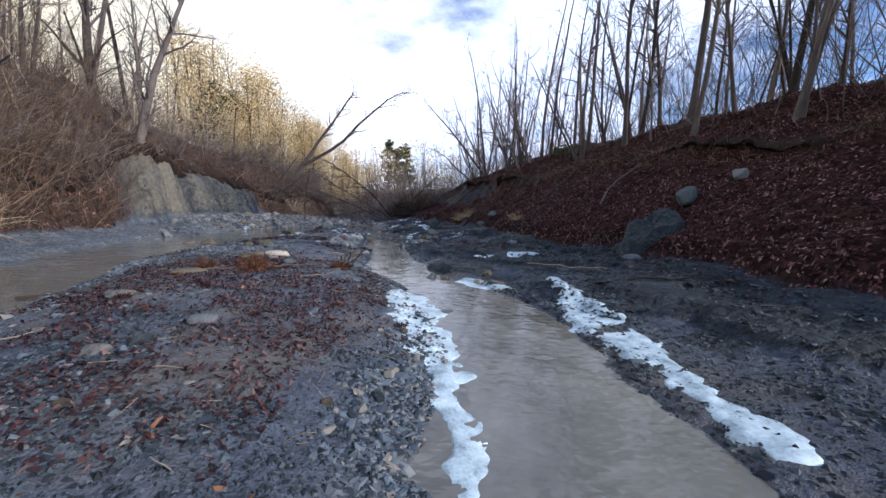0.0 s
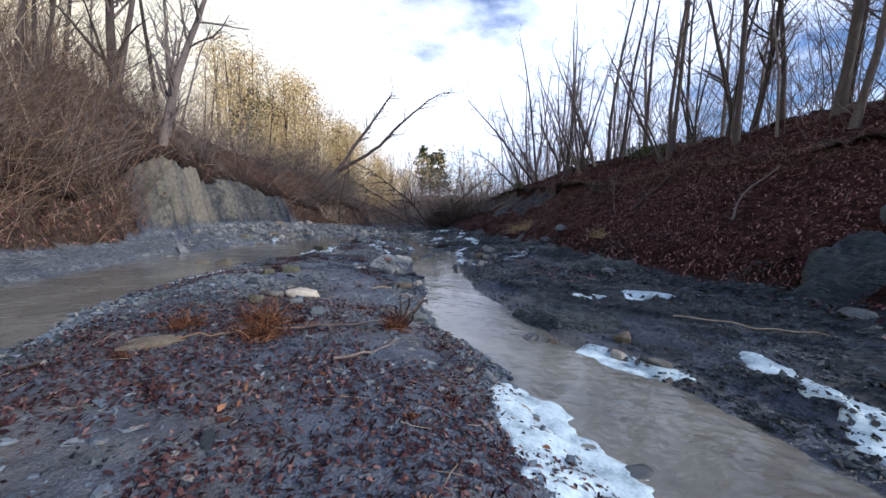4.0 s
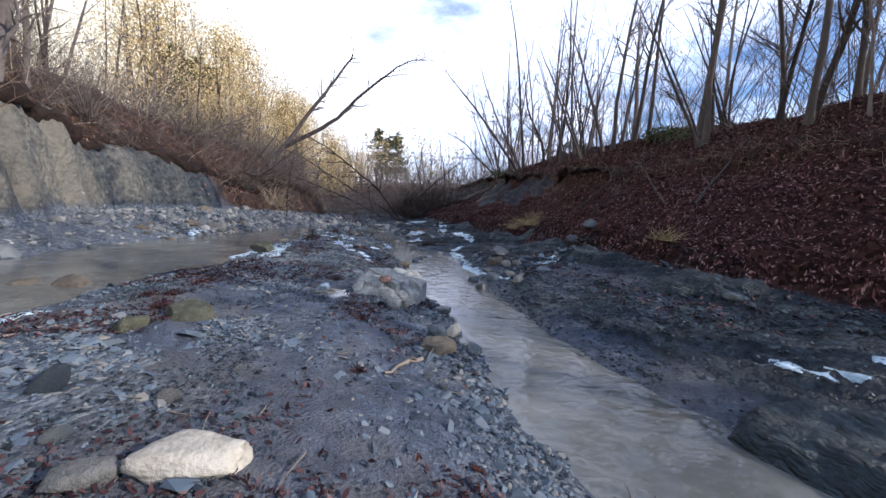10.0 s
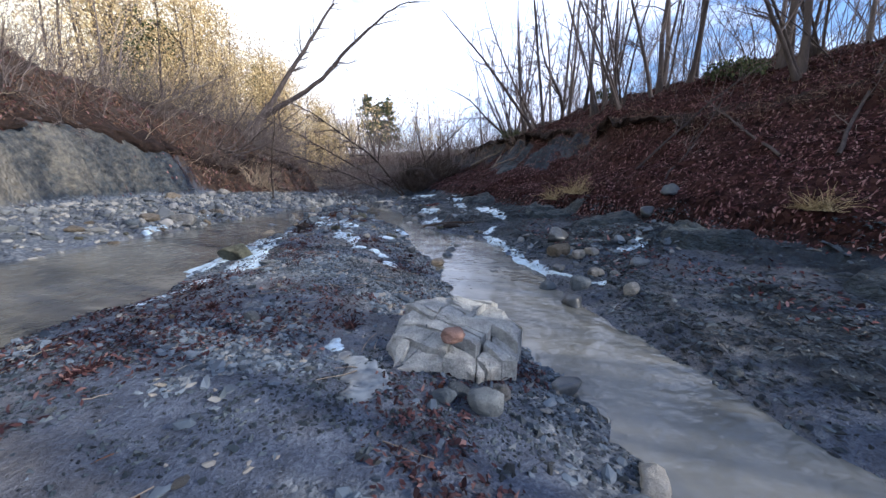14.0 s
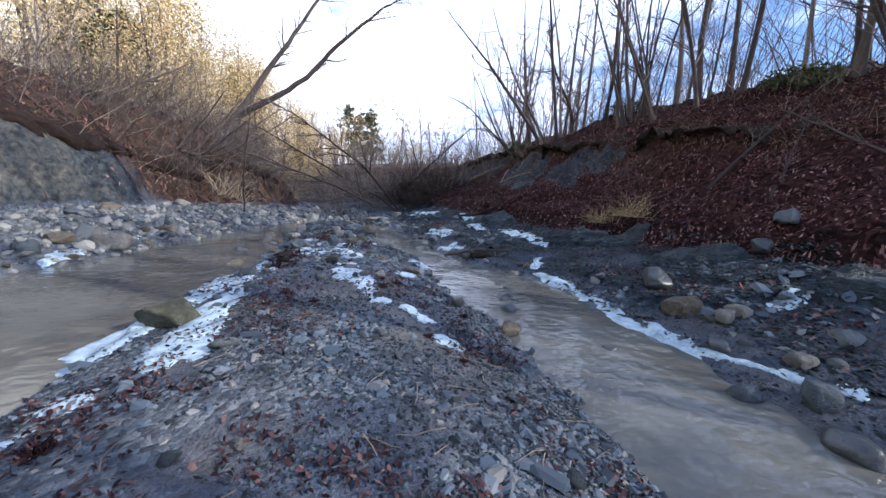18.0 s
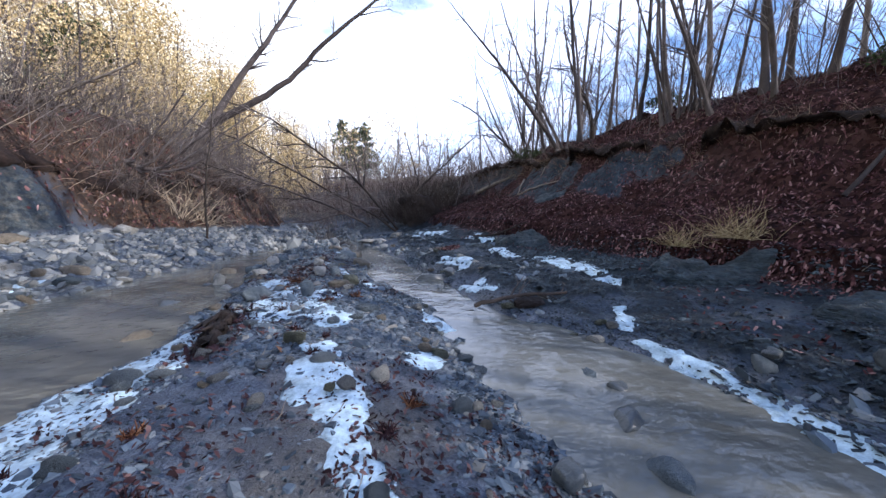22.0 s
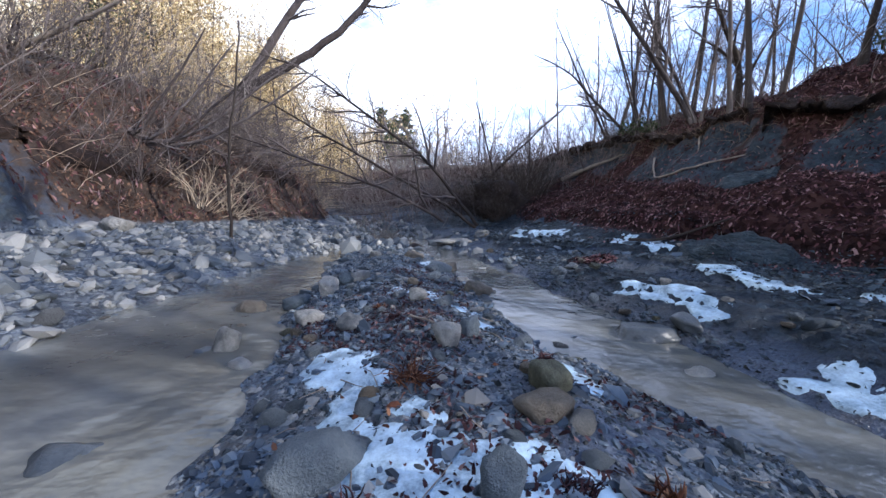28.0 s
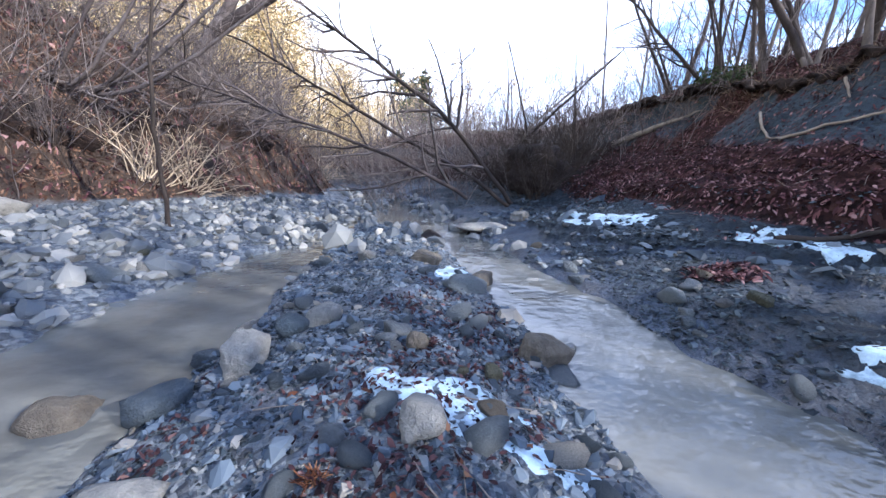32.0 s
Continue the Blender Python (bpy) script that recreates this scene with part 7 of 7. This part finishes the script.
def root_mat(y0, y1, name):
    """The mat of soil and roots that overhangs the clay scarp of the far bank."""
    ys = np.arange(y0, y1, 0.06)
    x = line("left_foot", ys) - 1.2
    for _ in range(8):
        gully = 0.30 * np.abs(vnoise(ys * 1.05, ys * 0, 41)) + 0.35 * fbm(x * 0.5, ys * 0.9, 43) + 0.24 * fbm(x * 1.5, ys * 3.2, 44)
        x = line("left_foot", ys) + gully - 1.35
    top = land(x, ys)[0]
    deep = np.clip(0.55 + 1.3 * fbm(ys * 0.6, ys * 0 + 5, 83), 0.12, 1.1)
    v = []
    for k, (dx, dz) in enumerate([(-0.9, 0), (-0.4, 0), (0.05, 0.05), (0.30, -0.02), (0.38, -0.16), (0.30, -0.34), (0.12, -0.42), (-0.2, -0.5)]):
        px = x + dx * deep + 0.16 * vnoise(ys * 3.1, ys * 0 + k, 85) + 0.06 * vnoise(ys * 9, ys * 0 + k, 86)
        zz = land(px, ys)[0] + 0.02 if k < 2 else top + (dz + 0.12 * vnoise(ys * 2.4, ys * 0 + 0.4 * k, 87) + 0.08 * vnoise(ys * 8, ys * 0 + k, 88)) * deep
        v.append(np.stack([px, ys, zz], 1))
    n = len(ys)
    i, j = np.meshgrid(np.arange(7), np.arange(n - 1), indexing="ij")
    a = (i * n + j).ravel()
    me = mesh_of(name, np.concatenate(v), np.stack([a, a + 1, a + n + 1, a + n], 1), M_sod, True)
    return tagged(new(name, me), "dark mat of soil and roots overhanging the clay scarp", "bank", kind="structure")


root_mat(4, 30, "trim_root_mat")


def sod_edge(rng, n):
    y = rng.uniform(3.5, 35, n)
    return line("right_foot", y) + lip_line(y) + rng.uniform(-0.1, 0.5, n), y


thicket("sod_roots", "roots and dead grass fringing the torn sod edge", 2400, sod_edge, 0.42, M_twig_brown, 411, (-0.9, 0), 0.005, 3, 0.25, "roots", 0.16)
leaves("drift_leaves", "red-brown leaves drifted together beside the seep", 420, (-2.9, -1.8, 23.4, 24.4),
       lambda x, y, zo, d: smooth(0.45, 0.2, np.hypot(x + 2.34, (y - 23.87) * 1.3)), 0.035, M_leaf, 29, 0.03)
leaves("shoulder_leaves", "fallen leaves on the wooded shoulder", 14000, (0, 18, 3, 36),
       lambda x, y, zo, d: smooth(0.2, 0.8, zo["turf"]) * (x > line("right_foot", y)), 0.055, M_leaf, 26)
